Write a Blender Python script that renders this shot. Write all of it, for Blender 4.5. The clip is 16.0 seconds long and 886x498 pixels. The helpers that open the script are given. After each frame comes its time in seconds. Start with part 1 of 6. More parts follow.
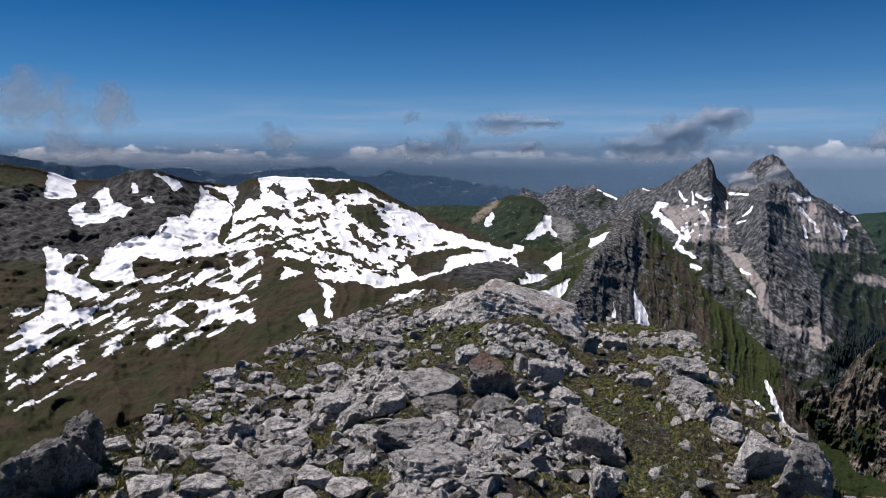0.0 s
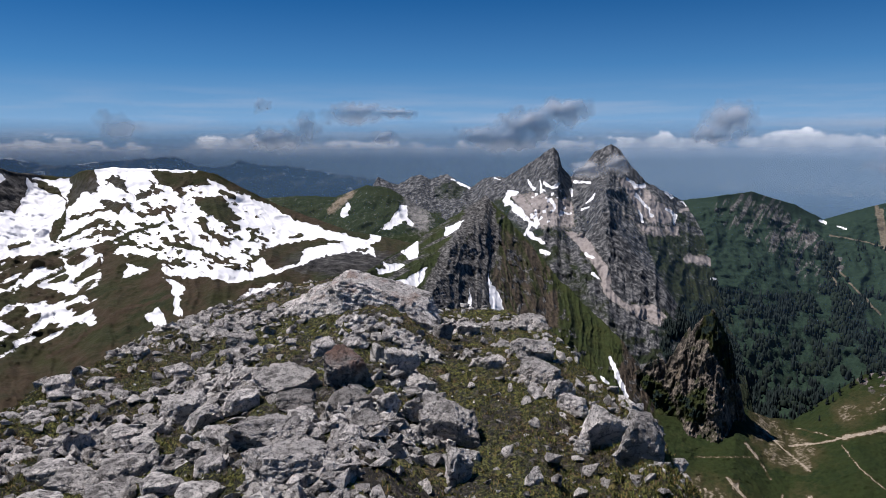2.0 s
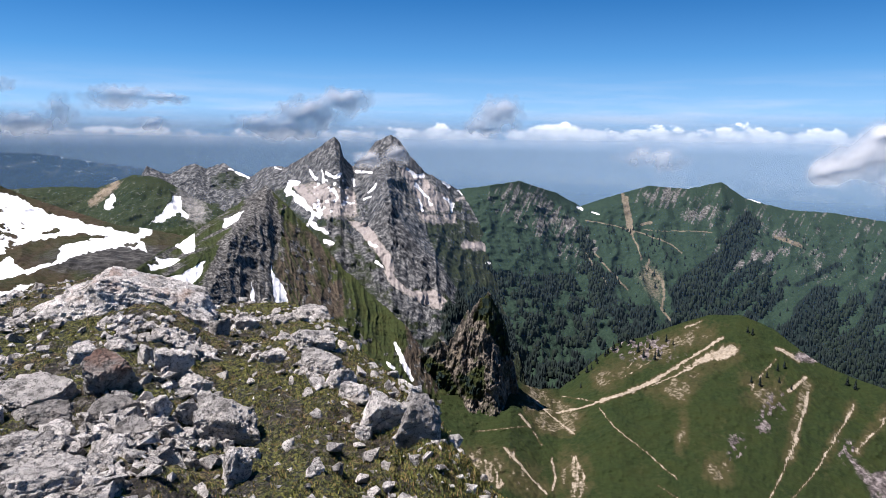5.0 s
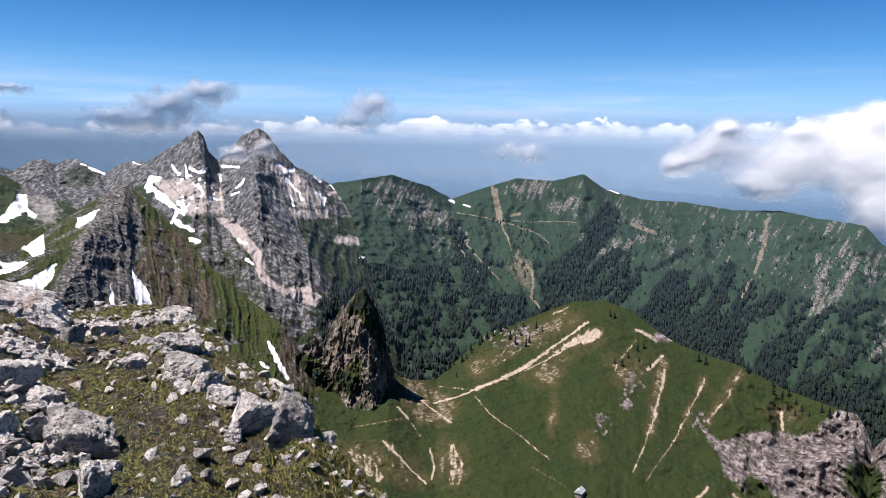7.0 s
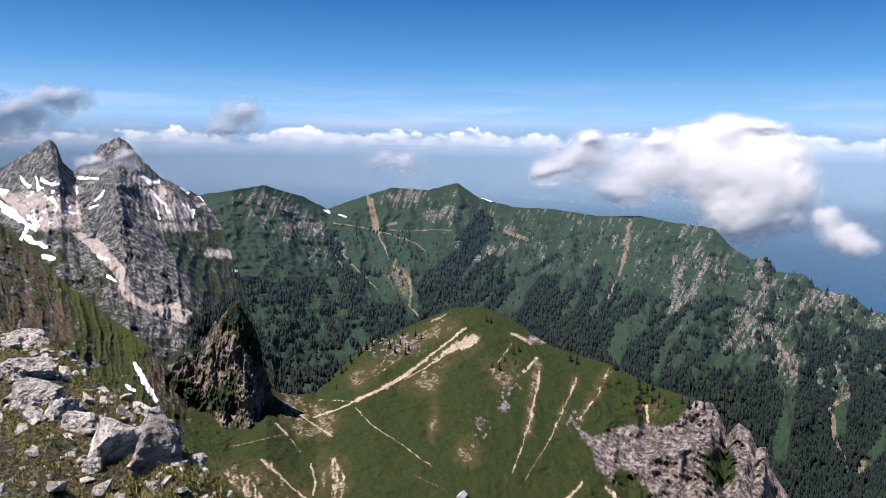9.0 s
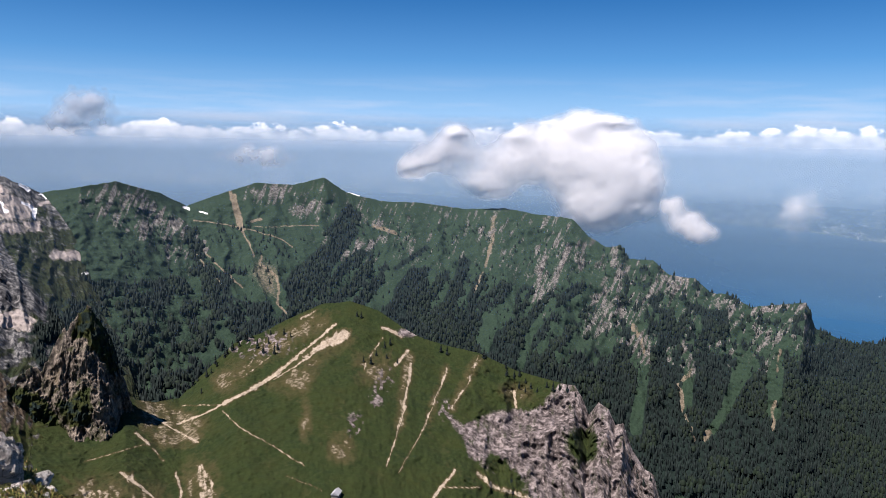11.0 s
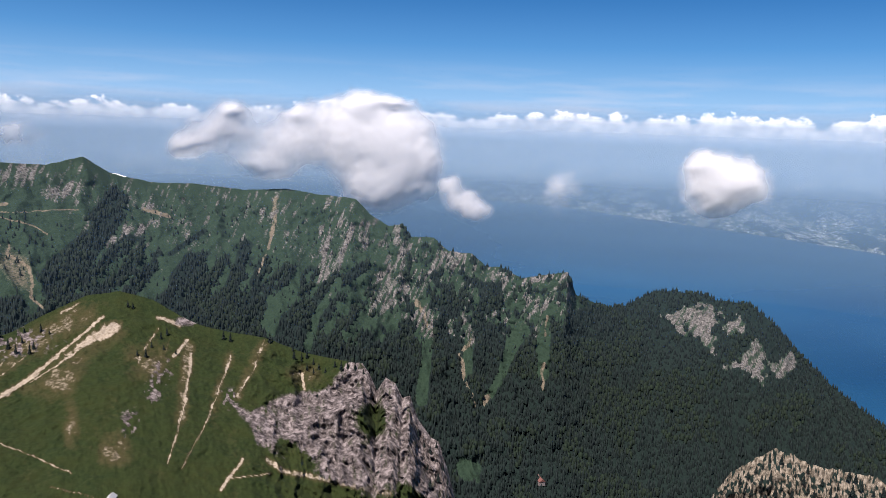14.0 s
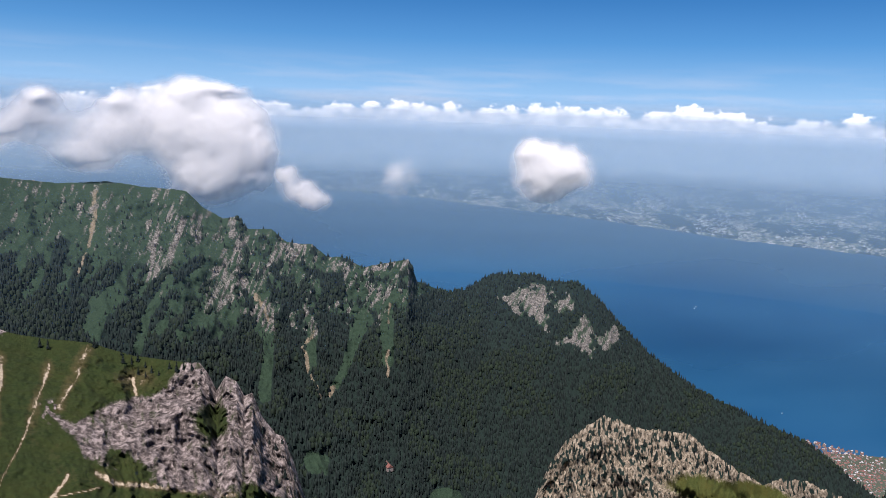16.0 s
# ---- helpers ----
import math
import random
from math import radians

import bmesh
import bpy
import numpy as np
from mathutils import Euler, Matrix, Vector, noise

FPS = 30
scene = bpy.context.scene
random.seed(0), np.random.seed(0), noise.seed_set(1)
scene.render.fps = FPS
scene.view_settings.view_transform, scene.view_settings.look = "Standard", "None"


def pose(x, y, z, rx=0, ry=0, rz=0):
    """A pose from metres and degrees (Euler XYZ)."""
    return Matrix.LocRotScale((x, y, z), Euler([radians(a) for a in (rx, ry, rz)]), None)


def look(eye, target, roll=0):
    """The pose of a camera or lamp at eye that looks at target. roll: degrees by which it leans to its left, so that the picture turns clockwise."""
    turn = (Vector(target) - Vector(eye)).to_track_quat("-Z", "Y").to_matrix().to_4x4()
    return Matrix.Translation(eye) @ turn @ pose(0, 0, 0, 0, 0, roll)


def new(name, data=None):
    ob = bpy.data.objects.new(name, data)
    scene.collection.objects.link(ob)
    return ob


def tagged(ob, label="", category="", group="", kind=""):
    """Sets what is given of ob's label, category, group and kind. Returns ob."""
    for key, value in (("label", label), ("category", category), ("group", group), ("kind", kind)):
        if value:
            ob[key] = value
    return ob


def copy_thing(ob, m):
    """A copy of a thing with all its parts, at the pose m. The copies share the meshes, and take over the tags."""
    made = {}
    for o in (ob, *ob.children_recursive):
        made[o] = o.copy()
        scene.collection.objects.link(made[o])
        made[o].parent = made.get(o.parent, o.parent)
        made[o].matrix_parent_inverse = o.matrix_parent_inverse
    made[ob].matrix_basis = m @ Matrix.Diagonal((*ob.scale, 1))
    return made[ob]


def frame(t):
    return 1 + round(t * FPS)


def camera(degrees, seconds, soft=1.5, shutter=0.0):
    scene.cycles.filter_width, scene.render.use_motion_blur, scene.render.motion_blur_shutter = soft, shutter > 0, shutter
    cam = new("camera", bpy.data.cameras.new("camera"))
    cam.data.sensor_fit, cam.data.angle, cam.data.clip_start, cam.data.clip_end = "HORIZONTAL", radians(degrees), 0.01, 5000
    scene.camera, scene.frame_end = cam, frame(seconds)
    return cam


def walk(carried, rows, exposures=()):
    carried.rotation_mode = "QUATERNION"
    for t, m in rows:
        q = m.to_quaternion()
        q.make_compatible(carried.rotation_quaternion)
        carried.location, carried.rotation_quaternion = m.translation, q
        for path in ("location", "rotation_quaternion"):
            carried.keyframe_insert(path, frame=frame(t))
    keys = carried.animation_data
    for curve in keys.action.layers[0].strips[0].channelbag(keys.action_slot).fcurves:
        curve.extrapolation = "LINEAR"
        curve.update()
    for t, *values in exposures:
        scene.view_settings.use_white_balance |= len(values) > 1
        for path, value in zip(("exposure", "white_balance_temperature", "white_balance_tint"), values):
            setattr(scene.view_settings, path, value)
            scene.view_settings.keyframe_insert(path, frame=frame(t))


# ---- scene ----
EYE = 1.6                      # eye above the rock of the summit
ARM = 0.15                     # the camera swings this far in front of the turning axis
cam = camera(62.2, 16.0, soft=0.55)
ROWS = [  # seconds, compass turn (clockwise), pitch, lean to the right
    (0.0, 0.00, -7.17, 0.24),
    (0.5, 2.68, -7.34, 0.27),
    (1.0, 5.57, -7.58, 0.40),
    (1.5, 8.46, -7.80, 0.30),
    (2.0, 11.20, -7.98, 0.22),
    (2.5, 14.21, -8.17, -0.17),
    (3.0, 16.96, -8.31, -0.38),
    (3.5, 19.96, -8.40, -0.37),
    (4.0, 22.77, -8.49, -0.45),
    (6.5, 35.67, -8.99, -0.85),
    (7.0, 38.06, -9.05, -0.80),
    (7.5, 40.54, -8.99, -0.87),
    (8.0, 43.02, -8.74, -0.84),
    (8.5, 45.28, -8.47, -0.85),
    (9.0, 47.72, -8.18, -0.86),
    (11.5, 60.86, -8.73, -1.09),
    (12.0, 63.74, -8.98, -1.24),
    (12.5, 66.42, -9.21, -1.40),
    (13.0, 69.27, -9.44, -1.58),
    (13.5, 72.10, -9.57, -1.79),
    (14.0, 74.99, -9.59, -1.96),
    (14.5, 78.24, -9.62, -2.25),
    (15.0, 81.29, -9.68, -2.38),
    (15.5, 84.51, -9.79, -2.37),
    (16.0, 87.57, -10.00, -2.16),
]


def eye_pose(turn, pitch, lean):
    a = radians(turn)
    return pose(ARM * math.sin(a), ARM * (math.cos(a) - 1), EYE, 0, 0, -turn) @ pose(0, 0, 0, 90 + pitch) @ pose(0, 0, 0, 0, 0, -lean)


walk(cam, [(t, eye_pose(a, p, r)) for t, a, p, r in ROWS],
     exposures=[(0.0, -0.14, 6050, 15), (2.0, -0.04, 6050, 15), (3.0, 0.20, 6050, 15), (4.0, 0.52, 6100, 15), (7.0, 0.78, 6300, 17), (9.0, 0.74, 6400, 18), (12.0, 0.58, 6450, 18), (16.0, 0.50, 6350, 18)])

# ---- light ----
SUN_AZ, SUN_EL = -68.0, 63.0
world = bpy.data.worlds.new("sky")
scene.world = world
world.use_nodes = True


def build_sky():
    n, l = world.node_tree.nodes, world.node_tree.links
    sky = n.new("ShaderNodeTexSky")
    sky.sky_type = "NISHITA"
    sky.sun_disc = False
    sky.sun_elevation, sky.sun_rotation = radians(SUN_EL), radians(SUN_AZ)
    sky.altitude, sky.air_density, sky.dust_density, sky.ozone_density = 2000, 1.0, 0.0, 4.0
    hue = n.new("ShaderNodeHueSaturation")
    hue.inputs["Hue"].default_value, hue.inputs["Saturation"].default_value = 0.507, 1.75
    l.new(sky.outputs[0], hue.inputs["Color"])
    # the bank of cumulus that rings the horizon, with thin high streaks above it
    co = n.new("ShaderNodeTexCoord").outputs["Generated"]
    sep = n.new("ShaderNodeSeparateXYZ")
    l.new(co, sep.inputs[0])
    z = sep.outputs["Z"]
    puff = n_noise(n, l, co, 42, 9, 0.6, (1, 1, 1.6))
    puff2 = n_noise(n, l, co, 7, 4, 0.5, (1, 1, 0.3))
    top = n_math(n, l, "MULTIPLY_ADD", puff2, 0.068)
    l.new(n_math(n, l, "SUBTRACT", n_math(n, l, "MULTIPLY", n_math(n, l, "DIVIDE", n_math(n, l, "SUBTRACT", sep.outputs["X"], 0.35), 0.6, True), 0.013), 0.0285), top.node.inputs[2])
    rise = n_math(n, l, "SUBTRACT", n_math(n, l, "ADD", top, n_math(n, l, "MULTIPLY", n_math(n, l, "SUBTRACT", puff, 0.5), 0.05)), z)
    bank = n_math(n, l, "DIVIDE", rise, 0.0045, True)
    low = n_math(n, l, "DIVIDE", n_math(n, l, "SUBTRACT", z, -0.020), 0.02, True)
    shade = n_mix(n, l, low, (6.0, 8.5, 13.0), (27, 26.5, 26))
    shade = n_mix(n, l, n_ramp(n, l, puff, [(0.42, (0, 0, 0)), (0.56, (1, 1, 1))]), n_mix(n, l, 0.45, shade, (5.6, 7.0, 9.6)), shade)
    bank = n_math(n, l, "MULTIPLY", bank, 0.88)
    streak = n_ramp(n, l, n_noise(n, l, co, 5, 6, 0.55, (1, 1, 12)), [(0.45, (0, 0, 0)), (0.7, (1, 1, 1))])
    veil = n_math(n, l, "MULTIPLY", n_math(n, l, "DIVIDE", n_math(n, l, "SUBTRACT", 0.085, z), 0.06, True), streak)
    deep = n_math(n, l, "POWER", n_math(n, l, "DIVIDE", n_math(n, l, "SUBTRACT", 0.30, z), 0.30, True), 2.3)
    c = n_mix(n, l, n_math(n, l, "MULTIPLY", deep, 0.8), hue.outputs[0], (4.7, 9.0, 15.2))
    c = n_mix(n, l, n_math(n, l, "MULTIPLY", veil, 0.55), c, (9.5, 10.5, 12.0))
    c = n_mix(n, l, bank, c, shade)
    l.new(c, n["Background"].inputs[0])
    n["Background"].inputs[1].default_value = 0.05


sun = new("sun", bpy.data.lights.new("sun", "SUN"))
sun.data.energy, sun.data.angle, sun.data.color = 6.8, radians(0.53), (1.0, 0.93, 0.85)
sa, se = radians(SUN_AZ), radians(SUN_EL)
sun.matrix_world = look((300 * math.sin(sa) * math.cos(se), 300 * math.cos(sa) * math.cos(se), 300 * math.sin(se)), (0, 0, 0))


# ---- noise ----
def vnoise(p, seed=0):
    """Smooth value noise in 0..1 at the points p (n, 3)."""
    i = np.floor(p).astype(np.int64)
    f = p - i
    f = f * f * f * (f * (f * 6 - 15) + 10)
    out = np.zeros(len(p))
    for dx in (0, 1):
        for dy in (0, 1):
            for dz in (0, 1):
                n = (i[:, 0] + dx) * 374761393 + (i[:, 1] + dy) * 668265263 + (i[:, 2] + dz) * 1440662683 + seed * 982451653
                n = (n ^ (n >> 13)) & 0xFFFFFFFF
                n = (n * 1274126177) & 0xFFFFFFFF
                n = ((n ^ (n >> 16)) & 0xFFFFFF) / 0xFFFFFF
                w = (f[:, 0] if dx else 1 - f[:, 0]) * (f[:, 1] if dy else 1 - f[:, 1]) * (f[:, 2] if dz else 1 - f[:, 2])
                out += n * w
    return out


def fbm(p, octaves=4, seed=0, gain=0.5):
    out, amp, tot = np.zeros(len(p)), 1.0, 0.0
    for k in range(octaves):
        out += amp * vnoise(p * 2.03 ** k + 17.3 * k, seed + k)
        tot += amp
        amp *= gain
    return out / tot


def ridged(p, octaves=4, seed=0, gain=0.55):
    out, amp, tot = np.zeros(len(p)), 1.0, 0.0
    for k in range(octaves):
        out += amp * (1 - np.abs(2 * vnoise(p * 2.07 ** k + 9.1 * k, seed + k) - 1)) ** 1.5
        tot += amp
        amp *= gain
    return out / tot


def step(a, b, x):
    t = np.clip((x - a) / (b - a), 0, 1)
    return t * t * (3 - 2 * t)


def place(az, el, r):
    """The point at compass turn az and elevation el, r metres off, as seen from the summit."""
    a = np.radians(az)
    return np.stack([r * np.sin(a), r * np.cos(a), EYE + r * np.tan(np.radians(el))], -1)


def squeeze(r):
    """Distances past 2 km drawn together, so that the far plain stays within 5 km."""
    r = np.asarray(r, float)
    return np.where(r < 2000, r, 2000 + 2850 * (1 - np.exp(-(r - 2000) / 7000)))


# ---- materials ----
def mat(name):
    m = bpy.data.materials.new(name)
    m.use_nodes = True
    return m, m.node_tree.nodes, m.node_tree.links, m.node_tree.nodes["Principled BSDF"]


def n_noise(n, l, coord, scale, detail=6, rough=0.6, stretch=None):
    t = n.new("ShaderNodeTexNoise")
    t.inputs["Scale"].default_value, t.inputs["Detail"].default_value, t.inputs["Roughness"].default_value = scale, detail, rough
    if stretch:
        v = n.new("ShaderNodeVectorMath")
        v.operation = "MULTIPLY"
        v.inputs[1].default_value = stretch
        l.new(coord, v.inputs[0])
        coord = v.outputs[0]
    l.new(coord, t.inputs["Vector"])
    return t.outputs["Fac"]


def n_math(n, l, op, a, b, clamp=False):
    m = n.new("ShaderNodeMath")
    m.operation, m.use_clamp = op, clamp
    for k, v in enumerate((a, b)):
        if isinstance(v, (int, float)):
            m.inputs[k].default_value = v
        else:
            l.new(v, m.inputs[k])
    return m.outputs[0]


def n_ramp(n, l, fac, stops):
    r = n.new("ShaderNodeValToRGB")
    while len(r.color_ramp.elements) < len(stops):
        r.color_ramp.elements.new(0.5)
    for e, (at, c) in zip(r.color_ramp.elements, stops):
        e.position = at
        e.color = (*c, 1) if len(c) == 3 else c
    l.new(fac, r.inputs[0])
    return r.outputs["Color"]


def n_mix(n, l, fac, a, b):
    m = n.new("ShaderNodeMix")
    m.data_type = "RGBA"
    for k, v in ((0, fac), (6, a), (7, b)):
        if isinstance(v, (int, float)):
            m.inputs[k].default_value = v
        elif isinstance(v, tuple):
            m.inputs[k].default_value = (*v, 1)
        else:
            l.new(v, m.inputs[k])
    return m.outputs[2]


def n_bump(n, l, height, strength, distance):
    b = n.new("ShaderNodeBump")
    b.inputs["Strength"].default_value, b.inputs["Distance"].default_value = strength, distance
    l.new(height, b.inputs["Height"])
    return b.outputs["Normal"]


build_sky()


def terrain_mat(name, fine, grass=((0.035, 0.06, 0.014), (0.085, 0.12, 0.03)), rock=((0.09, 0.09, 0.085), (0.26, 0.25, 0.235), (0.42, 0.40, 0.37)),
                soil=((0.20, 0.15, 0.09), (0.44, 0.37, 0.28)), strata=(1, 1, 0.35), dry=2.1, thin=None):
    """Turf, rock, bare soil, snow and woods, laid out by the mesh's own cover (red snow, green rock, blue soil; woods apart)."""
    m, n, l, p = mat(name)
    grass, rock, soil = ([tuple(0.57 * v for v in c) for c in tones] for tones in (grass, rock, soil))
    co = n.new("ShaderNodeTexCoord").outputs["Object"]
    at = n.new("ShaderNodeAttribute")
    at.attribute_name = "cover"
    sep = n.new("ShaderNodeSeparateColor")
    l.new(at.outputs["Color"], sep.inputs[0])
    at2 = n.new("ShaderNodeAttribute")
    at2.attribute_name = "woods"
    f1 = n_noise(n, l, co, fine, 8, 0.65)
    f2 = n_noise(n, l, co, fine * 0.12, 6, 0.6)
    f3 = n_noise(n, l, co, fine * 0.6, 8, 0.7, strata)
    grass_c = n_mix(n, l, n_ramp(n, l, f1, [(0.36, (0, 0, 0)), (0.64, (1, 1, 1))]), n_mix(n, l, n_ramp(n, l, f2, [(0.38, (0, 0, 0)), (0.62, (1, 1, 1))]), grass[0], (grass[0][0] * dry, grass[0][1] * 1.35, grass[0][2] * 1.2)), grass[1])
    rock_c = n_ramp(n, l, f3, [(0.36, rock[0]), (0.49, rock[1]), (0.62, rock[2])])
    soil_c = n_ramp(n, l, f1, [(0.3, soil[0]), (0.7, soil[1])])
    # woods tone leans to blue: distant haze put into the colour
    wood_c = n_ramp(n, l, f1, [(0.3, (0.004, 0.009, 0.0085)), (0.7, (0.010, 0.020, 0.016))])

    def edge(mask, wide=0.5, width=0.14):
        v = n_math(n, l, "ADD", mask, n_math(n, l, "MULTIPLY", n_math(n, l, "SUBTRACT", f1, 0.5), wide))
        return n_math(n, l, "DIVIDE", n_math(n, l, "SUBTRACT", v, 0.5 - width / 2), width, True)
    if thin:
        # worn turf shows brown where the soil is only half bare
        c = n_mix(n, l, n_math(n, l, "MULTIPLY", edge(sep.outputs["Blue"], 0.9, 0.7), 0.75), grass_c, tuple(0.57 * v for v in thin))
        c = n_mix(n, l, edge(n_math(n, l, "SUBTRACT", sep.outputs["Blue"], 0.3), 0.7, 0.25), c, soil_c)
    else:
        c = n_mix(n, l, edge(sep.outputs["Blue"], 0.9, 0.4), grass_c, soil_c)
    c = n_mix(n, l, edge(sep.outputs["Green"], 1.2, 0.35), c, rock_c)
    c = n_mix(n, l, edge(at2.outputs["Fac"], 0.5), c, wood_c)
    c = n_mix(n, l, edge(sep.outputs["Red"], 0.35, 0.08), c, n_ramp(n, l, f2, [(0.35, (0.58, 0.59, 0.61)), (0.6, (0.76, 0.76, 0.765))]))
    l.new(c, p.inputs["Base Color"])
    p.inputs["Roughness"].default_value = 0.9
    p.inputs["Specular IOR Level"].default_value = 0.15
    rough = n_math(n, l, "MULTIPLY", f3, n_math(n, l, "SUBTRACT", 1.0, sep.outputs["Red"], True))
    l.new(n_bump(n, l, rough, 0.8, 0.8 / fine), p.inputs["Normal"])
    return m


# ---- land ----
def grid_mesh(name, p, cover=None, woods=None, smooth=True, close=False, keep=None):
    """A mesh from a grid of points p (rows, columns, 3)."""
    nr, nc = p.shape[:2]
    me = bpy.data.meshes.new(name)
    me.vertices.add(nr * nc)
    me.vertices.foreach_set("co", p.reshape(-1))
    i = np.arange(nr * nc).reshape(nr, nc)
    if close:
        i = np.concatenate([i, i[:, :1]], 1)
    q = np.stack([i[:-1, :-1], i[1:, :-1], i[1:, 1:], i[:-1, 1:]], -1).reshape(-1)
    if keep is not None:
        q = q.reshape(-1, 4)[keep.reshape(-1)[q].reshape(-1, 4).any(1)].reshape(-1)
    me.loops.add(len(q))
    me.loops.foreach_set("vertex_index", q)
    me.polygons.add(len(q) // 4)
    me.polygons.foreach_set("loop_start", np.arange(0, len(q), 4))
    me.polygons.foreach_set("loop_total", np.full(len(q) // 4, 4))
    me.update(calc_edges=True)
    me.polygons.foreach_set("use_smooth", np.full(len(q) // 4, smooth))
    if cover is not None:
        a = me.attributes.new("cover", "FLOAT_COLOR", "POINT")
        a.data.foreach_set("color", np.concatenate([cover.reshape(-1, 3), np.ones((nr * nc, 1))], 1).reshape(-1).astype(np.float32))
    if woods is not None:
        a = me.attributes.new("woods", "FLOAT", "POINT")
        a.data.foreach_set("value", woods.reshape(-1).astype(np.float32))
    return me


def lane(table, az, k):
    t = np.array(table)
    return np.interp(az, t[:, 0], t[:, k])


class Land:
    """A slope from a crest line down to a foot line, with crags and gullies; keeps its grid to set trees on it."""

    def __init__(self, name, crest, foot, step_deg, rows, power, crag, size, jag, seed, behind=0.5, gully=0.0, lean=0.0, blend=0.1, sharp=1.0, fluting=0.36, rib=0.8, wander=1.0, spurs=()):
        c, b = np.array(crest), np.array(foot)
        az = np.arange(c[0, 0], c[-1, 0] + step_deg / 2, step_deg)
        n = len(az)
        jn = fbm(np.stack([az * 2.2, az * 0, az * 0 + seed], -1), 5, seed, 0.65) - 0.5
        el_c, r_c = lane(crest, az, 1), lane(crest, az, 2)
        el_b, r_b = lane(foot, az, 1), lane(foot, az, 2)
        z_c, z_b = EYE + r_c * np.tan(np.radians(el_c)), EYE + r_b * np.tan(np.radians(el_b))
        back = 14
        s = np.concatenate([-np.linspace(behind, 0.02, back) ** 1.5, np.linspace(0, 1, rows) ** 1.15])
        S = s[:, None] + 0 * az[None]
        R = r_c + (r_b - r_c) * S
        k = np.exp(-0.5 * (np.arange(-90, 91) * step_deg / 1.6) ** 2)
        z_s = np.convolve(np.pad(z_c, 90, "edge"), k / k.sum(), "valid")
        power = power if np.isscalar(power) else lane(power, az, 1)
        Z = np.where(S >= 0, z_s + (z_c - z_s) * np.exp(-np.abs(S) / blend) + (z_b - z_s) * np.abs(S) ** power, z_c - np.maximum(np.abs(z_c - z_b) * (np.abs(S) ** 0.9) * 1.1, 0.6 * np.abs(S * (r_c - r_b))))
        A = az[None] + 0 * S
        P = np.stack([R * np.sin(np.radians(A)), R * np.cos(np.radians(A)), Z], -1)
        P[..., 2] += r_c * np.tan(np.radians(jag * jn)) * np.exp(-np.abs(S) / 0.05)
        flat = P.reshape(-1, 3)
        w = (step(0.0, 0.07, np.abs(S)) * (0.25 + 0.75 * step(1.0, 0.9, S))).reshape(-1)
        amp = crag if np.isscalar(crag) else lane(crag, A.reshape(-1), 1)
        big = sharp * 0.7 * (ridged(flat / size * [1, 1, rib], 6, seed, 0.5) - 0.55) + 0.5 * (fbm(flat / size * 2.3 * [1, 1, rib], 5, seed + 4, 0.55) - 0.5)
        big = big + sharp * 0.35 * (ridged(flat / size * 3.7 * [1, 1, rib], 4, seed + 6, 0.55) - 0.55)
        big = big + 0.15 * (ridged(flat / size * 11 * [1, 1, rib * 0.7], 3, seed + 12, 0.6) - 0.55)
        bend = fbm(flat / size * 0.8, 4, seed + 7, 0.6) - 0.5
        run = np.stack([A.reshape(-1) * fluting + lean * S.reshape(-1) + 1.6 * bend, S.reshape(-1) * 2.4 + 1.2 * bend, 0 * w + seed], -1)
        gul = ridged(run, 3, seed + 9) - 0.55
        push = amp * big * w + (gully if np.isscalar(gully) else lane(gully, A.reshape(-1), 1)) * gul * w
        jut, ramp = 0 * w, step(0.0, 0.3, S).reshape(-1)
        if spurs:  # aretes: a tent along a line, steeper on one side
            a0, e0 = A.reshape(-1), np.degrees(np.arctan2(flat[:, 2] - EYE, np.hypot(flat[:, 0], flat[:, 1])))
            a0 = a0 + 0.5 * (fbm(flat / size * 1.7, 4, seed + 21, 0.6) - 0.5)
            e0 = e0 + 0.5 * (fbm(flat / size * 1.7, 4, seed + 27, 0.6) - 0.5)
            for line, left, right, height in spurs:
                best, side = np.full(len(a0), 1e9), np.zeros(len(a0))
                for (xa, ya), (xb, yb) in zip(line[:-1], line[1:]):
                    dx, dy = xb - xa, yb - ya
                    t = np.clip(((a0 - xa) * dx + (e0 - ya) * dy) / (dx * dx + dy * dy), 0, 1)
                    d = np.hypot(a0 - xa - t * dx, e0 - ya - t * dy)
                    side = np.where(d < best, dx * (e0 - ya) - dy * (a0 - xa), side)
                    best = np.minimum(best, d)
                jut = jut + height * w * ramp * np.clip(1 - best / np.where(side < 0, left, right), 0, 1) ** 1.2
        way = np.stack([-np.sin(np.radians(A)), -np.cos(np.radians(A)), 0.45 + 0 * A], -1).reshape(-1, 3)
        flat = flat + way * push[:, None] + way * [1, 1, 0] * jut[:, None]
        self.P, self.S, self.A, self.name = flat.reshape(P.shape), S, A, name
        h = np.hypot(flat[:, 0], flat[:, 1])
        self.az = np.degrees(np.arctan2(flat[:, 0], flat[:, 1])).reshape(S.shape)
        self.el = np.degrees(np.arctan2(flat[:, 2] - EYE, h)).reshape(S.shape)
        self.gul, self.big = gul.reshape(S.shape), big.reshape(S.shape)
        q = np.stack([self.az, self.el, 0 * self.az], -1).reshape(-1, 3)
        self.waz = self.az + wander * 0.7 * (fbm(q * 0.9, 5, seed + 40, 0.6) - 0.5).reshape(S.shape)
        self.wel = self.el + wander * 0.5 * (fbm(q * 0.9, 5, seed + 50, 0.6) - 0.5).reshape(S.shape)
        self.waz = self.waz + wander * 0.42 * (fbm(q * 3.4, 4, seed + 44, 0.6) - 0.5).reshape(S.shape)
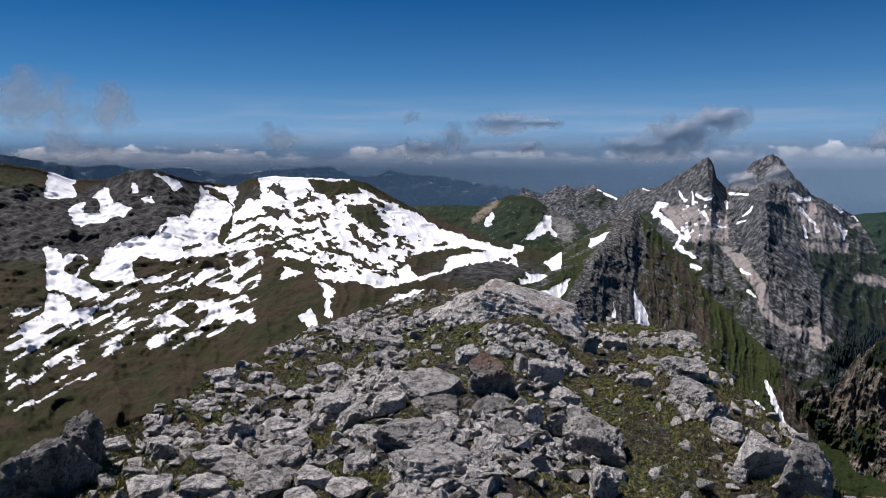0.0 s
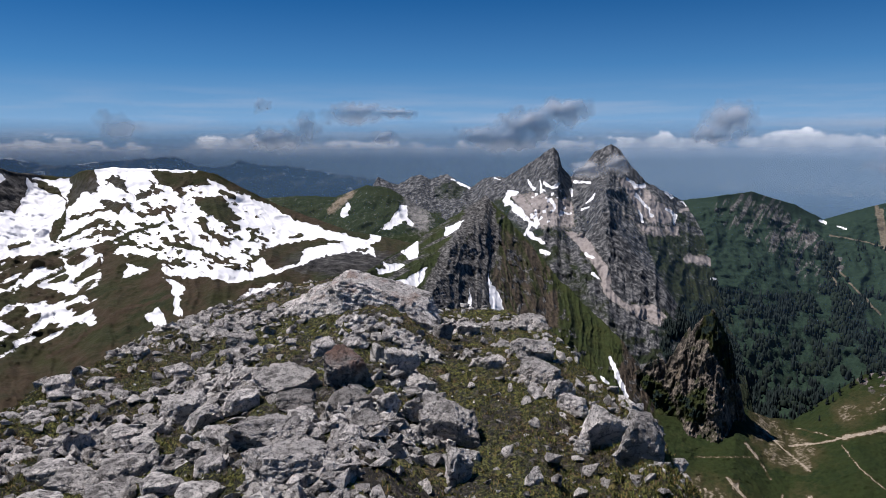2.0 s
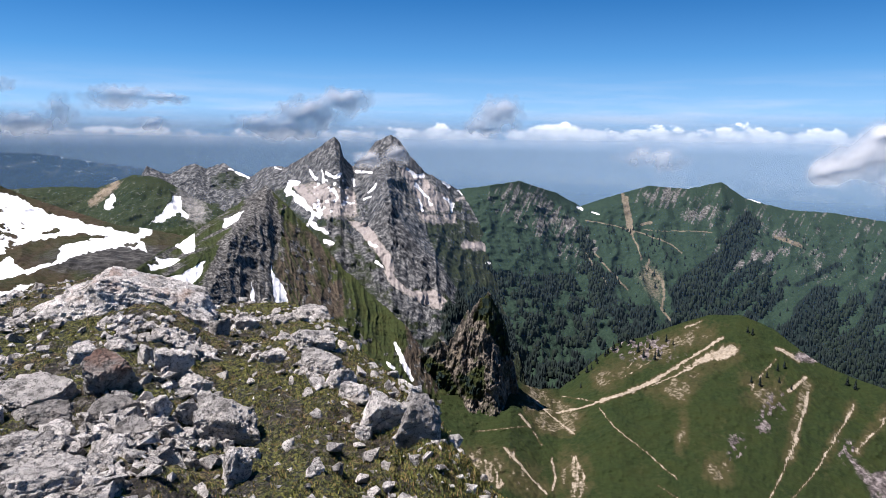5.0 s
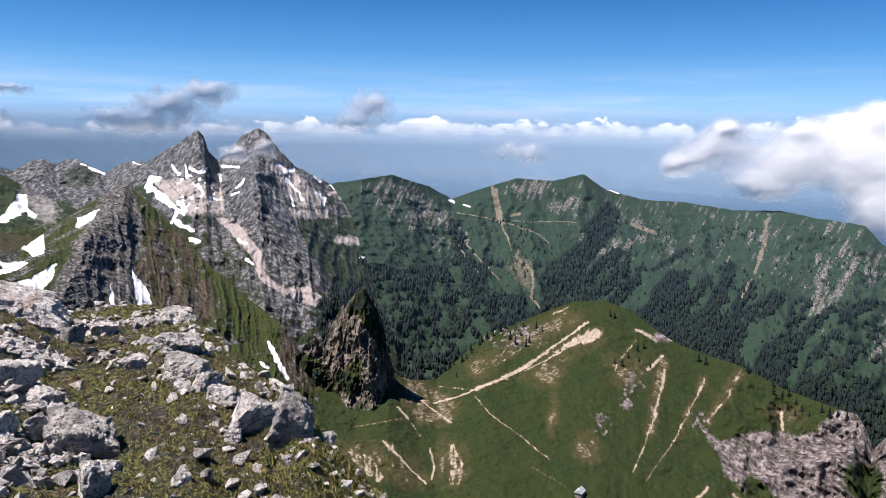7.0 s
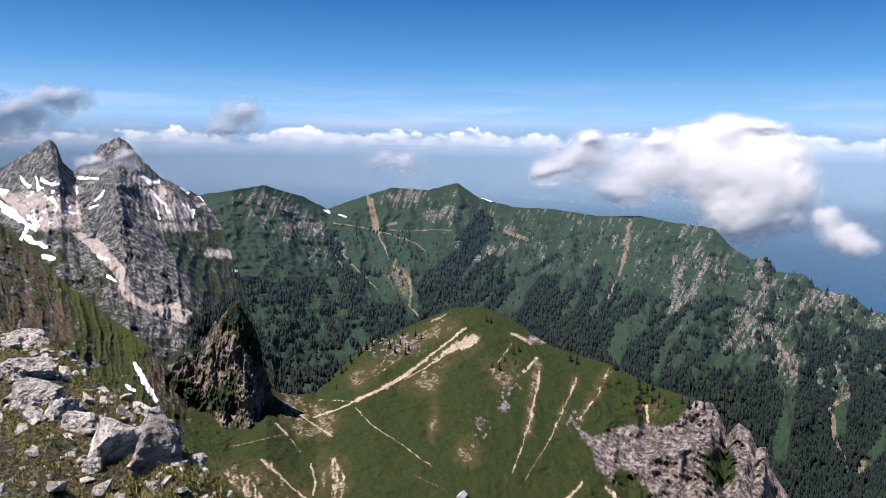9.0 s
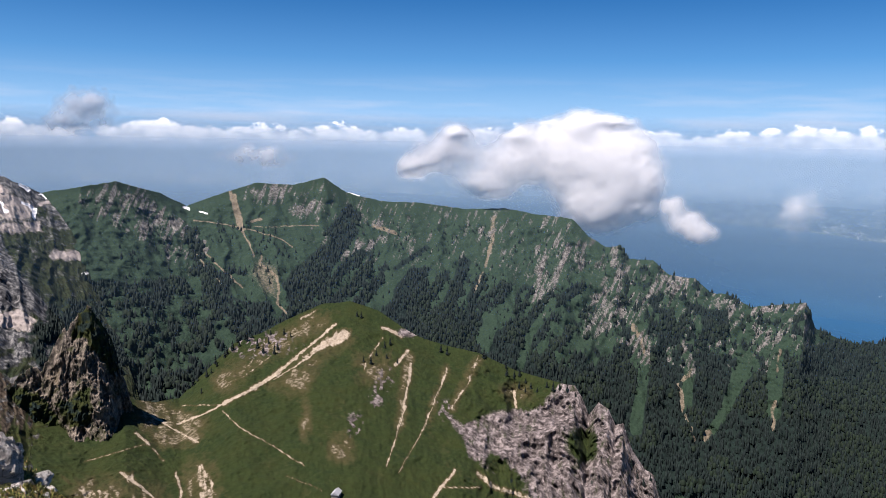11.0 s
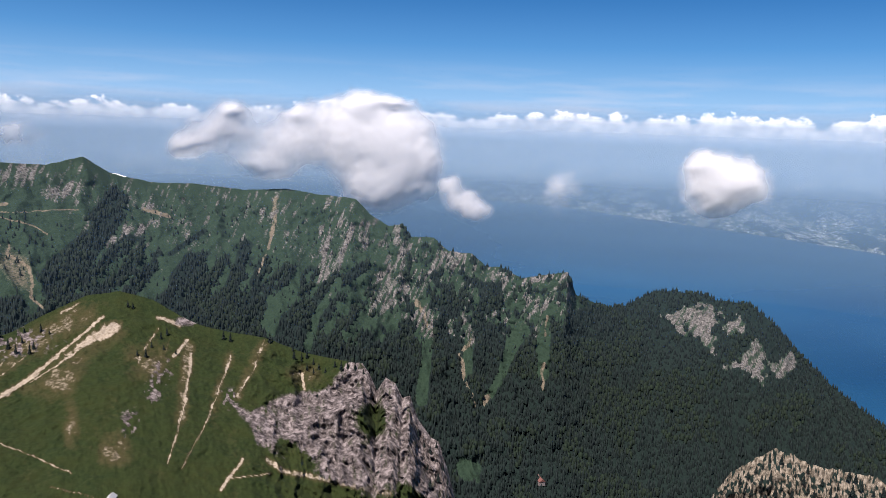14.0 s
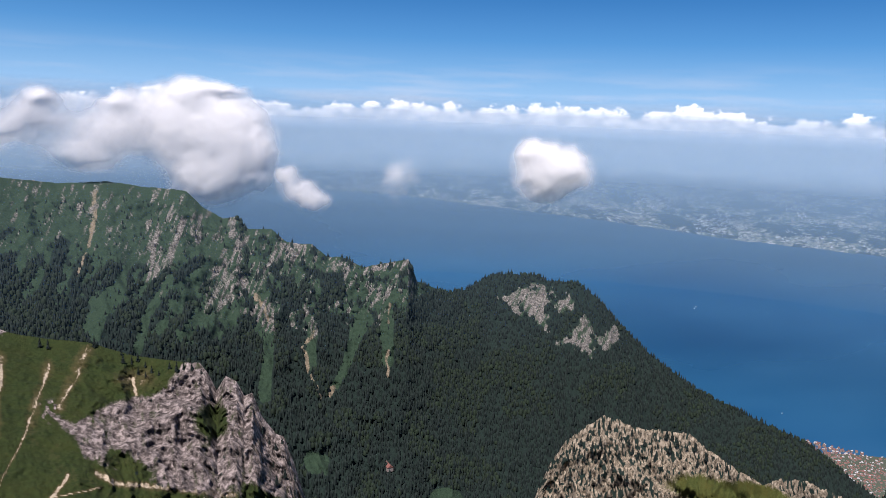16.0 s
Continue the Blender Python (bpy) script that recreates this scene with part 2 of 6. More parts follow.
        self.wel = self.wel + wander * 0.36 * (fbm(q * 3.4, 4, seed + 54, 0.6) - 0.5).reshape(S.shape)
        self.grain = fbm(q * 3.2, 4, seed + 60, 0.6).reshape(S.shape) - 0.5
        g = np.gradient(self.P, axis=0), np.gradient(self.P, axis=1)
        nn = np.cross(g[1], g[0])
        nn /= np.linalg.norm(nn, axis=2)[..., None] + 1e-9
        self.up = np.abs(nn[..., 2])

    def noise(self, kx, ky, seed, octaves=4, skew=0.0):
        """Noise in the slope's own run: across by kx, down by ky."""
        return fbm(np.stack([self.az * kx, (self.el + skew * self.az) * ky, 0 * self.az + seed], -1).reshape(-1, 3), octaves, seed).reshape(self.az.shape)

    def blob(self, az, el, wa, we, turn=0.0):
        """1 inside an oval patch, fading out past its rim."""
        c, s = math.cos(radians(turn)), math.sin(radians(turn))
        da, de = self.waz - az, self.wel - el
        return np.clip(1.5 - np.sqrt(((da * c + de * s) / wa) ** 2 + ((de * c - da * s) / we) ** 2), 0, 1)

    def streaks(self, turn, along, across, seed, octaves=4):
        """Noise drawn out along lines that rise to the right by turn degrees."""
        c, k = math.cos(radians(turn)), math.sin(radians(turn))
        u, v = self.az * c + self.el * k, self.el * c - self.az * k
        return fbm(np.stack([u * along, v * across, 0 * u + seed], -1).reshape(-1, 3), octaves, seed).reshape(u.shape)

    def area(self, pts, soft=0.3):
        """1 inside a rough-edged patch with these corners, 0 outside."""
        best, inside = np.full(self.az.shape, 1e9), np.zeros(self.az.shape, bool)
        for (a0, e0), (a1, e1) in zip(pts, pts[1:] + pts[:1]):
            da, de = a1 - a0, e1 - e0
            t = np.clip(((self.waz - a0) * da + (self.wel - e0) * de) / (da * da + de * de + 1e-9), 0, 1)
            best = np.minimum(best, np.hypot(self.waz - a0 - t * da, self.wel - e0 - t * de))
            inside ^= ((e0 > self.wel) != (e1 > self.wel)) & (self.waz < a0 + da * (self.wel - e0) / (de if abs(de) > 1e-9 else 1e-9))
        return np.clip(0.5 + np.where(inside, best, -best) / soft, 0, 1)

    def stripe(self, pts, width):
        """1 along a line of (az, el) points, fading to the sides."""
        best = np.full(self.az.shape, 1e9)
        for (a0, e0), (a1, e1) in zip(pts[:-1], pts[1:]):
            da, de = a1 - a0, e1 - e0
            t = np.clip(((self.waz - a0) * da + (self.wel - e0) * de) / (da * da + de * de), 0, 1)
            best = np.minimum(best, np.hypot(self.waz - a0 - t * da, self.wel - e0 - t * de))
        return np.clip(1.3 - 0.85 * best / width, 0, 1)

    def make(self, material, snow, rock, soil, woods, label, category):
        self.woods, self.rock = np.broadcast_to(woods, self.az.shape), rock
        z = np.zeros(self.az.shape)
        cover = np.stack([np.clip(z + snow, 0, 1), np.clip(z + rock, 0, 1), np.clip(z + soil, 0, 1)], -1)
        me = grid_mesh(self.name, self.P, cover, np.clip(z + woods, 0, 1))
        me.materials.append(material)
        return tagged(new(self.name, me), label, category, kind="structure")



# the far plain, the lake and the distance
def plain(el):
    return squeeze(1800 / np.tan(np.radians(-el)))


def ground_sheet():
    az = np.arange(-180, 180, 1.0)
    el = -np.concatenate([np.linspace(75, 30, 12), np.linspace(29, 3, 60), np.linspace(2.9, 1.0, 12)])
    A, E = np.meshgrid(az, el)
    R = plain(E)
    P = place(A, E, R)
    P[..., 2] -= 14
    P[..., 2] -= 60 * step(3000, 4600, R) * (E > -2.5)
    me = grid_mesh("ground", P, close=True)
    m, n, l, p = mat("hazy_lowland")
    co = n.new("ShaderNodeTexCoord").outputs["Object"]
    c = n_ramp(n, l, n_noise(n, l, co, 0.02, 8), [(0.3, (0.03, 0.05, 0.03)), (0.6, (0.10, 0.12, 0.06)), (0.75, (0.2, 0.18, 0.12))])
    l.new(c, p.inputs["Base Color"])
    p.inputs["Roughness"].default_value = 0.95
    me.materials.append(m)
    tagged(new("ground", me), "green and brown lowland far below the mountains", "ground", kind="structure")


SHORE = [(-90, -3.0), (10, -3.0), (35, -3.3), (55, -4.2), (70, -5.0), (77.6, -5.63), (83.7, -5.9), (92.6, -6.66), (101.2, -7.24), (109.4, -7.84), (119, -7.97), (135, -8.2), (170, -8.4), (210, -8.2)]


def lake_and_shore():
    az = np.arange(-85, 200, 0.3)
    shore = lane(SHORE, az, 1) + 0.10 * (fbm(np.stack([az * 0.9, az * 0, az * 0], -1), 4, 3) - 0.5)
    t = np.linspace(0, 1, 40)[:, None]
    E = -32 + (shore[None] + 32) * t ** 0.7
    P = place(az[None] + 0 * E, E, plain(E))
    me = grid_mesh("lake", P)
    m, n, l, p = mat("lake_water")
    co = n.new("ShaderNodeTexCoord").outputs["Object"]
    lay = n_noise(n, l, co, 0.0011, 4, 0.5, (1, 0.35, 1))
    l.new(n_ramp(n, l, lay, [(0.35, (0.003, 0.034, 0.092)), (0.62, (0.008, 0.060, 0.132))]), p.inputs["Base Color"])
    l.new(n_ramp(n, l, lay, [(0.4, (0.22, 0.22, 0.22)), (0.6, (0.36, 0.36, 0.36))]), p.inputs["Roughness"])
    l.new(n_bump(n, l, n_noise(n, l, co, 0.25, 3), 0.25, 1.0), p.inputs["Normal"])
    me.materials.append(m)
    tagged(new("lake", me), "wide calm deep-blue lake below the mountains", "lake", kind="structure")

    # the farther shore: vineyards, fields and towns that rise from the water
    az = np.concatenate([np.arange(-85, 50, 1.0), np.arange(50, 128, 0.16), np.arange(128, 190, 2.0)])
    shore = lane(SHORE, az, 1) + 0.10 * (fbm(np.stack([az * 0.9, az * 0, az * 0], -1), 4, 3) - 0.5)
    t = np.linspace(0, 1, 110)[:, None]
    E = shore[None] - 0.05 + (-0.9 - shore[None]) * t
    A = az[None] + 0 * E
    R = plain(np.minimum(E, -1.0))
    hills = fbm(np.stack([A * 0.45, E * 1.6, 0 * A], -1).reshape(-1, 3), 5, 21).reshape(A.shape) - 0.42
    P = place(A, E, R)
    P[..., 2] += 38 * hills * step(0.0, 0.15, t) * (1 - 0.5 * t)
    me = grid_mesh("far_shore", P)
    m, n, l, p = mat("far_fields")
    co = n.new("ShaderNodeTexCoord").outputs["Object"]
    v = n.new("ShaderNodeTexVoronoi")
    v.inputs["Scale"].default_value = 0.085
    l.new(co, v.inputs["Vector"])
    fields = n_ramp(n, l, v.outputs["Color"], [(0.2, (0.04, 0.07, 0.05)), (0.5, (0.13, 0.16, 0.12)), (0.75, (0.34, 0.32, 0.26)), (0.95, (0.62, 0.59, 0.53))])
    woodland = n_math(n, l, "GREATER_THAN", n_noise(n, l, co, 0.006, 7, 0.6, (1, 1, 3)), 0.51)
    c = n_mix(n, l, woodland, fields, (0.008, 0.017, 0.015))
    spots = n.new("ShaderNodeTexVoronoi")
    spots.inputs["Scale"].default_value = 0.16
    l.new(co, spots.inputs["Vector"])
    town = n_math(n, l, "MULTIPLY", n_math(n, l, "LESS_THAN", spots.outputs["Distance"], 0.33), n_math(n, l, "GREATER_THAN", n_noise(n, l, co, 0.004, 4), 0.52))
    c = n_mix(n, l, town, c, (0.90, 0.86, 0.82))
    l.new(c, p.inputs["Base Color"])
    p.inputs["Roughness"].default_value = 0.95
    me.materials.append(m)
    tagged(new("far_shore", me), "hazy far lake shore with fields, woods and pale towns", "shore", kind="structure")


ground_sheet()
lake_and_shore()

# ---- mountains ----
far = Land("distant_mountains", [(-75, 0.2, 4200), (-50, 0.6, 4200), (-30.9, 0.33, 4200), (-28.6, -0.17, 4200), (-26.5, -0.57, 4200), (-24, -0.48, 4200), (-22.2, -0.81, 4200), (-19.1, -0.72, 4200), (-16.4, -1.29, 4200), (-13.5, -0.98, 4200), (-11, -0.83, 4200), (-8.8, -0.67, 4200), (-7.1, -1.37, 4200), (-5.4, -1.51, 4200), (-4.1, -0.96, 4200), (-2.8, -1.31, 4200), (-0.2, -1.5, 4200), (2, -1.94, 4200), (5.1, -2.38, 4200), (7.3, -2.82, 4200), (12, -3.6, 4200)],
           [(-75, -4, 4000), (12, -5, 4000)], 0.12, 60, 0.8, 160, 420, 0.3, 31, 0.12)
far.make(terrain_mat("distant_slope", 0.03, grass=((0.03, 0.045, 0.02), (0.05, 0.07, 0.03)), rock=((0.05, 0.05, 0.05), (0.12, 0.12, 0.115), (0.25, 0.24, 0.23))), 0.72 * (far.noise(1.2, 3, 5) > 0.66) * (far.S < 0.4), 0.15 + 0.6 * (1 - far.S), 0.1, 0.35 + far.S * 0.3,
         "distant blue wooded mountain chain with rocky tops", "mountains")

twin = Land("twin_peaks", sorted([(5.8, -2.95, 2250), (6.2, -2.34, 2250), (6.8, -2.64, 2250), (7.7, -2.95, 2250), (8.8, -2.38, 2250), (9.5, -2.12, 2250), (10.3, -2.59, 2250), (11.5, -2.07, 2250), (12.3, -2.71, 2200), (13.5, -3.13, 2150), (14.4, -2.46, 2100), (15.1, -2.33, 2050), (16.2, -2.41, 2000), (17.9, -1.34, 1950), (19.7, -0.06, 1920), (20.1, -0.45, 1920), (20.4, -1.72, 1930), (21.1, -2.32, 1950), (22, -1.55, 1950), (22.8, -0.45, 1920), (24, 0.13, 1900), (24.7, -0.38, 1900), (25.5, -1.54, 1900), (26.6, -2.66, 1900), (27.6, -3.22, 1900), (28.9, -3.85, 1950), (29.4, -4.2, 1950), (30.4, -5.6, 1900), (31.4, -7.6, 1820), (32.4, -10.2, 1720), (33.4, -13.5, 1580), (34.4, -17, 1440), (35.4, -21, 1300)]),
            [(5.0, -9, 1600), (13, -12, 1300), (20, -16, 1100), (28, -20, 1050), (35.4, -24, 1150)], 0.055, 240, 0.8, [(5, 24), (13, 24), (18, 24), (27, 24), (30, 20), (36, 16)], 90, 0.35, 3, 0.3, 17, 0.3, 0.35, 1.0, 1.1, 0.42, 0.7,
            spurs=[([(20.1, -0.25), (20.4, -2.5), (21.3, -4.61), (22, -6.32)], 0.9, 0.45, 30), ([(24.3, -0.11), (23.9, -2.91), (23.5, -5.48), (24.1, -7.21), (26, -8.96), (27.7, -10.72), (29.3, -13.36)], 1.5, 1.3, 44), ([(17, -1.6), (17.8, -3.34), (18.3, -5.01)], 0.8, 0.6, 18), ([(25.9, -1.4), (27.6, -3.32), (29.3, -4.83)], 0.8, 0.8, 22), ([(21.9, -8.89), (22.7, -11.06), (24.4, -13.26)], 0.5, 0.6, 18), ([(27.6, -2.89), (29.3, -4.61), (31.9, -6.12)], 0.7, 0.6, 15), ([(21.8, -1.86), (22.4, -4.19), (22, -5.9)], 0.5, 0.5, 16)])
T = twin
snow = np.maximum.reduce([T.stripe([(16.1, -4.36), (16.4, -3.66), (16.8, -3.66)], 0.22), T.stripe([(16.4, -4.36), (17.1, -5), (17.6, -5.42)], 0.26), T.stripe([(16.9, -4.66), (18.1, -5.93), (18.6, -6.27)], 0.14), T.stripe([(15.8, -6.13), (16.5, -6.56), (16.9, -6.87)], 0.24), T.stripe([(17.9, -6.68), (18.4, -7.11), (19.1, -7.47)], 0.22), T.stripe([(18.9, -8.14), (19.4, -8.23)], 0.2), T.stripe([(18.1, -5.34), (18.6, -5.85)], 0.2), T.stripe([(17.9, -2.71), (18.2, -3.34)], 0.12), T.stripe([(18.7, -2.76), (18.8, -3.55)], 0.12), T.stripe([(19, -2.84), (19.7, -3.17), (20.2, -2.92)], 0.14), T.stripe([(21, -3.34), (21.1, -3.85)], 0.1), T.stripe([(19.6, -4.18), (19.9, -4.82)], 0.12), T.stripe([(20.4, -5.03), (21.1, -5.12)], 0.1), T.stripe([(21.3, -2.75), (22.5, -2.79)], 0.12), T.stripe([(25.3, -2.56), (25.8, -3.03), (26.5, -3.03)], 0.14), T.stripe([(25.8, -3.55), (26.5, -4.41), (27.1, -5.14)], 0.12), T.stripe([(28.2, -4.62), (28.9, -5.14), (28.9, -5.7)], 0.16), T.stripe([(29.3, -4.09), (29.5, -4.39)], 0.1), T.stripe([(12.4, -2.78), (13.2, -3.31)], 0.13), T.stripe([(11.8, -2.5), (12.1, -2.62)], 0.08), T.stripe([(26.2, -4.84), (26.5, -5.71)], 0.1), T.stripe([(22.4, -4.19), (22.9, -3.77)], 0.12), T.stripe([(22, -4.83), (22.5, -4.62)], 0.1), T.stripe([(22.8, -9.77), (23.3, -10.04)], 0.16), T.stripe([(22.3, -8.26), (22.8, -8.48)], 0.13), T.stripe([(15.3, -2.43), (15.8, -2.55)], 0.08), T.stripe([(17.6, -6.89), (18, -6.05)], 0.13), T.stripe([(31.5, -9.69), (32.1, -9.77)], 0.1), T.stripe([(28, -3.4), (28.6, -3.83)], 0.1), T.stripe([(18.3, -6.06), (18.8, -5.44)], 0.12)])
snow = snow * 0.9 + 0.7 * (T.noise(2.5, 4.5, 7) - 0.5)
snow = np.maximum(snow, (1.5 * T.noise(3.2, 3.8, 9) - 0.42) * np.maximum(T.area([(18, -2.92), (20.4, -2.92), (21.2, -4.19), (21.4, -6.1), (18.3, -6.48), (17.5, -4.58)], 0.8), 0.75 * T.area([(25.2, -2.48), (26.7, -2.89), (27.5, -4.62), (26.7, -5.49), (25.6, -4.19)], 0.6)))
pillar = T.area([(22.42, -2.47), (23.97, -1.93), (24.64, -4.69), (26.69, -6.68), (27.69, -9.54), (29.29, -11.88), (29.79, -14.19), (28.17, -11.83), (25.44, -11.69), (24.22, -8.84), (22.75, -6.58), (21.34, -4.36)], 0.4)
scree = np.maximum.reduce([T.area([(20.73, -6.64), (21.99, -6.55), (23.08, -7.96), (24.2, -9.4), (24.39, -11.08), (25.7, -11.99), (27.62, -11.81), (28.43, -12.7), (27.84, -13.51), (25.94, -12.84), (24.11, -11.62), (23.14, -9.62), (21.69, -7.63)], 0.35),
                           T.area([(24.47, -2.48), (25.5, -2.61), (27.32, -3.88), (28.93, -4.74), (28.9, -5.73), (27.26, -5.85), (25.95, -4.98)], 0.4), 0.85 * T.area([(24.64, -4.69), (26.19, -5.55), (27.24, -6.41), (26.16, -6.67), (24.87, -5.66)], 0.4), T.stripe([(29.3, -4.83), (31.5, -3.72), (31.9, -4.59)], 0.14), T.stripe([(29.9, -8.33), (31.5, -8.46), (32.1, -8.32)], 0.32), 0.8 * T.area([(16.4, -3.74), (18, -3.34), (21.4, -4.19), (21.6, -6.32), (19.1, -6.49), (17.1, -5)], 0.7), 0.8 * T.area([(25.6, -5.92), (29.3, -5.92), (29.3, -6.79), (26.2, -6.88)], 0.4)])
scree = scree * 0.9 + 0.85 * (T.streaks(-50, 0.8, 4, 31) - 0.5) - 0.3 * pillar
turf = np.maximum.reduce([0.6 * T.area([(20.3, -7.58), (21.9, -8.89), (23.1, -11.07), (24.8, -13.27), (27.5, -15.93), (23.9, -15.39), (21.4, -11.45), (19.8, -8.84)], 0.6), T.area([(15.2, -4.14), (16.8, -3.54), (16.3, -5.4), (19.1, -7.55), (19.8, -8.42), (19, -8.39), (16.6, -7.07), (15.2, -4.97)], 0.4), T.area([(25.8, -6.14), (31.9, -5.47), (38.9, -2.75), (39.3, -20.17), (32.9, -20.28), (30.1, -15.11), (28.4, -11.6), (27.1, -8.97)], 0.6), 0.7 * T.area([(10.4, -3.09), (12.2, -2.5), (13.3, -3.31), (12.5, -4.11), (10.7, -4.08)], 0.3)])
turf = turf * (0.72 + 0.9 * (T.noise(2.2, 2.6, 12) - 0.5)) - 0.5 * T.stripe([(27.8, -6.58), (29.3, -6.01), (31.5, -6.57), (32.6, -7.22)], 0.25)
turf = np.maximum(turf, 2.2 * (T.noise(1.3, 1.5, 14) - 0.42) * step(-3.6, -5.5, T.el)) * (1 - 0.8 * pillar)
deep = T.area([(29.26, -11.61), (31.94, -11.18), (34.69, -15.98), (31.98, -20.27), (29.24, -17.68), (27.47, -14.2)], 0.8)
twin.make(terrain_mat("limestone_peak", 0.13, rock=((0.016, 0.018, 0.022), (0.085, 0.089, 0.095), (0.32, 0.316, 0.31)), soil=((0.33, 0.295, 0.275), (0.54, 0.485, 0.455)), grass=((0.016, 0.027, 0.012), (0.034, 0.050, 0.022)), strata=(1.2, 1.2, 0.5)), snow,
          np.clip(0.95 - turf, 0, 1) * (1 - step(0.35, 0.6, scree)), scree, deep * (0.6 + 1.2 * (T.noise(2, 2, 6) - 0.4)) * (scree < 0.45),
          "twin grey limestone peaks with scree fans and snow patches", "mountain")

WEST_EL = [(26, -4.6), (29.5, -4.0), (31.7, -3.71), (33.9, -3.3), (36.9, -4.19), (38.7, -5.13), (41.3, -4.21), (43.7, -3.46), (46.5, -3.58), (48.8, -3.01), (50.4, -4.12), (53.1, -4.8), (55.8, -4.86), (59.7, -5.3), (62.7, -5.18), (65.3, -5.59), (68.1, -5.87), (69.3, -7.11), (70.7, -7.94), (71.7, -7.73), (72.5, -8.75), (74.2, -8.68), (75.4, -9.72), (77.3, -9.87), (78.5, -10.84), (79.5, -10.77), (81.3, -11.59), (82.5, -11.32), (84.9, -10.86), (85.6, -12.6), (88, -13.38), (89.5, -13.08), (91.5, -11.77), (95.1, -11.65), (96, -12.03), (98.2, -12), (100, -13.15), (101.5, -14.73), (104.2, -16.89), (107.8, -18.97), (111.9, -20.29), (115.9, -21.33), (121, -24), (121, -22.96), (124, -25)]
WEST_R = [(26, 2050), (31.7, 2000), (38.7, 2250), (48.8, 2450), (59.7, 2550), (65.3, 2550), (70.7, 2450), (77.3, 2350), (82.5, 2300), (84.9, 2250), (85.6, 2350), (89.5, 2600), (91.5, 2720), (96, 2700), (101.5, 2630), (111.9, 2560), (124, 2550)]
WEST = [(a, e, float(np.interp(a, *np.array(WEST_R).T))) for a, e in WEST_EL]
west = Land("forested_ridge", WEST, [(26, -22, 1250), (45, -27, 1150), (60, -31, 1150), (75, -35, 1200), (95, -38, 1250), (124, -40, 1400)], 0.09, 225, 0.85, [(26, 46), (36, 50), (40, 36), (46, 26), (62, 24), (68, 60), (86, 74), (92, 45), (128, 25)], 170, 0.16, 8, 0.35, 30, -0.8, 0.1, 1.0, 0.5, 0.8, 0.35)
W = west
line = np.interp(W.az, [31, 38, 43, 47, 53, 60, 66, 71, 76, 84, 86, 90, 96, 102, 110, 128], [-11.0, -11.4, -12.0, -12.0, -13.8, -15.2, -16.2, -15.6, -15.6, -15.8, -13.0, -11.4, -9.0, -9.0, -11, -15])
woods = step(0.8, -0.8, W.el - line + 5.0 * (W.noise(0.9, 0.9, 3) - 0.5))
belts = W.noise(0.35, 0.95, 14, 4, -1.1) - 0.5 + 0.45 * (W.noise(2.5, 2.5, 15) - 0.5)
woods = np.maximum(woods, step(0.015, 0.07, belts) * step(6.4, 3.4, W.el - line) * step(44, 50, W.az) * step(72, 68, W.az))
woods = np.maximum(woods, step(0.0, 0.10, W.noise(2.6, 2.0, 16) - 0.57 + 0.08 * step(-11, -15, W.el)) * step(68, 74, W.az) * 0.9)
woods = np.maximum.reduce([woods, W.area([(38.56, -6.47), (39.46, -7.11), (40.87, -10.15), (43.52, -10.06), (44.74, -13.06), (40.99, -14.09), (39.12, -11.52), (38.17, -8.9)], 0.5), W.area([(45.74, -10.84), (47.6, -9.01), (51.05, -6.49), (51.5, -7.19), (49.56, -9.77), (47.57, -12.9), (45.81, -12.57)], 0.5), W.area([(28.39, -8.98), (31.48, -9.86), (34.62, -10.72), (38.2, -10.22), (39.14, -12.4), (45.41, -13.45), (45.58, -17.31), (31.97, -17.71), (29.26, -12.49)], 0.5), W.area([(48.62, -7.49), (50.26, -5.44), (50.67, -5.03), (51.84, -6.07), (50.19, -7.73)], 0.4), W.area([(62.3, -16.6), (62.5, -14.9), (63.6, -13.85), (64.4, -14.93), (63.8, -17.27)]), W.area([(58, -15.6), (59.1, -14.17), (60.3, -12.51), (61.6, -14.24), (61.2, -15.93), (59.5, -16.08)]), W.stripe([(59.8, -9.51), (59.1, -11.42), (58.4, -13.09)], 0.5), W.stripe([(61.2, -10.68), (60.4, -12.3)], 0.45), W.area([(54.1, -14.57), (54.2, -11.69), (55.4, -10.07), (56.7, -9.89), (56.8, -13.04), (57.2, -14.31)]), W.stripe([(54.3, -10.04), (56.7, -8.42)], 0.2), W.stripe([(64.4, -14.93), (66.8, -12.56), (69, -11.01)], 0.4), W.area([(74.8, -15.49), (74.9, -12.86), (75.8, -12.17), (76.6, -14.77)]), W.area([(78.2, -14.7), (77.8, -12.08), (79.8, -11.99), (79.9, -13.74)])])
gully = np.maximum.reduce([W.stripe([(73.1, -13.74), (74, -15.51)], 0.22), W.stripe([(77.6, -16.56), (76.7, -17.51), (77, -19.26), (78.2, -21.84)], 0.2), W.area([(78.7, -21.64), (78.6, -20.72), (79.2, -20.56), (79.4, -20.89)], 0.15), W.stripe([(83.5, -18.06), (83.3, -18.5), (83.4, -19.97)], 0.17), W.stripe([(83.5, -14.39), (83.4, -15.91)], 0.1), W.stripe([(62, -5.97), (61.7, -8.76)], 0.2), W.stripe([(61.7, -8.76), (61, -10.81), (60.6, -11.83)], 0.1)])
gully = gully * 0.75 + 1.6 * (W.noise(5, 2.5, 36, 4, -0.3) - 0.5) * step(0.02, 0.35, gully)
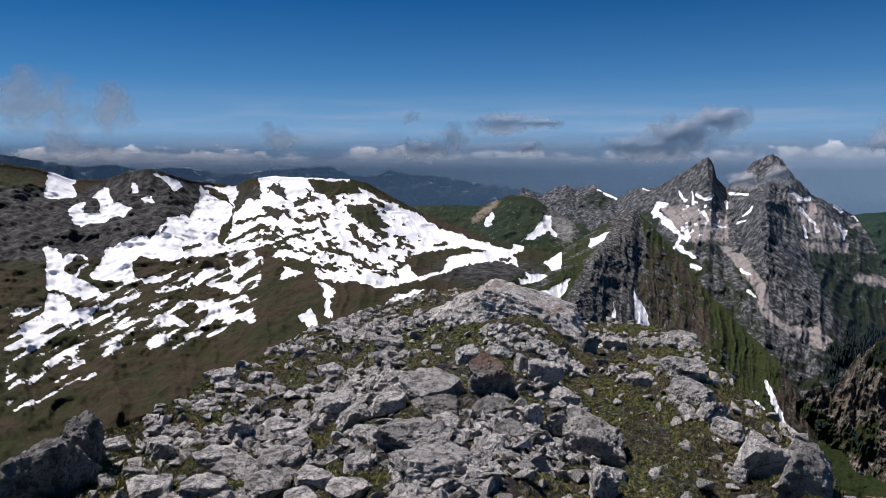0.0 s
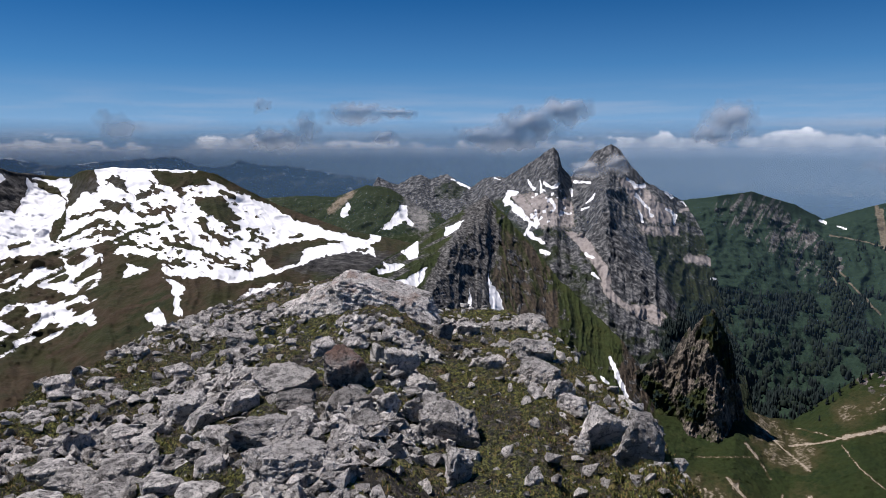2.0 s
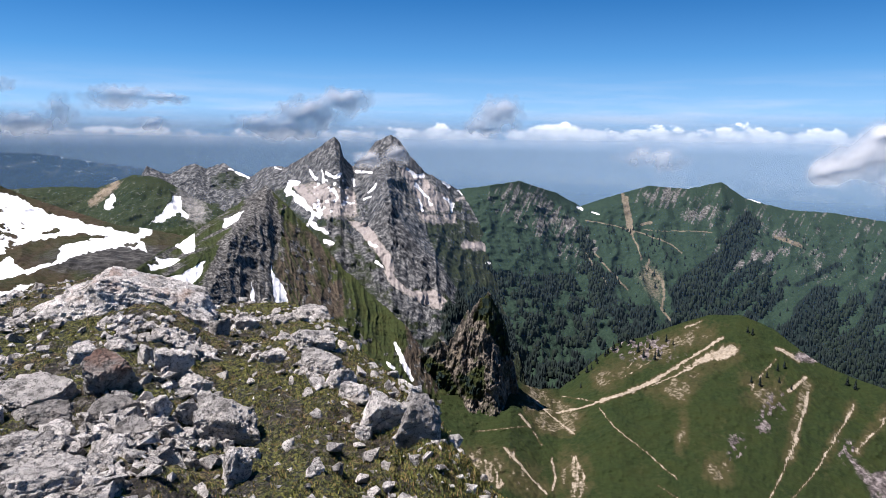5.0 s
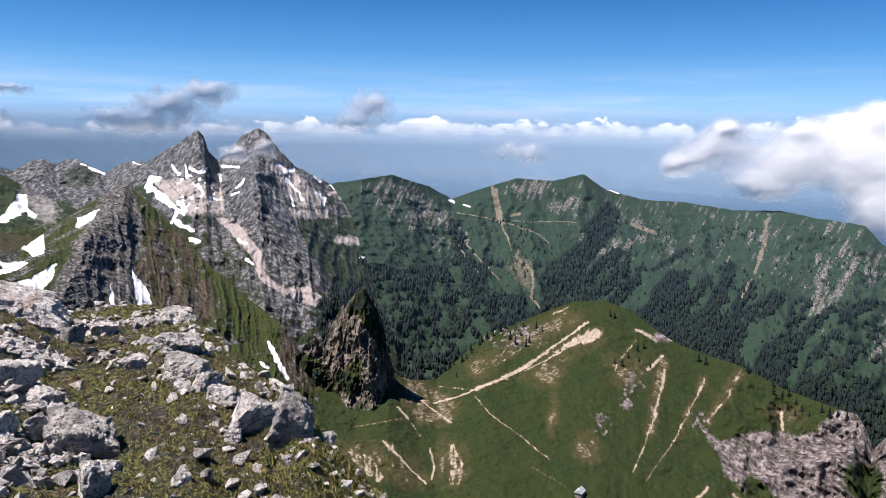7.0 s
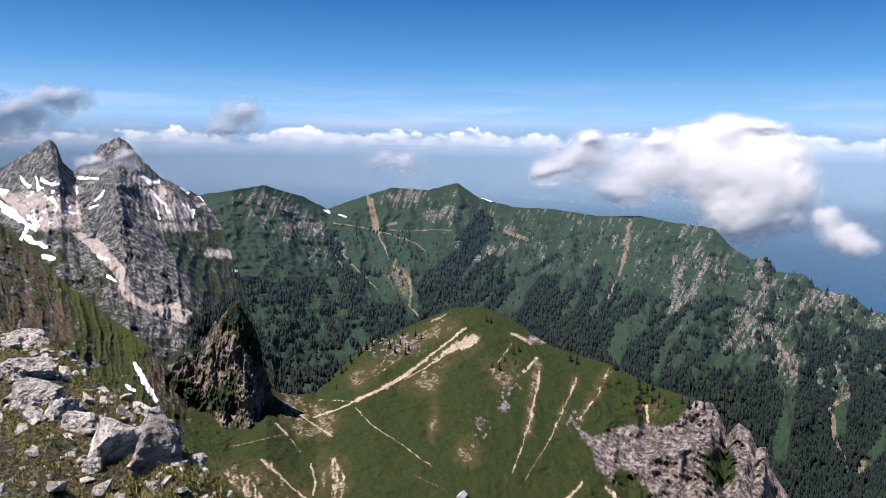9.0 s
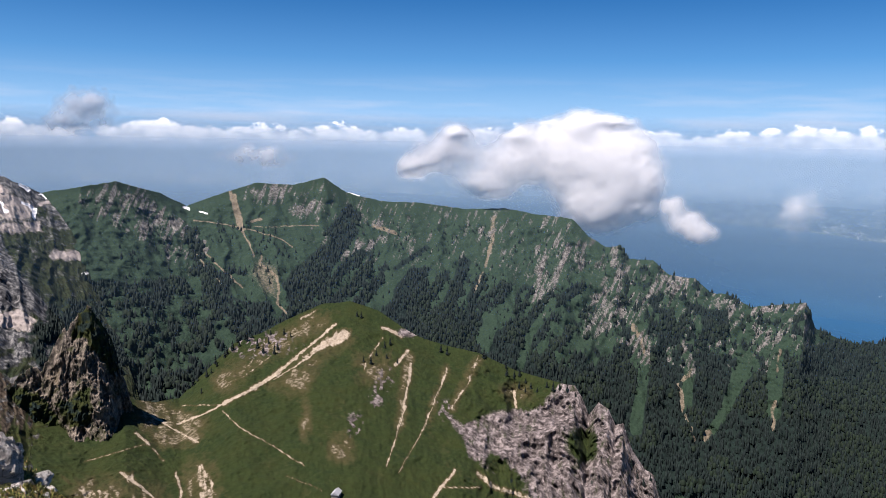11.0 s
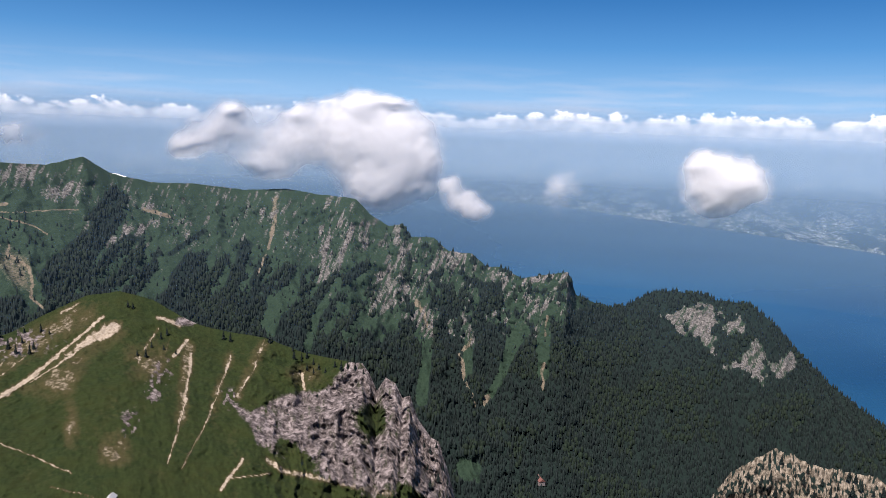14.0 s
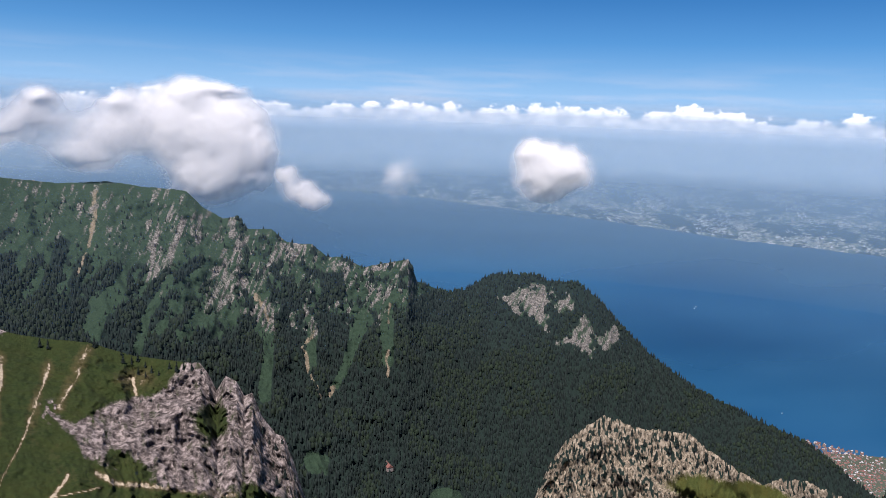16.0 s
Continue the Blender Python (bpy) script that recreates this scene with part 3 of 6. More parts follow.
meadow = np.maximum.reduce([W.blob(43.5, -11.47, 1.6, 0.9), W.stripe([(61.2, -15.41), (62.2, -13.85)], 0.5), W.blob(77.8, -26.25, 0.9, 0.7), W.blob(88.6, -28.64, 1.2, 0.6), W.stripe([(73.4, -14.18), (74, -17.6), (73.5, -21.02)], 0.35), W.stripe([(82.7, -13.51), (83.3, -16.8)], 0.4), W.stripe([(81.1, -15.35), (80.2, -18.79)], 0.35), W.stripe([(74, -16.17), (73.9, -18.76), (73.7, -21.41)], 0.4), W.stripe([(81.4, -16.27), (79.9, -19.41), (79.2, -20.68)], 0.3), W.stripe([(83.2, -14.41), (83.4, -18.71)], 0.5), W.stripe([(77.4, -16.04), (77.3, -19.08)], 0.35), W.area([(76.6, -26.41), (77, -25.29), (78.7, -25.9), (78.7, -27.12)], 0.3), W.stripe([(64.4, -17.29), (65.1, -14.94), (66.8, -12.35)], 0.3), W.stripe([(61.5, -16.15), (62, -14.68)], 0.35)])
woods = woods * (1 - np.clip(meadow * 1.4, 0, 1))
bushes = W.area([(33.3, -11.74), (37.41, -13.28), (42.24, -14.5), (40.42, -16.82), (35.28, -17.0), (32.38, -14.3)], 1.2)
woods = woods * (1 - bushes * step(0.44, 0.52, W.noise(1.6, 1.8, 81, 5)))
woods = woods * (1 - 0.9 * step(0.56, 0.62, W.noise(1.3, 1.6, 82, 5)) * step(47, 44, W.az))
woods = woods * (1 - W.blob(39.5, -13.1, 0.35, 0.5)) * (1 - W.area([(42.96, -10.36), (43.7, -8.86), (45.31, -9.74), (45.35, -12.7), (44.04, -11.83)], 0.5))
track = np.maximum.reduce([W.stripe([(38.81, -8.01), (39.97, -9.74), (41.12, -11.24)], 0.06), W.stripe([(39.39, -8.08), (41.31, -10.14), (42.59, -11.32)], 0.06), W.stripe([(41.78, -3.99), (42.04, -5.3), (42.44, -6.82)], 0.12), W.stripe([(42.09, -4.38), (42.52, -6.35), (42.74, -6.94)], 0.13), W.stripe([(52.64, -6.71), (54.27, -7.27)], 0.15), W.stripe([(44.0, -9.01), (43.86, -9.61), (45.08, -10.48), (45.25, -11.52), (45.11, -12.56), (45.8, -13.4)], 0.075), W.stripe([(42.48, -6.8), (43.09, -7.98), (43.4, -9.02)], 0.06), 0.5 * W.area([(42.96, -10.36), (43.7, -8.86), (45.31, -9.74), (45.35, -12.7), (44.04, -11.83)], 1.2), W.stripe([(28.84, -8.01), (31.06, -8.64)], 0.1), W.stripe([(39.2, -6.21), (41.3, -6.51), (43.5, -7.08), (45.5, -7.72), (46.3, -8.37)], 0.045), W.stripe([(43.5, -6.77), (48.4, -6.71)], 0.0315), W.stripe([(42, -4.46), (42.4, -6.2)], 0.099), W.stripe([(43.3, -6.42), (44, -6.19)], 0.112),
                           W.stripe([(73.6, -14.39), (74.1, -15.87)], 0.072), gully])
fine = W.streaks(66, 1.3, 7.5, 18, 5) - 0.5
ribs = np.maximum.reduce([W.blob(44.8, -4.21, 1.8, 0.8), W.blob(47.7, -5.49, 1.3, 0.7), W.blob(52, -8.27, 1.7, 0.55, 12), W.blob(34.1, -4.47, 1.6, 1.0), W.stripe([(34.5, -4.26), (37.9, -6.42), (39.6, -8.17)], 0.5), W.blob(53, -6.48, 0.7, 0.3),
                          W.stripe([(66.9, -7.37), (65.9, -9.61), (65.4, -12.61), (65.7, -13.22)], 0.45), W.stripe([(67.8, -7.79), (67.1, -9.9), (66.1, -12.3)], 0.35), W.stripe([(68.9, -7.47), (68.7, -9)], 0.4), W.stripe([(65.5, -7.52), (65.5, -9.04)], 0.3), W.stripe([(71.7, -8.32), (71.8, -10.08), (70.8, -11.42)], 0.8), W.area([(69.1, -12.33), (70.4, -10.99), (72.2, -11.83), (72.7, -13.58), (70.9, -14.49), (69.3, -14.94)], 0.6), W.stripe([(75.1, -10.08), (74.2, -11.34), (73.1, -12.51)], 0.5), W.stripe([(76.4, -9.98), (75.8, -10.85)], 0.5), W.blob(75.7, -10.05, 1.3, 0.5),
                          W.blob(79.5, -11.48, 0.9, 0.5), W.stripe([(81.8, -13.07), (83.1, -13.77), (84.3, -13.03)], 0.4), W.stripe([(84.8, -11.26), (85, -13.42), (85.4, -16.66)], 0.38), W.stripe([(81.6, -11.89), (84.2, -11.21)], 0.3), W.area([(71.4, -14.92), (74.1, -13.98), (80.5, -15.45), (80.1, -17.21), (74.1, -16.6)], 0.8) * 0.75, W.stripe([(78, -15.15), (79, -14)], 0.5), W.stripe([(82.2, -13.61), (82.5, -16.19)], 0.3)])
crags = ribs * 0.55 + 2.6 * fine * step(0.05, 0.5, ribs) + 0.6 * W.grain
crags = np.maximum(crags, (0.08 + 2.8 * fine + 0.9 * W.grain) * step(67, 71, W.az) * step(87, 85, W.az) * step(-17, -14, W.el))
crags = np.maximum(crags, (0.30 + 2.6 * fine + 0.8 * W.grain) * np.maximum(W.area([(31.46, -3.94), (34.09, -3.34), (37.65, -5.3), (39.26, -8), (38.65, -10.43), (35.02, -7.19), (31.91, -5.69)], 0.6), 0.9 * W.area([(49.76, -8.97), (53.45, -7.35), (54.27, -7.78), (51.76, -9.44), (50.12, -10.44)], 0.4)))
crags = np.maximum(crags, (-0.02 + 2.8 * fine + 0.8 * W.grain) * step(45, 50, W.az) * step(-13, -9, W.el))
spur_cliff = np.maximum.reduce([W.area([(91.9, -13.7), (93.3, -13.22), (93.8, -12.66), (94.9, -12.42), (96.8, -12.73), (95.9, -14.24), (96.3, -15.84), (95.1, -15.29)], 0.9), W.area([(96.6, -13.95), (97.8, -12.61), (98.2, -13.94), (97.2, -14.4)], 0.9), W.area([(96.9, -16.73), (97.9, -16.18), (99, -14.43), (99.8, -15.33), (99.9, -17.82), (98.5, -17.01)], 0.9), W.area([(100.2, -16.06), (101.3, -14.73), (101.9, -16.32), (100.6, -17.07)], 0.9)])
spur_cliff = np.clip(spur_cliff + 1.5 * (W.noise(3, 2.5, 46, 5) - 0.5) * step(0.05, 0.3, spur_cliff), 0, 1)
crags = np.maximum(crags, spur_cliff * (0.75 + 2.2 * fine))
# turf darker and bluer than near turf, with the ridge's haze in its colour
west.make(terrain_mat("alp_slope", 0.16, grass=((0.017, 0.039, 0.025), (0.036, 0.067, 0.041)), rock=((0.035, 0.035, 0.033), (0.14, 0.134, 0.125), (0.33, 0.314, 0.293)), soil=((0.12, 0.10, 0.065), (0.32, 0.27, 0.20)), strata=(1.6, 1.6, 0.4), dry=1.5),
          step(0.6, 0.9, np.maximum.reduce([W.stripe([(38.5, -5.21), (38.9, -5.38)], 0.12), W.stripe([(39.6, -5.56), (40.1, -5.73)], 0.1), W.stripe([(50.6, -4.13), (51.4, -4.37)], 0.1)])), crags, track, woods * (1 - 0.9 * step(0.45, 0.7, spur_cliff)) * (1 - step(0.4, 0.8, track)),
          "long green mountain ridge with cliffs above dark forest", "mountain")

snowy = Land("snowy_ridge", [(-48, 0.5, 1500), (-38, 0.2, 1450), (-30.9, -0.27, 1400), (-28.9, -0.62, 1400), (-26.6, -1.47, 1400), (-24.5, -1.5, 1400), (-23.3, -1, 1380), (-21.6, -0.74, 1350), (-20.3, -1.16, 1350), (-19, -1.59, 1380), (-17.2, -1.9, 1420), (-15.6, -2.05, 1400), (-14.9, -1.64, 1350), (-12.9, -1.41, 1300), (-9.7, -1.57, 1250), (-7.1, -1.72, 1250), (-5.8, -2.03, 1250), (-3.7, -3.23, 1250), (-1.5, -4.38, 1250), (1.2, -5.45, 1200), (3.8, -6.46, 1150), (6.5, -6.97, 1100), (9.5, -7.72, 1000), (12.1, -8.52, 950), (16, -10, 900)],
             [(-48, -26, 480), (-32, -24, 480), (-18, -22, 480), (-5, -17, 480), (5, -14, 520), (16, -15, 600)], 0.085, 240, 0.62, [(-75, 46), (-18, 40), (-12, 20), (-6, 12), (6, 12), (16, 24)], 170, 0.14, 12, 0.35, 18, 0.6)
S = snowy
white = np.maximum.reduce([S.area([(-28.2, -0.85), (-27.3, -1.05), (-26.3, -1.33), (-26.7, -1.82), (-26.5, -2.4), (-26.4, -2.71), (-28.4, -2.72)], 0.32), S.area([(-25.4, -2.82), (-24.5, -2.07), (-24.2, -3.05), (-22.8, -3.37), (-23.4, -4.06), (-24.1, -4.35), (-24.8, -4.59), (-26.5, -4.78), (-27, -3.91), (-26.4, -3.17), (-25.9, -3.11), (-26.1, -3.8), (-25.1, -3.91), (-24.9, -3.22)], 0.32), S.area([(-23, -1.78), (-22.4, -2.03), (-22.4, -2.55), (-23, -2.53)], 0.32), S.area([(-22.4, -2.99), (-21.5, -2.81), (-21.6, -3.21), (-22.2, -3.23)], 0.32), S.area([(-21.3, -1.02), (-20.8, -1.35), (-19.9, -1.56), (-19.3, -1.98), (-20, -2.41), (-20.3, -1.96), (-21.2, -1.34)], 0.32), S.area([(-18.1, -2), (-17.3, -2.84), (-16.6, -3.27), (-16, -3.7), (-16.2, -4.52), (-16.8, -5.13), (-17.1, -6.36), (-16.3, -6.81), (-17.9, -7.15), (-19.9, -7.25), (-20.6, -7.62), (-21.7, -7.34), (-22.4, -7.1), (-23.2, -7.65), (-22.9, -8.47), (-20.7, -8.63), (-21.8, -8.95), (-24.7, -8.72), (-26.1, -8.22), (-25.3, -7.49), (-24.9, -6.35), (-23.5, -6.04), (-22.4, -5.38), (-21.8, -5.93), (-21, -4.96), (-20.6, -4.37), (-19.1, -4.14), (-18.7, -3.42), (-18.3, -2.81)], 0.32), S.area([(-28.6, -6.1), (-28, -6.15), (-27.7, -6.93), (-27, -6.6), (-26, -6.67), (-26, -7.44), (-26.8, -8.35), (-25.4, -9.05), (-25.5, -9.63), (-26.9, -9.69), (-28.8, -8.93)], 0.32), S.area([(-14.1, -1.44), (-11.6, -1.17), (-8.7, -1.29), (-6.6, -1.65), (-5.3, -2.09), (-3.6, -3.2), (-1, -5.2), (2.5, -5.66), (5.6, -6.55), (6.9, -6.99), (5.6, -7.52), (6.1, -8.4), (3.8, -8.18), (2, -8.39), (-0.2, -9.03), (-2, -9.67), (-5.5, -10.24), (-7.2, -9.53), (-9.8, -9.44), (-10.2, -7.92), (-13.1, -7.59), (-12.7, -6.97), (-15.9, -6.83), (-16.7, -6.38), (-16.1, -5.16), (-15.8, -3.91), (-16.5, -2.65), (-17.7, -2.01), (-16.1, -2.03), (-15.3, -2.88), (-13.9, -3.12)], 0.32), S.area([(-16.4, -7.65), (-15.6, -8.53), (-13.9, -7.55), (-16, -9.17)], 0.32), S.area([(-12.9, -6.53), (-12.2, -7.84), (-12.8, -9.3), (-10.9, -8.75), (-12.3, -8.26)], 0.32), S.area([(-10, -9.56), (-8.5, -10.05), (-8.9, -11.62), (-8.8, -12.53), (-9.4, -12.24), (-9.2, -10.97)], 0.32), S.area([(-11.2, -12.15), (-10.3, -11.47), (-9.9, -12.86), (-10.6, -13.12), (-11, -12.46)], 0.32), S.area([(-5.6, -12.06), (-3.8, -10.72), (-1.5, -10.24), (-2.7, -11.19), (-4.2, -11.84)], 0.32), S.area([(-28.8, -9.04), (-27.5, -9.63), (-26.9, -10.84), (-25.9, -11.19), (-28, -11.29), (-28.9, -10.69)], 0.32), S.area([(-21.7, -9.76), (-20, -9.41), (-18.8, -8.75), (-16.6, -8.22), (-18.4, -9.11), (-20, -9.69)], 0.32), S.area([(-18, -9.42), (-16.2, -9.24), (-15.8, -10.19), (-16.5, -9.85)], 0.32), S.area([(-19.4, -10.51), (-17.6, -10.69), (-16.2, -11.5), (-17.3, -11.25), (-17.7, -12.33), (-18.6, -12.26), (-17.9, -11.29)], 0.32), S.area([(-21.6, -11.38), (-20.1, -11.76), (-19.7, -12.25), (-21.1, -12.04)], 0.32), S.area([(-27.1, -10.67), (-26.3, -10.45), (-26.4, -11.28)], 0.32), S.area([(-16.2, -10.83), (-15.2, -10.52), (-15.1, -10.86)], 0.32)])
bare = np.maximum.reduce([S.area([(-14.6, -2.9), (-15.7, -4.12), (-16, -3.28), (-14.9, -1.76), (-13.9, -2.78)], 0.4), S.area([(-10.5, -1.61), (-7, -1.86), (-6.3, -2.82), (-8.8, -3.04), (-10, -2.6)], 0.4), S.area([(-7.7, -3.75), (-5.4, -3.48), (-4.3, -5.46), (-5.4, -5.66), (-7.1, -4.54)], 0.4), S.area([(-3.3, -7.89), (-1.5, -7.48), (1.6, -6.94), (3.6, -7.3), (0.5, -7.94), (-0.1, -8.82), (-2, -9.45)], 0.4), S.area([(-13.5, -2.29), (-11.9, -3.58), (-12.1, -2.94), (-12.9, -1.79)], 0.4), S.area([(-13.8, -3.54), (-12.2, -4), (-12.6, -4.84), (-13.8, -4.18)], 0.4), S.stripe([(-6.7, -6.07), (-5.4, -6.97)], 0.2), S.stripe([(-5.9, -4.91), (-4.6, -6.07)], 0.24), S.stripe([(-9.7, -6.9), (-7.2, -7.58)], 0.2), S.stripe([(-10.6, -8.33), (-8.3, -8.63)], 0.16), S.stripe([(-5.5, -9.02), (-3.7, -9.15)], 0.14), S.stripe([(-6.6, -8.47), (-4.5, -8.87)], 0.12), S.stripe([(-2.8, -6.8), (-2.3, -7.07)], 0.2), S.stripe([(-0.6, -6.92), (0.2, -6.75)], 0.16), S.stripe([(-10.5, -4.68), (-9.7, -4.49)], 0.18), S.stripe([(-9.7, -4.4), (-9.1, -5.19)], 0.2), S.stripe([(-5.6, -3.26), (-4.7, -3.71)], 0.18), S.stripe([(-3.7, -6.13), (-3, -6.36)], 0.14), S.stripe([(4.3, -7.96), (5.2, -7.96)], 0.2), S.stripe([(-11.5, -3.59), (-10.5, -3.19)], 0.25), S.stripe([(-20.9, -5.37), (-20.7, -4.98)], 0.14), S.stripe([(-19.6, -6.65), (-18.5, -6.38)], 0.22), S.stripe([(-22.5, -7.7), (-22.7, -8.28)], 0.4), S.stripe([(-27.2, -7.73), (-26.5, -7.21)], 0.5), S.stripe([(-6.8, -8.02), (-6.3, -8.17)], 0.14), S.stripe([(-16.3, -6.19), (-13.8, -5.23)], 0.2), S.stripe([(-15.8, -4.95), (-13, -4.2)], 0.14), S.stripe([(-13.9, -6.92), (-11.8, -6.14), (-9.7, -5.35)], 0.16)])
band = S.area([(-23, -8.51), (-18.9, -7.42), (-15, -5.8), (-13.7, -8.06), (-14.5, -12.5), (-20.3, -14.1), (-25.2, -14.3), (-28.9, -12.48), (-27.5, -10.14)], 1.0)
left_low = S.area([(-31.5, -9.36), (-28.2, -10.08), (-26.1, -11.66), (-26.7, -13.12), (-25.5, -15.6), (-32, -17.4)], 1.0)
beyond = step(-31, -34, S.az) * step(-13, -8, S.el)
rising, falling = S.streaks(24, 0.75, 3.4, 3, 5), S.streaks(-32, 1.3, 2.8, 6, 5)
dapple = np.where(S.az < -14, rising, falling)
snow = white + 0.42 * np.maximum(band, left_low) * (1 - white) + 0.5 * beyond + 1.25 * (dapple - 0.5) * (0.55 + 0.45 * np.maximum(band, left_low))
snow = snow - 0.9 * step(0.3, 0.9, bare) - 0.85 * white * step(0.525, 0.575, dapple * 0.6 + 0.4 * S.noise(2.6, 4.2, 8)) * S.area([(-16.3, -6.81), (-12.9, -1.45), (-8.8, -2.36), (-3.6, -4.16), (-1, -6.38), (-3.7, -9.41), (-9.8, -9.44), (-10.6, -7.9)], 1.5)
cliffs = S.area([(-34, -3.9), (-34, -1.4), (-29.3, -2.0), (-26.5, -2.5), (-24.6, -1.6), (-23.8, -0.8), (-21.8, -0.74), (-17, -1.77), (-18.2, -3.1), (-20.8, -5.59), (-24.1, -6.89), (-27.8, -7.06), (-33, -6.8)], 0.6)
snow = snow - 0.9 * S.stripe([(-6.9, -1.75), (-3.7, -3.25), (0.7, -5.4), (5.1, -6.9)], 0.42)
rock = np.maximum.reduce([cliffs, S.blob(-13.1, -3.02, 4, 1.5) * 0.6, S.blob(3.4, -8.88, 4.5, 1.1) * 0.95]) * 0.9
brown = 0.42 + 0.9 * (S.noise(0.5, 0.9, 22) - 0.45) + 0.5 * (rising - 0.5)
snowy.make(terrain_mat("thawing_alp", 0.14, grass=((0.020, 0.027, 0.008), (0.042, 0.049, 0.014)), soil=((0.038, 0.026, 0.014), (0.085, 0.060, 0.033)), rock=((0.012, 0.012, 0.012), (0.05, 0.049, 0.047), (0.15, 0.145, 0.137))),
           snow, rock, brown + np.where(S.stripe([(-8.2, -10.5), (-13.4, -11.8), (-15.6, -13.16), (-17.7, -14.26)], 0.12) > 0.4, 0.4, 0.0), 0.0, "dark alpine ridge with thawing snow fields", "mountain")

green = Land("green_shoulder", [(-6, -6, 1850), (-3.7, -3.93, 1850), (-1.9, -3.81, 1850), (0.7, -3.73, 1830), (2.9, -3.87, 1800), (5.3, -2.95, 1750), (6.9, -3.17, 1720), (8.4, -4.03, 1700), (9.3, -4.68, 1690), (10.8, -5.31, 1650), (14, -7.5, 1600)],
             [(-6, -12, 1300), (14, -12, 1250)], 0.08, 90, 0.8, 30, 150, 0.12, 15, 0.2, 15)
G = green
snow = np.maximum.reduce([G.area([(6.2, -6.6), (7.2, -5.56), (7.8, -4.61), (8.5, -4.55), (8.3, -5.68), (7.4, -6.42)], 0.25), G.stripe([(3.5, -5.32), (3.9, -4.57)], 0.25), G.stripe([(8, -5.53), (8.7, -5.97)], 0.2)]) + 0.4 * (G.noise(3, 4, 3) - 0.5)
green.make(terrain_mat("shoulder_turf", 0.1, grass=((0.018, 0.034, 0.010), (0.034, 0.054, 0.017))), snow, 0.25 + 0.6 * G.stripe([(8.8, -4.46), (9.5, -5.76)], 0.8), 0.2 + 0.5 * G.stripe([(4.2, -3.61), (2.5, -4.92)], 0.3), 0.0,
           "green grassy mountain shoulder with a snow tongue", "mountain")

dark = Land("dark_crag", [(4.9, -9.79, 520), (7.5, -8.24, 640), (10.1, -6.65, 740), (12.7, -5.06, 830), (14.5, -3.76, 870), (15.8, -5.07, 850), (18, -7.48, 820), (20.2, -10.12, 780), (23, -12.72, 740), (25.2, -14.63, 700), (28, -18.5, 680), (33, -22, 640)],
            [(4.9, -16, 430), (12, -18, 470), (20, -21, 520), (33, -29, 500)], 0.05, 260, [(4.9, 1.35), (12, 1.25), (15, 0.8), (33, 0.75)], [(4, 6), (11, 8), (17, 8), (22, 8), (33, 9)], 40, 0.35, 18, 0.35, [(4, 4), (12, 6), (22, 8), (33, 8)], 0.6, 0.5, 1.0, 1.3, 0.4, 0.6,
            spurs=[([(14.6, -3.65), (13.7, -5.35), (12.6, -6.54), (11.4, -8.51), (10.4, -10.46), (9.1, -12.55)], 5.0, 3.0, 42), ([(15.2, -4.76), (16.9, -6.87), (18.8, -7.97), (19.8, -9.48), (20.2, -11.4), (20.7, -13.97)], 1.6, 2.5, 16), ([(16.3, -6.64), (16.4, -8.73), (16.7, -11.25), (16.8, -13.75)], 0.8, 1.2, 9), ([(17.6, -7.51), (18.2, -9.21), (18.3, -11.32), (18.4, -13.85)], 0.7, 1.0, 8), ([(25.1, -14.14), (25.7, -15.88), (27.4, -18.49)], 1.0, 1.4, 10), ([(20.2, -9.28), (22.3, -11.9), (24.8, -14.56)], 1.0, 1.6, 12)])
K = dark
snow = np.maximum.reduce([K.area([(11.3, -6.9), (11.5, -6.3), (13, -5.74), (12.4, -6.41), (11.5, -6.95)], 0.2), K.area([(7.9, -8.16), (9.2, -7.33), (9.2, -8.63), (8.6, -8.84)], 0.2), K.area([(5.9, -9.35), (6.8, -9.58), (6.5, -9.01), (8.3, -9.21), (7.5, -9.67), (6.1, -9.83)], 0.2), K.area([(6.6, -10.57), (8.2, -10.3), (10, -9.36), (9.6, -10.41), (8.7, -11.53), (7.3, -11.72), (7.8, -11.06)], 0.2), K.area([(3, -6.44), (6.8, -6.9), (6.4, -7.54), (5.2, -8.16), (2.9, -8)], 0.2), K.area([(6.8, -6.59), (9.1, -6.53), (8.4, -6.9)], 0.2), K.area([(14.8, -9.58), (15, -10.74), (15.8, -11.61), (16.2, -13.09), (15, -12.81), (14.9, -11.15)], 0.2), K.area([(13.3, -11.06), (13.5, -11.89), (13.6, -12.92), (13.3, -12.69)], 0.2), K.stripe([(24.4, -16.04), (25.1, -17.56), (25.7, -18.86)], 0.16), K.stripe([(23.8, -17.51), (24.3, -17.95)], 0.12), K.stripe([(15.6, -12.64), (15.8, -12.03)], 0.2)]) + 0.35 * (K.noise(3, 3, 5) - 0.5)
arete = K.area([(13.9, -3.8), (14.8, -3.94), (15.3, -5.38), (13.1, -7.04), (12, -8.54), (11.3, -10.52), (10.2, -12.65), (7.7, -13.2), (9.2, -11.96), (10.4, -9.66), (11, -8.09), (12.6, -6.13)], 0.5)
face = K.area([(15, -4.96), (15.8, -6.42), (15.6, -8.28), (14.9, -9.91), (15.8, -12.86), (12.8, -15.08), (9.1, -13.14), (11.1, -10.51), (11.9, -8.54), (13.5, -6.77)], 0.5)
bands = K.area([(15.4, -6.21), (16.7, -6.65), (19, -7.97), (20, -9.27), (19.4, -10.53), (19.9, -14.35), (18.8, -15.55), (15.2, -13.65), (14.9, -9.91), (15.8, -8.29)], 0.5)
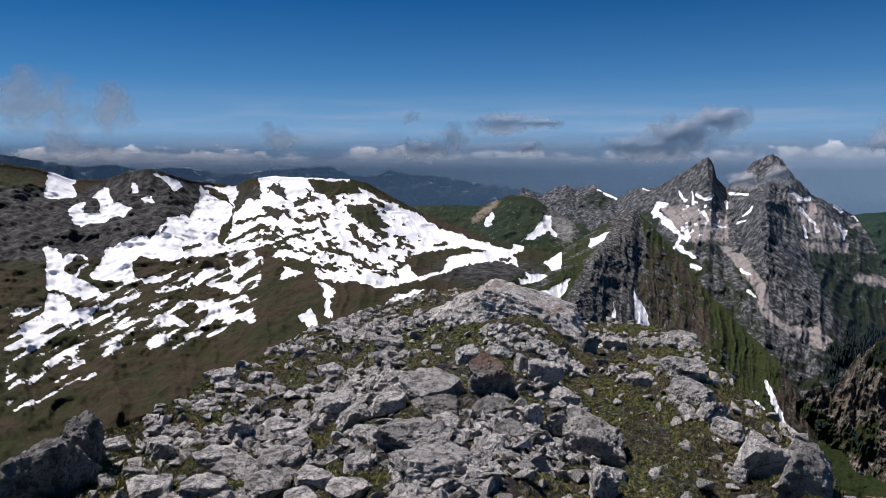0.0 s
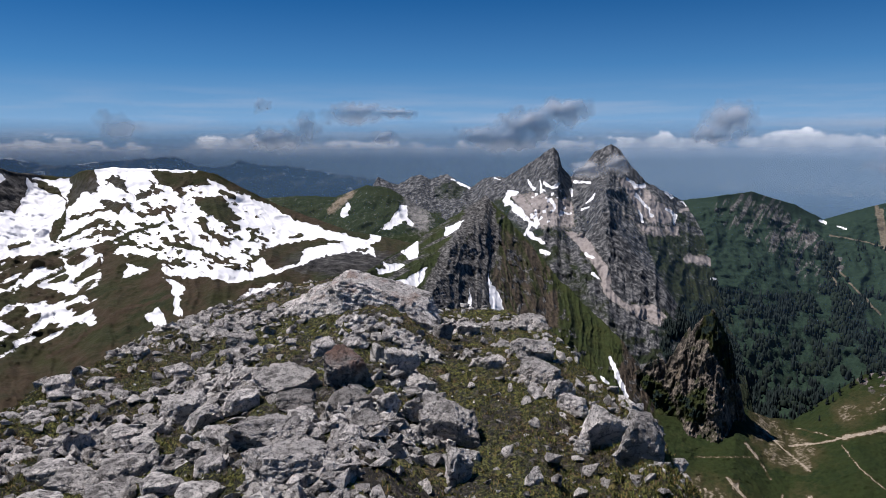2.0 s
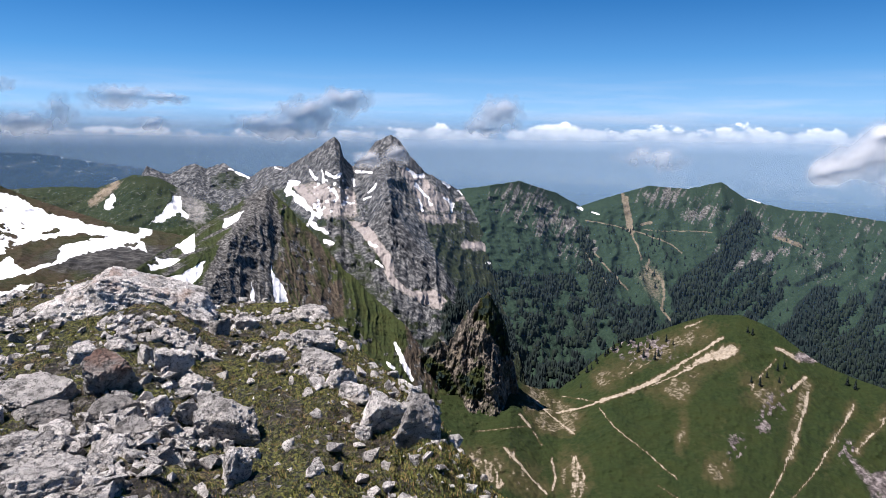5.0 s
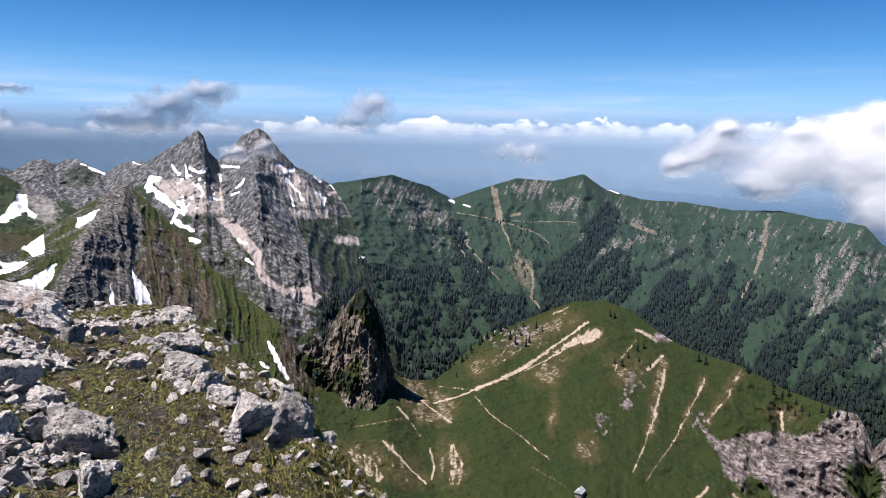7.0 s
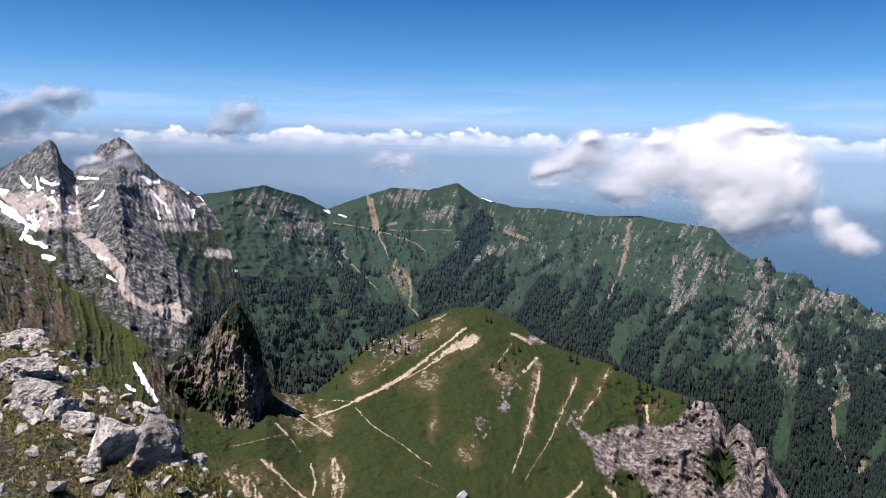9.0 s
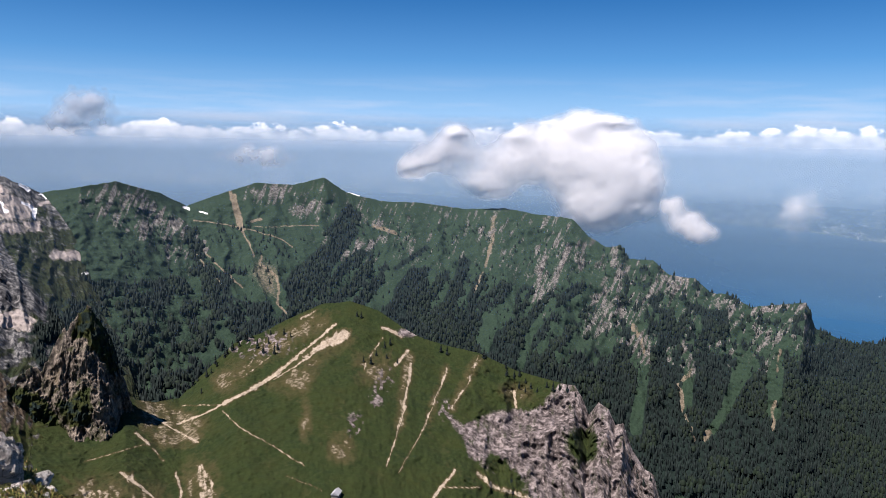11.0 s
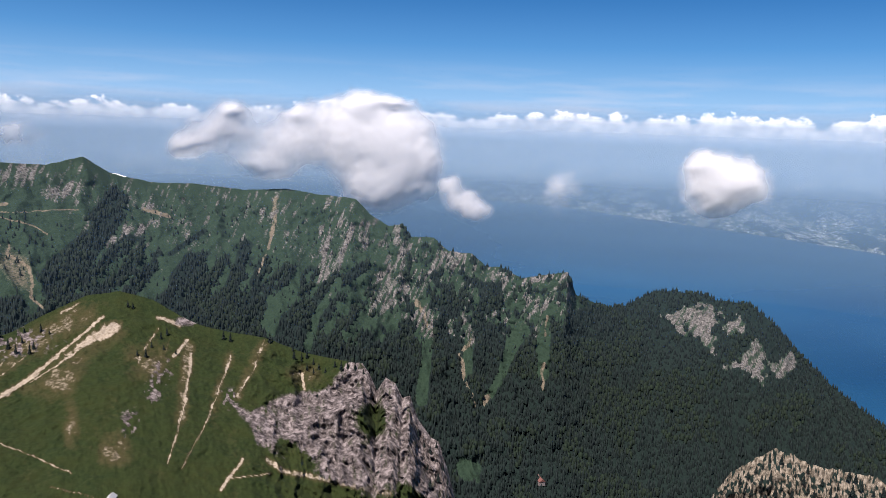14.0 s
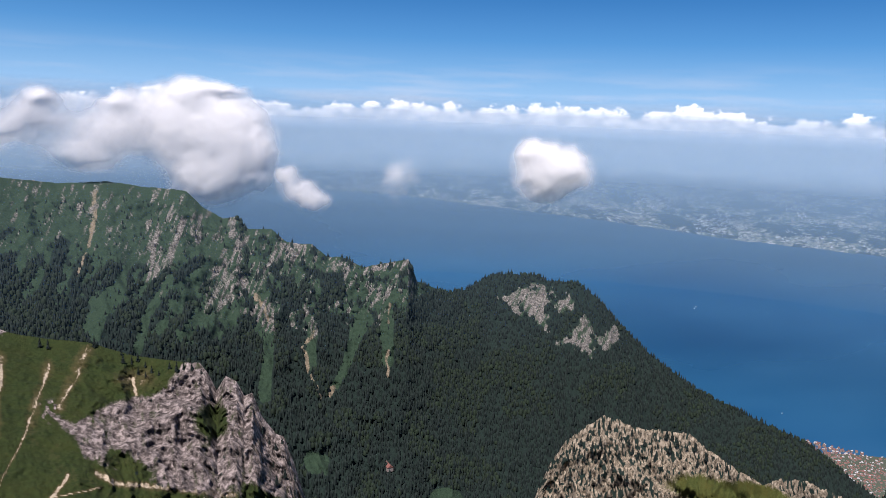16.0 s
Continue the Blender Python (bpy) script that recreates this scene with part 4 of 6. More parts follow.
gully_soil = np.maximum.reduce([K.area([(18.7, -11.76), (20.2, -10.98), (20.5, -13.96), (18.8, -14.29)], 0.4), K.area([(25.1, -14.14), (27, -15.05), (27.4, -17.64), (26.1, -20.13), (25, -17.56)], 0.4), K.area([(25.7, -14.16), (27.9, -17.65), (27, -20.17)], 0.4), K.stripe([(27.7, -16.79), (27, -19.32)], 0.3), K.stripe([(28.3, -17.66), (27.6, -19.77)], 0.15)])
strata = K.streaks(-68, 0.35, 7.0, 8, 4)
soil = np.maximum(bands * (0.25 + 1.1 * (strata - 0.2)), gully_soil * (0.3 + 1.2 * K.streaks(60, 0.5, 4, 9)))
west_side = K.area([(2.3, -8.69), (6.3, -6.68), (11.4, -4.09), (14.2, -3.64), (13.4, -4.94), (12.6, -6.13), (11.2, -8.1), (10.4, -9.66), (9.2, -11.96), (7.6, -13.39), (2, -12.37)], 0.4)
steps = K.streaks(27, 0.5, 4.2, 45, 5)
rock = np.clip(np.maximum(1.2 * arete, face) + west_side * 3.2 * (steps - 0.47) + bands * 2.2 * (strata - 0.52), 0, 1) * (1 - 0.9 * np.clip(soil - 0.3, 0, 1))
rock = np.maximum(rock, step(0.60, 0.68, K.noise(2.5, 2.2, 46)) * (1 - west_side) * 0.7)
flank = K.area([(16.4, -5.4), (20.2, -10.0), (23, -12.6), (25.2, -14.5), (25.4, -16.2), (23.2, -16.4), (21.2, -13.6), (20.3, -10.9), (19.2, -8.2), (16.9, -6.6)], 0.5)
rock, soil = rock * (1 - 0.85 * flank), soil * (1 - 0.85 * flank)
dark.make(terrain_mat("crag_rock", 0.34, grass=((0.023, 0.037, 0.010), (0.050, 0.070, 0.019)), rock=((0.014, 0.014, 0.014), (0.085, 0.083, 0.079), (0.34, 0.33, 0.315)), soil=((0.040, 0.030, 0.021), (0.15, 0.118, 0.085)), strata=(1.5, 1.5, 0.45)), snow, rock, soil,
          0.0, "dark pointed crag with steep rock bands and snow gullies", "mountain")

HILL = [(19, -16.5, 600), (24, -19.3, 620), (28, -19.9, 640), (31, -20, 660), (33.8, -18.7, 680), (36, -19.23, 700), (37.7, -19.1, 720), (39.5, -17.48, 740), (41.8, -15.46, 770), (44, -14.74, 790), (45.8, -13.87, 810), (48.5, -12.74, 830), (50.8, -12.56, 830), (53, -13.28, 820), (54.8, -14.51, 800), (56.2, -15.3, 790), (58.4, -15.94, 780), (61.1, -16.47, 770), (64.1, -17.66, 760), (66.3, -18.13, 745), (67.9, -18.44, 730), (68.8, -18.53, 728), (69.4, -19.34, 722), (70, -20.61, 716), (70.7, -19.59, 714), (71.5, -20.01, 710), (72.1, -21.15, 704), (72.7, -20.93, 700), (73.5, -22.8, 692), (74.6, -24.02, 686), (75.2, -24.3, 682), (76, -26.23, 672), (77, -29, 660), (78.5, -31.5, 650), (80, -35, 640)]
hill = Land("grassy_hill", HILL, [(19, -36, 330), (40, -40, 330), (60, -42, 330), (80, -44, 400)], 0.085, 230, 0.8, [(19, 20), (35, 10), (58, 9), (64, 20), (69, 32), (80, 34)], 50, 0.10, 41, 0.35, [(19, 10), (35, 3), (60, 3), (66, 26), (80, 36)], -0.5, 0.4, 1.0, 0.5, 0.45, 0.4)
H = hill
scar = np.maximum.reduce([
    H.stripe([(40.82, -19.83), (42.58, -19.1), (44.34, -18.19), (46.66, -16.63)], 0.2), H.stripe([(46.66, -16.63), (48.38, -15.2), (49.67, -14.26)], 0.13),
    H.stripe([(44.78, -18.27), (46.67, -17.24), (48.12, -16.37)], 0.07), 0.95 * H.area([(46.67, -17.13), (48.1, -15.62), (50.11, -14.58), (50.89, -14.78), (50.72, -15.54), (48.41, -16.37)], 0.5),
    H.stripe([(43.2, -18.85), (45.2, -17.75)], 0.22),
    H.stripe([(55.67, -17.34), (55.34, -19.54), (55.1, -20.76)], 0.16), H.stripe([(55.1, -20.76), (54.6, -22.52), (53.68, -24.94)], 0.075),
    H.stripe([(58.52, -17.94), (57.65, -20.16), (56.36, -22.91), (54.73, -25.38)], 0.075), 0.8 * H.stripe([(58.52, -17.7), (58.0, -19.2)], 0.12),
    0.85 * H.stripe([(61.08, -16.64), (60.24, -18.86), (58.95, -20.71)], 0.09), H.stripe([(55.35, -16.41), (54.39, -17.43)], 0.2), 0.8 * H.stripe([(53.31, -15.42), (52.34, -16.71), (51.8, -17.84)], 0.11),
    H.stripe([(53.28, -14.59), (54.29, -14.95), (54.87, -15.34)], 0.16), 0.85 * H.stripe([(46.9, -13.83), (48.05, -13.24)], 0.14), 0.75 * H.stripe([(44.61, -16.52), (42.57, -17.92), (40.53, -18.6)], 0.07),
    0.7 * H.stripe([(43.15, -16.67), (41.7, -18.33)], 0.08), 0.7 * H.stripe([(54.1, -16.21), (53.4, -17.78)], 0.07), H.stripe([(64, -19.19), (64.2, -20.45)], 0.12)])
track = np.maximum.reduce([
    H.stripe([(40.83, -20.29), (42.01, -21.59), (43.8, -22.66), (45.31, -23.58), (46.97, -24.6)], 0.055), 0.85 * H.stripe([(45.64, -25.28), (48.37, -26.5)], 0.05),
    H.stripe([(40.82, -19.83), (39.07, -20.47), (37.46, -20.91)], 0.1), H.stripe([(35.73, -20.15), (37.02, -21.09), (38.92, -22.35)], 0.08), 0.8 * H.stripe([(40.53, -19.82), (37.9, -19.69)], 0.06),
    H.stripe([(34.6, -21.2), (35.4, -22.1)], 0.12), 0.8 * H.stripe([(31.0, -22.6), (33.4, -22.3), (35.6, -22.0)], 0.06), 0.75 * H.stripe([(35.6, -22.4), (36.4, -23.3)], 0.1),
    0.74 * H.area([(38.62, -23.79), (39.36, -23.94), (39.95, -25.0), (40.25, -26.04), (39.65, -26.92), (38.76, -26.89), (38.91, -25.49)], 0.3), H.stripe([(37.23, -24.26), (37.58, -25.7), (37.42, -26.46)], 0.14),
    H.stripe([(33.38, -23.67), (34.23, -24.37), (35.81, -25.87), (36.98, -26.82)], 0.13), 0.74 * H.area([(33.24, -23.53), (34.24, -23.73), (34.51, -24.65), (33.79, -24.47)], 0.3),
    0.74 * H.area([(29.3, -23.1), (30.66, -24.24), (32.64, -24.78), (33.47, -26.24), (33.17, -26.84), (31.47, -25.83)], 0.35),
    H.stripe([(27.1, -19.37), (27.4, -16.98)], 0.1), H.stripe([(28, -19.75), (28.6, -17.87)], 0.063), H.stripe([(25.4, -19.2), (24.8, -15.8)], 0.1), 0.55 * H.area([(23.7, -15.08), (25.7, -15.15), (27, -19.75), (24.7, -19.24)], 0.8),
    0.85 * H.stripe([(61.3, -25.42), (62.4, -26.28), (65.6, -26.95), (71.2, -28.12)], 0.24), H.stripe([(59.3, -25.28), (58.5, -26.19), (57.6, -27.16)], 0.18), H.stripe([(58.4, -26.5), (61.5, -26.35)], 0.08)])
worn_turf = np.maximum.reduce([
    0.62 * H.area([(44.34, -18.6), (46.68, -17.32), (50.72, -15.54), (48.43, -17.14), (47.01, -19.4), (45.83, -19.4)], 1.4), 0.62 * H.area([(35.03, -18.45), (37.03, -19.61), (39.65, -20.76), (38.77, -22.34), (36.14, -22.51), (34.71, -20.86)], 0.9),
    0.5 * H.blob(47.2, -21.6, 0.5, 1.6), 0.55 * H.blob(50.0, -23.6, 1.0, 1.1), 0.5 * H.blob(52.6, -17.6, 1.6, 1.2), 0.55 * H.stripe([(41.0, -18.2), (44.0, -16.3), (48.5, -14.0)], 0.8), 0.55 * H.stripe([(55.4, -17), (54.8, -22)], 0.45),
    0.45 * H.stripe([(58.4, -17.8), (57.0, -21.8)], 0.4), 0.5 * H.stripe([(61, -17), (59, -20.6)], 0.4), 0.5 * H.blob(39, -25.4, 1.6, 1.8), 0.5 * H.stripe([(31, -24.4), (36, -26.2)], 1.1), 0.5 * H.blob(64.2, -19.4, 1.2, 0.8)])
bare = worn_turf * (1.15 + 1.6 * (H.noise(2.2, 2.6, 17, 5) - 0.5))
worn = np.maximum(track, scar)
track = worn + (0.5 * H.grain + 0.9 * (H.noise(6, 2.2, 35, 4, 0.9) - 0.5)) * step(0.02, 0.35, worn) * step(1.0, 0.75, worn)
cliff = np.maximum.reduce([H.area([(58.3, -20.95), (60, -21.83), (62.7, -20.65), (65.6, -20.49), (66.9, -19.24), (67.9, -18.19), (69.6, -17.54), (73.4, -20.91), (77.7, -24.11), (77.9, -28.94), (74.6, -28.48), (72.4, -27.44), (68.6, -27.75), (65.6, -26.91), (62.4, -25.37), (60.5, -24.25), (59.9, -22.84)], 0.5), 0.8 * H.blob(70.5, -26.73, 2.0, 2.0), H.blob(55.3, -15, 0.9, 0.4)])
cliff = cliff * (0.8 + 1.2 * (H.noise(3.5, 1.6, 34) - 0.5))
cliff = np.maximum(cliff, 0.8 * step(0.51, 0.58, H.noise(4, 4, 33)) * np.maximum.reduce([H.blob(53.7, -18.29, 0.9, 0.7), H.blob(52.9, -19.82, 0.7, 0.9), H.blob(51.2, -21.92, 0.7, 1.1), H.blob(53.4, -18.6, 0.7, 0.9), H.blob(58.5, -20.8, 0.9, 0.8), H.blob(43.6, -15.61, 3, 1.0)]))
hill.make(terrain_mat("hill_turf", 0.30, soil=((0.30, 0.24, 0.165), (0.60, 0.52, 0.41)), thin=(0.105, 0.078, 0.036), grass=((0.014, 0.028, 0.006), (0.032, 0.050, 0.012)), rock=((0.022, 0.018, 0.018), (0.15, 0.127, 0.122), (0.41, 0.355, 0.345)), strata=(1.0, 1.0, 0.8)), 0.0, cliff * (1 - 1.2 * H.blob(69.6, -22.84, 1.1, 1.0)) * (1 - 0.9 * H.stripe([(62.4, -24.49), (64.5, -25.99)], 0.7)), np.maximum(track, np.minimum(bare + 0.5 * H.noise(0.7, 0.9, 19) - 0.2 + 0.4 * H.grain, 0.72)), 1.4 * (H.noise(4, 2.2, 37) - 0.40) * (1 - H.blob(69.6, -22.84, 1.8, 1.6)) * (cliff > 0.3) * (H.noise(1.2, 1.2, 38) > 0.45),
          "rounded green hill with bare paths and a pale cliff", "hill")

pin = Land("rock_pinnacle", [(25.7, -17.58, 672), (27.7, -15.93, 669), (28.6, -16.17, 666), (29.5, -14.88, 663), (30.2, -13.58, 660), (31.1, -12.41, 657), (31.8, -12.19, 654), (32.5, -12.93, 657), (33.2, -14.46, 660), (33.6, -16.2, 663), (34.1, -17.71, 666), (34.6, -20.27, 669), (35.4, -21.72, 672)],
           [(25.6, -22.31, 656), (28.3, -22.41, 640), (30.6, -24.35, 618), (32.7, -24.58, 614), (34.6, -23.95, 634), (35.4, -24.34, 656)], 0.04, 170, 0.75, 19, 20, 1.3, 52, 0.5, 4, 0.0, 1.2, 1.0, 0.5, 0.5, 0.6,
           spurs=[([(31.72, -12.28), (31.5, -15.12), (32.2, -18.14), (32.68, -21.54)], 1.6, 1.5, 11), ([(29.48, -15.1), (29.92, -18.12), (30.38, -21.1)], 0.8, 0.9, 5)])
N = pin
green_top = np.maximum.reduce([N.area([(31.49, -11.97), (32.62, -12.85), (33.54, -14.9), (34.01, -16.42), (32.87, -16.85), (32.18, -15.12), (31.5, -14.25), (30.6, -14.24)], 0.5), 0.9 * N.area([(29.24, -18.54), (31.51, -17.71), (31.52, -19.85), (30.15, -20.25)], 0.5), N.area([(25.45, -16.72), (28.34, -17.66), (29.69, -20.24), (30.15, -22.76), (25.36, -22.59)], 0.6)])
rocky = (0.72 + 1.0 * (N.noise(2.2, 1.8, 8) - 0.5) - 0.75 * green_top) 
pin.make(terrain_mat("pinnacle_rock", 0.35, grass=((0.02, 0.032, 0.008), (0.045, 0.06, 0.016)), rock=((0.022, 0.021, 0.019), (0.13, 0.112, 0.094), (0.38, 0.32, 0.26)), strata=(1.1, 1.1, 0.8)), 0.0, rocky, 0.7 * N.area([(28.57, -16.38), (30.15, -15.11), (30.6, -16.84), (29.24, -17.68)], 0.5), green_top * 1.1 * (N.noise(3.5, 3.5, 10) - 0.05), "dark rock pinnacle with grass on its ledges", "rock")

tower = Land("limestone_tower", [(93, -34, 430), (95.6, -29.17, 430), (96.9, -26.06, 430), (98.2, -23.9, 430), (99.9, -22.49, 430), (101.1, -21.72, 430), (103.4, -22.26, 430), (105.1, -22.3, 430), (107.6, -22.23, 430), (109.4, -23.11, 425), (111.1, -23.88, 420), (113.2, -24.6, 410), (114.3, -23.86, 410), (116.5, -23.71, 410), (118.4, -24.16, 410), (121.3, -24.81, 410), (128, -29, 400)],
             [(93, -40, 360), (128, -45, 260)], 0.085, 110, 0.7, 26, 26, 0.6, 61, 0.5, 4, 0.0, 0.5, 1.0, 0.36, 0.6)
U = tower
grassy = np.maximum(U.blob(109.7, -25.78, 3.2, 1.0), U.blob(112.9, -25.2, 2.5, 0.6))
tower.make(terrain_mat("tower_rock", 0.9, grass=((0.035, 0.05, 0.010), (0.07, 0.085, 0.022)), rock=((0.04, 0.035, 0.026), (0.21, 0.175, 0.13), (0.48, 0.41, 0.32)), strata=(1.2, 1.2, 0.6)), 0.0, np.clip(0.95 - grassy, 0, 1), 0.0, 2.3 * (U.noise(8, 7, 6) - 0.34) * (grassy < 0.4), "pale limestone tower with dwarf pines", "rock")

# ---- the summit ----
EDGE = [(-180, -55, 1.6), (-60, -40, 2.6), (-45, -30, 3.6), (-32.5, -22.45, 4.6), (-30.2, -19.68, 5), (-27.7, -19.01, 5.2), (-23.2, -18.92, 5.6), (-19.9, -17.33, 6.2), (-16.9, -15.56, 7), (-14.8, -15.31, 7.4), (-10.9, -13.42, 8.6), (-8.2, -12.67, 9.2), (-4.7, -11.47, 9.8), (-1.1, -10.64, 10.2), (2, -10.29, 10.2), (3.8, -9.85, 10), (6.9, -10.6, 9.4), (9.2, -12.28, 9), (10, -12.9, 9), (12.2, -12.6, 9.6), (14.8, -12.48, 9.4), (17.3, -12.97, 8.8), (19.7, -13.83, 8), (22.2, -16.43, 6.8), (24.3, -18.17, 6), (26.2, -19.82, 5.2), (28.1, -21.01, 4.6), (29.3, -22.62, 4.2), (33, -26.5, 3.8), (38, -30, 3.4), (46, -36, 2.8), (60, -45, 2.0), (120, -55, 1.6), (180, -55, 1.6)]


def summit_z(x, y):
    """The summit's ground height at x, y."""
    az = np.degrees(np.arctan2(x, y))
    r = np.hypot(x, y)
    re, el = lane(EDGE, az, 2), lane(EDGE, az, 1)
    ze = EYE + re * np.tan(np.radians(el))
    q = r / re
    inside = ze * np.minimum(q, 1) ** 1.2
    out = np.maximum(r - re, 0)
    fall = out * 0.75 + 0.55 * np.maximum(out - 0.6, 0)
    p = np.stack([x, y, 0 * x], -1)
    rough = 0.16 * (fbm(p * 0.9, 3, 70) - 0.5) + 0.06 * (fbm(p * 3.7, 3, 74) - 0.5)
    hump = 0.11 * (fbm(p * 6.5, 4, 78, 0.6) - 0.5) + 0.035 * (ridged(p * 15, 3, 79, 0.6) - 0.5)
    hump = hump * step(1.8, 2.6, r) * step(30, 12, r)
    return inside - fall + hump + rough * np.minimum(1, r / 2) * (1 - 0.6 * step(0.8, 1.0, q) * step(1.3, 1.0, q))


def summit():
    az = np.concatenate([np.arange(-180, -34, 2.0), np.arange(-34, 44, 0.3), np.arange(44, 180, 2.0)])
    r = np.concatenate([np.linspace(0.0, 2, 14), np.linspace(2.04, 7, 150), np.linspace(7.05, 13, 100), 13 + np.geomspace(0.3, 330, 40)])
    A, R = np.meshgrid(np.radians(az), r)
    x, y = (R * np.sin(A)), (R * np.cos(A))
    z = summit_z(x.reshape(-1), y.reshape(-1)).reshape(x.shape)
    me = grid_mesh("ground", np.stack([x, y, z], -1), close=True)
    m, n, l, p = mat("summit_turf")
    co = n.new("ShaderNodeTexCoord").outputs["Object"]
    f1, f2, f3, f4 = n_noise(n, l, co, 1.6, 6, 0.65), n_noise(n, l, co, 16, 8, 0.75), n_noise(n, l, co, 32, 7, 0.8), n_noise(n, l, co, 5, 6, 0.7)
    f5 = n_noise(n, l, co, 0.75, 4, 0.6)
    # low spots of the bump go near black: shade between tufts painted in
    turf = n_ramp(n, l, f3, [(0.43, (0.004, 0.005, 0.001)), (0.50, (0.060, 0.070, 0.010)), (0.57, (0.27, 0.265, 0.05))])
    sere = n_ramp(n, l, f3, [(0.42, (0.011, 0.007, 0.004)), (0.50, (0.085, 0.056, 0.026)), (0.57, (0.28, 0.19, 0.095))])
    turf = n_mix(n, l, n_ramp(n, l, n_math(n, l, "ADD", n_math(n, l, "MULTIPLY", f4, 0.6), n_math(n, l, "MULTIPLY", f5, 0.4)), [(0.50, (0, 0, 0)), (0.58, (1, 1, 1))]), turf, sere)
    # deeper hollows are painted darker still, as shade
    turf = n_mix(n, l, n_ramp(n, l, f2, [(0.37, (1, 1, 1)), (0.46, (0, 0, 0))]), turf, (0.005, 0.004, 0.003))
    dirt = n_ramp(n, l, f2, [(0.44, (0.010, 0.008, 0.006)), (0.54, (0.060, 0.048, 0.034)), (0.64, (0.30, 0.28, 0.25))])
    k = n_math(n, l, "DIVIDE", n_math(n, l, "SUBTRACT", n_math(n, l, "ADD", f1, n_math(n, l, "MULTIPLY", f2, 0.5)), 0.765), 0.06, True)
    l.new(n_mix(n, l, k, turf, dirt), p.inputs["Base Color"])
    p.inputs["Roughness"].default_value = 0.95
    l.new(n_bump(n, l, n_math(n, l, "ADD", f2, n_math(n, l, "MULTIPLY", f3, 0.5)), 1.0, 0.09), p.inputs["Normal"])
    me.materials.append(m)
    tagged(new("summit_ground", me), "stony summit ground with thin alpine turf", "ground", kind="structure")


summit()

# ---- air ----
def haze_mat(name, thick, z0, z1, b0, b1, pale):
    """Blue haze painted on a sheet: mostly clear, thinning out from height z0 to z1, and down at its foot from b1 to
    b0.
    """
    m = bpy.data.materials.new(name)
    m.use_nodes = True
    n, l = m.node_tree.nodes, m.node_tree.links
    n.remove(n["Principled BSDF"])
    sep = n.new("ShaderNodeSeparateXYZ")
    l.new(n.new("ShaderNodeTexCoord").outputs["Object"], sep.inputs[0])
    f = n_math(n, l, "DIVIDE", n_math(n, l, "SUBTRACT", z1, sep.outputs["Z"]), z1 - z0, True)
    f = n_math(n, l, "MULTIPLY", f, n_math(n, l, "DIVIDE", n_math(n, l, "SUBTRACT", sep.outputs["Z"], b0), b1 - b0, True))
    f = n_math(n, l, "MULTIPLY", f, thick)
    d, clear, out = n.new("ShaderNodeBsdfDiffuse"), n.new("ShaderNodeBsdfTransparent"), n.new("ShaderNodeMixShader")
    # the pale blue of distant air is put into the sheet's colour
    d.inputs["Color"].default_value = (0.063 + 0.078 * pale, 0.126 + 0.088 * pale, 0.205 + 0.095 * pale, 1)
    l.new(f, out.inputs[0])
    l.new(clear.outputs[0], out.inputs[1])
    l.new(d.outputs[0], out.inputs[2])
    l.new(out.outputs[0], n["Material Output"].inputs["Surface"])
    return m


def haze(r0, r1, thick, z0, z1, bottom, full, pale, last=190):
    """An added see-through sheet that stands in for haze and rises away from the summit."""
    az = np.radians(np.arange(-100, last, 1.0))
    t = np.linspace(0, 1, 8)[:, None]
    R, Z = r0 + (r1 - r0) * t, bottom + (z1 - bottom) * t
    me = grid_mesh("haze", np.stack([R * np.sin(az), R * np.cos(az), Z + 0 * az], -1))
    me.materials.append(haze_mat("haze_sheet", thick, z0, z1, bottom, full, pale))
    tagged(new("haze", me), "see-through blue sheet standing in for haze between the mountains", "haze", kind="structure")


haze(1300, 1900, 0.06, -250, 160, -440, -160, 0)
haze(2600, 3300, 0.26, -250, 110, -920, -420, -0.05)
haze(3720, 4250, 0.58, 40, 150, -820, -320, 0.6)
# extra sheet, only to veil the distant mountains
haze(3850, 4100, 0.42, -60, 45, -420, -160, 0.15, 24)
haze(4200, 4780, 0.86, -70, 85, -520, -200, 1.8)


def cloud_mat(name, soft, through_light):
    m = bpy.data.materials.new(name)
    m.use_nodes = True
    n, l = m.node_tree.nodes, m.node_tree.links
    n.remove(n["Principled BSDF"])
    co = n.new("ShaderNodeTexCoord").outputs["Object"]
    at = n.new("ShaderNodeAttribute")
    at.attribute_name = "puff"
    f = n_noise(n, l, co, 0.006, 7, 0.6)
    v = n_math(n, l, "ADD", at.outputs["Fac"], n_math(n, l, "MULTIPLY", n_math(n, l, "SUBTRACT", f, 0.5), 0.7))
    v = n_math(n, l, "DIVIDE", n_math(n, l, "SUBTRACT", v, 0.12), soft, True)
    v = n_math(n, l, "MULTIPLY", v, n_math(n, l, "MULTIPLY", at.outputs["Fac"], 5.0, True))
    d, t, both, clear, out = n.new("ShaderNodeBsdfDiffuse"), n.new("ShaderNodeBsdfTranslucent"), n.new("ShaderNodeMixShader"), n.new("ShaderNodeBsdfTransparent"), n.new("ShaderNodeMixShader")
    d.inputs["Color"].default_value = t.inputs["Color"].default_value = (0.9, 0.9, 0.9, 1)
    both.inputs[0].default_value = through_light
    l.new(d.outputs[0], both.inputs[1])
    l.new(t.outputs[0], both.inputs[2])
    l.new(v, out.inputs[0])
    l.new(clear.outputs[0], out.inputs[1])
    l.new(both.outputs[0], out.inputs[2])
    l.new(out.outputs[0], n["Material Output"].inputs["Surface"])
    return m


CLOUD, WISP = cloud_mat("cumulus", 1.05, 0.5), cloud_mat("thin_cloud", 1.5, 0.2)


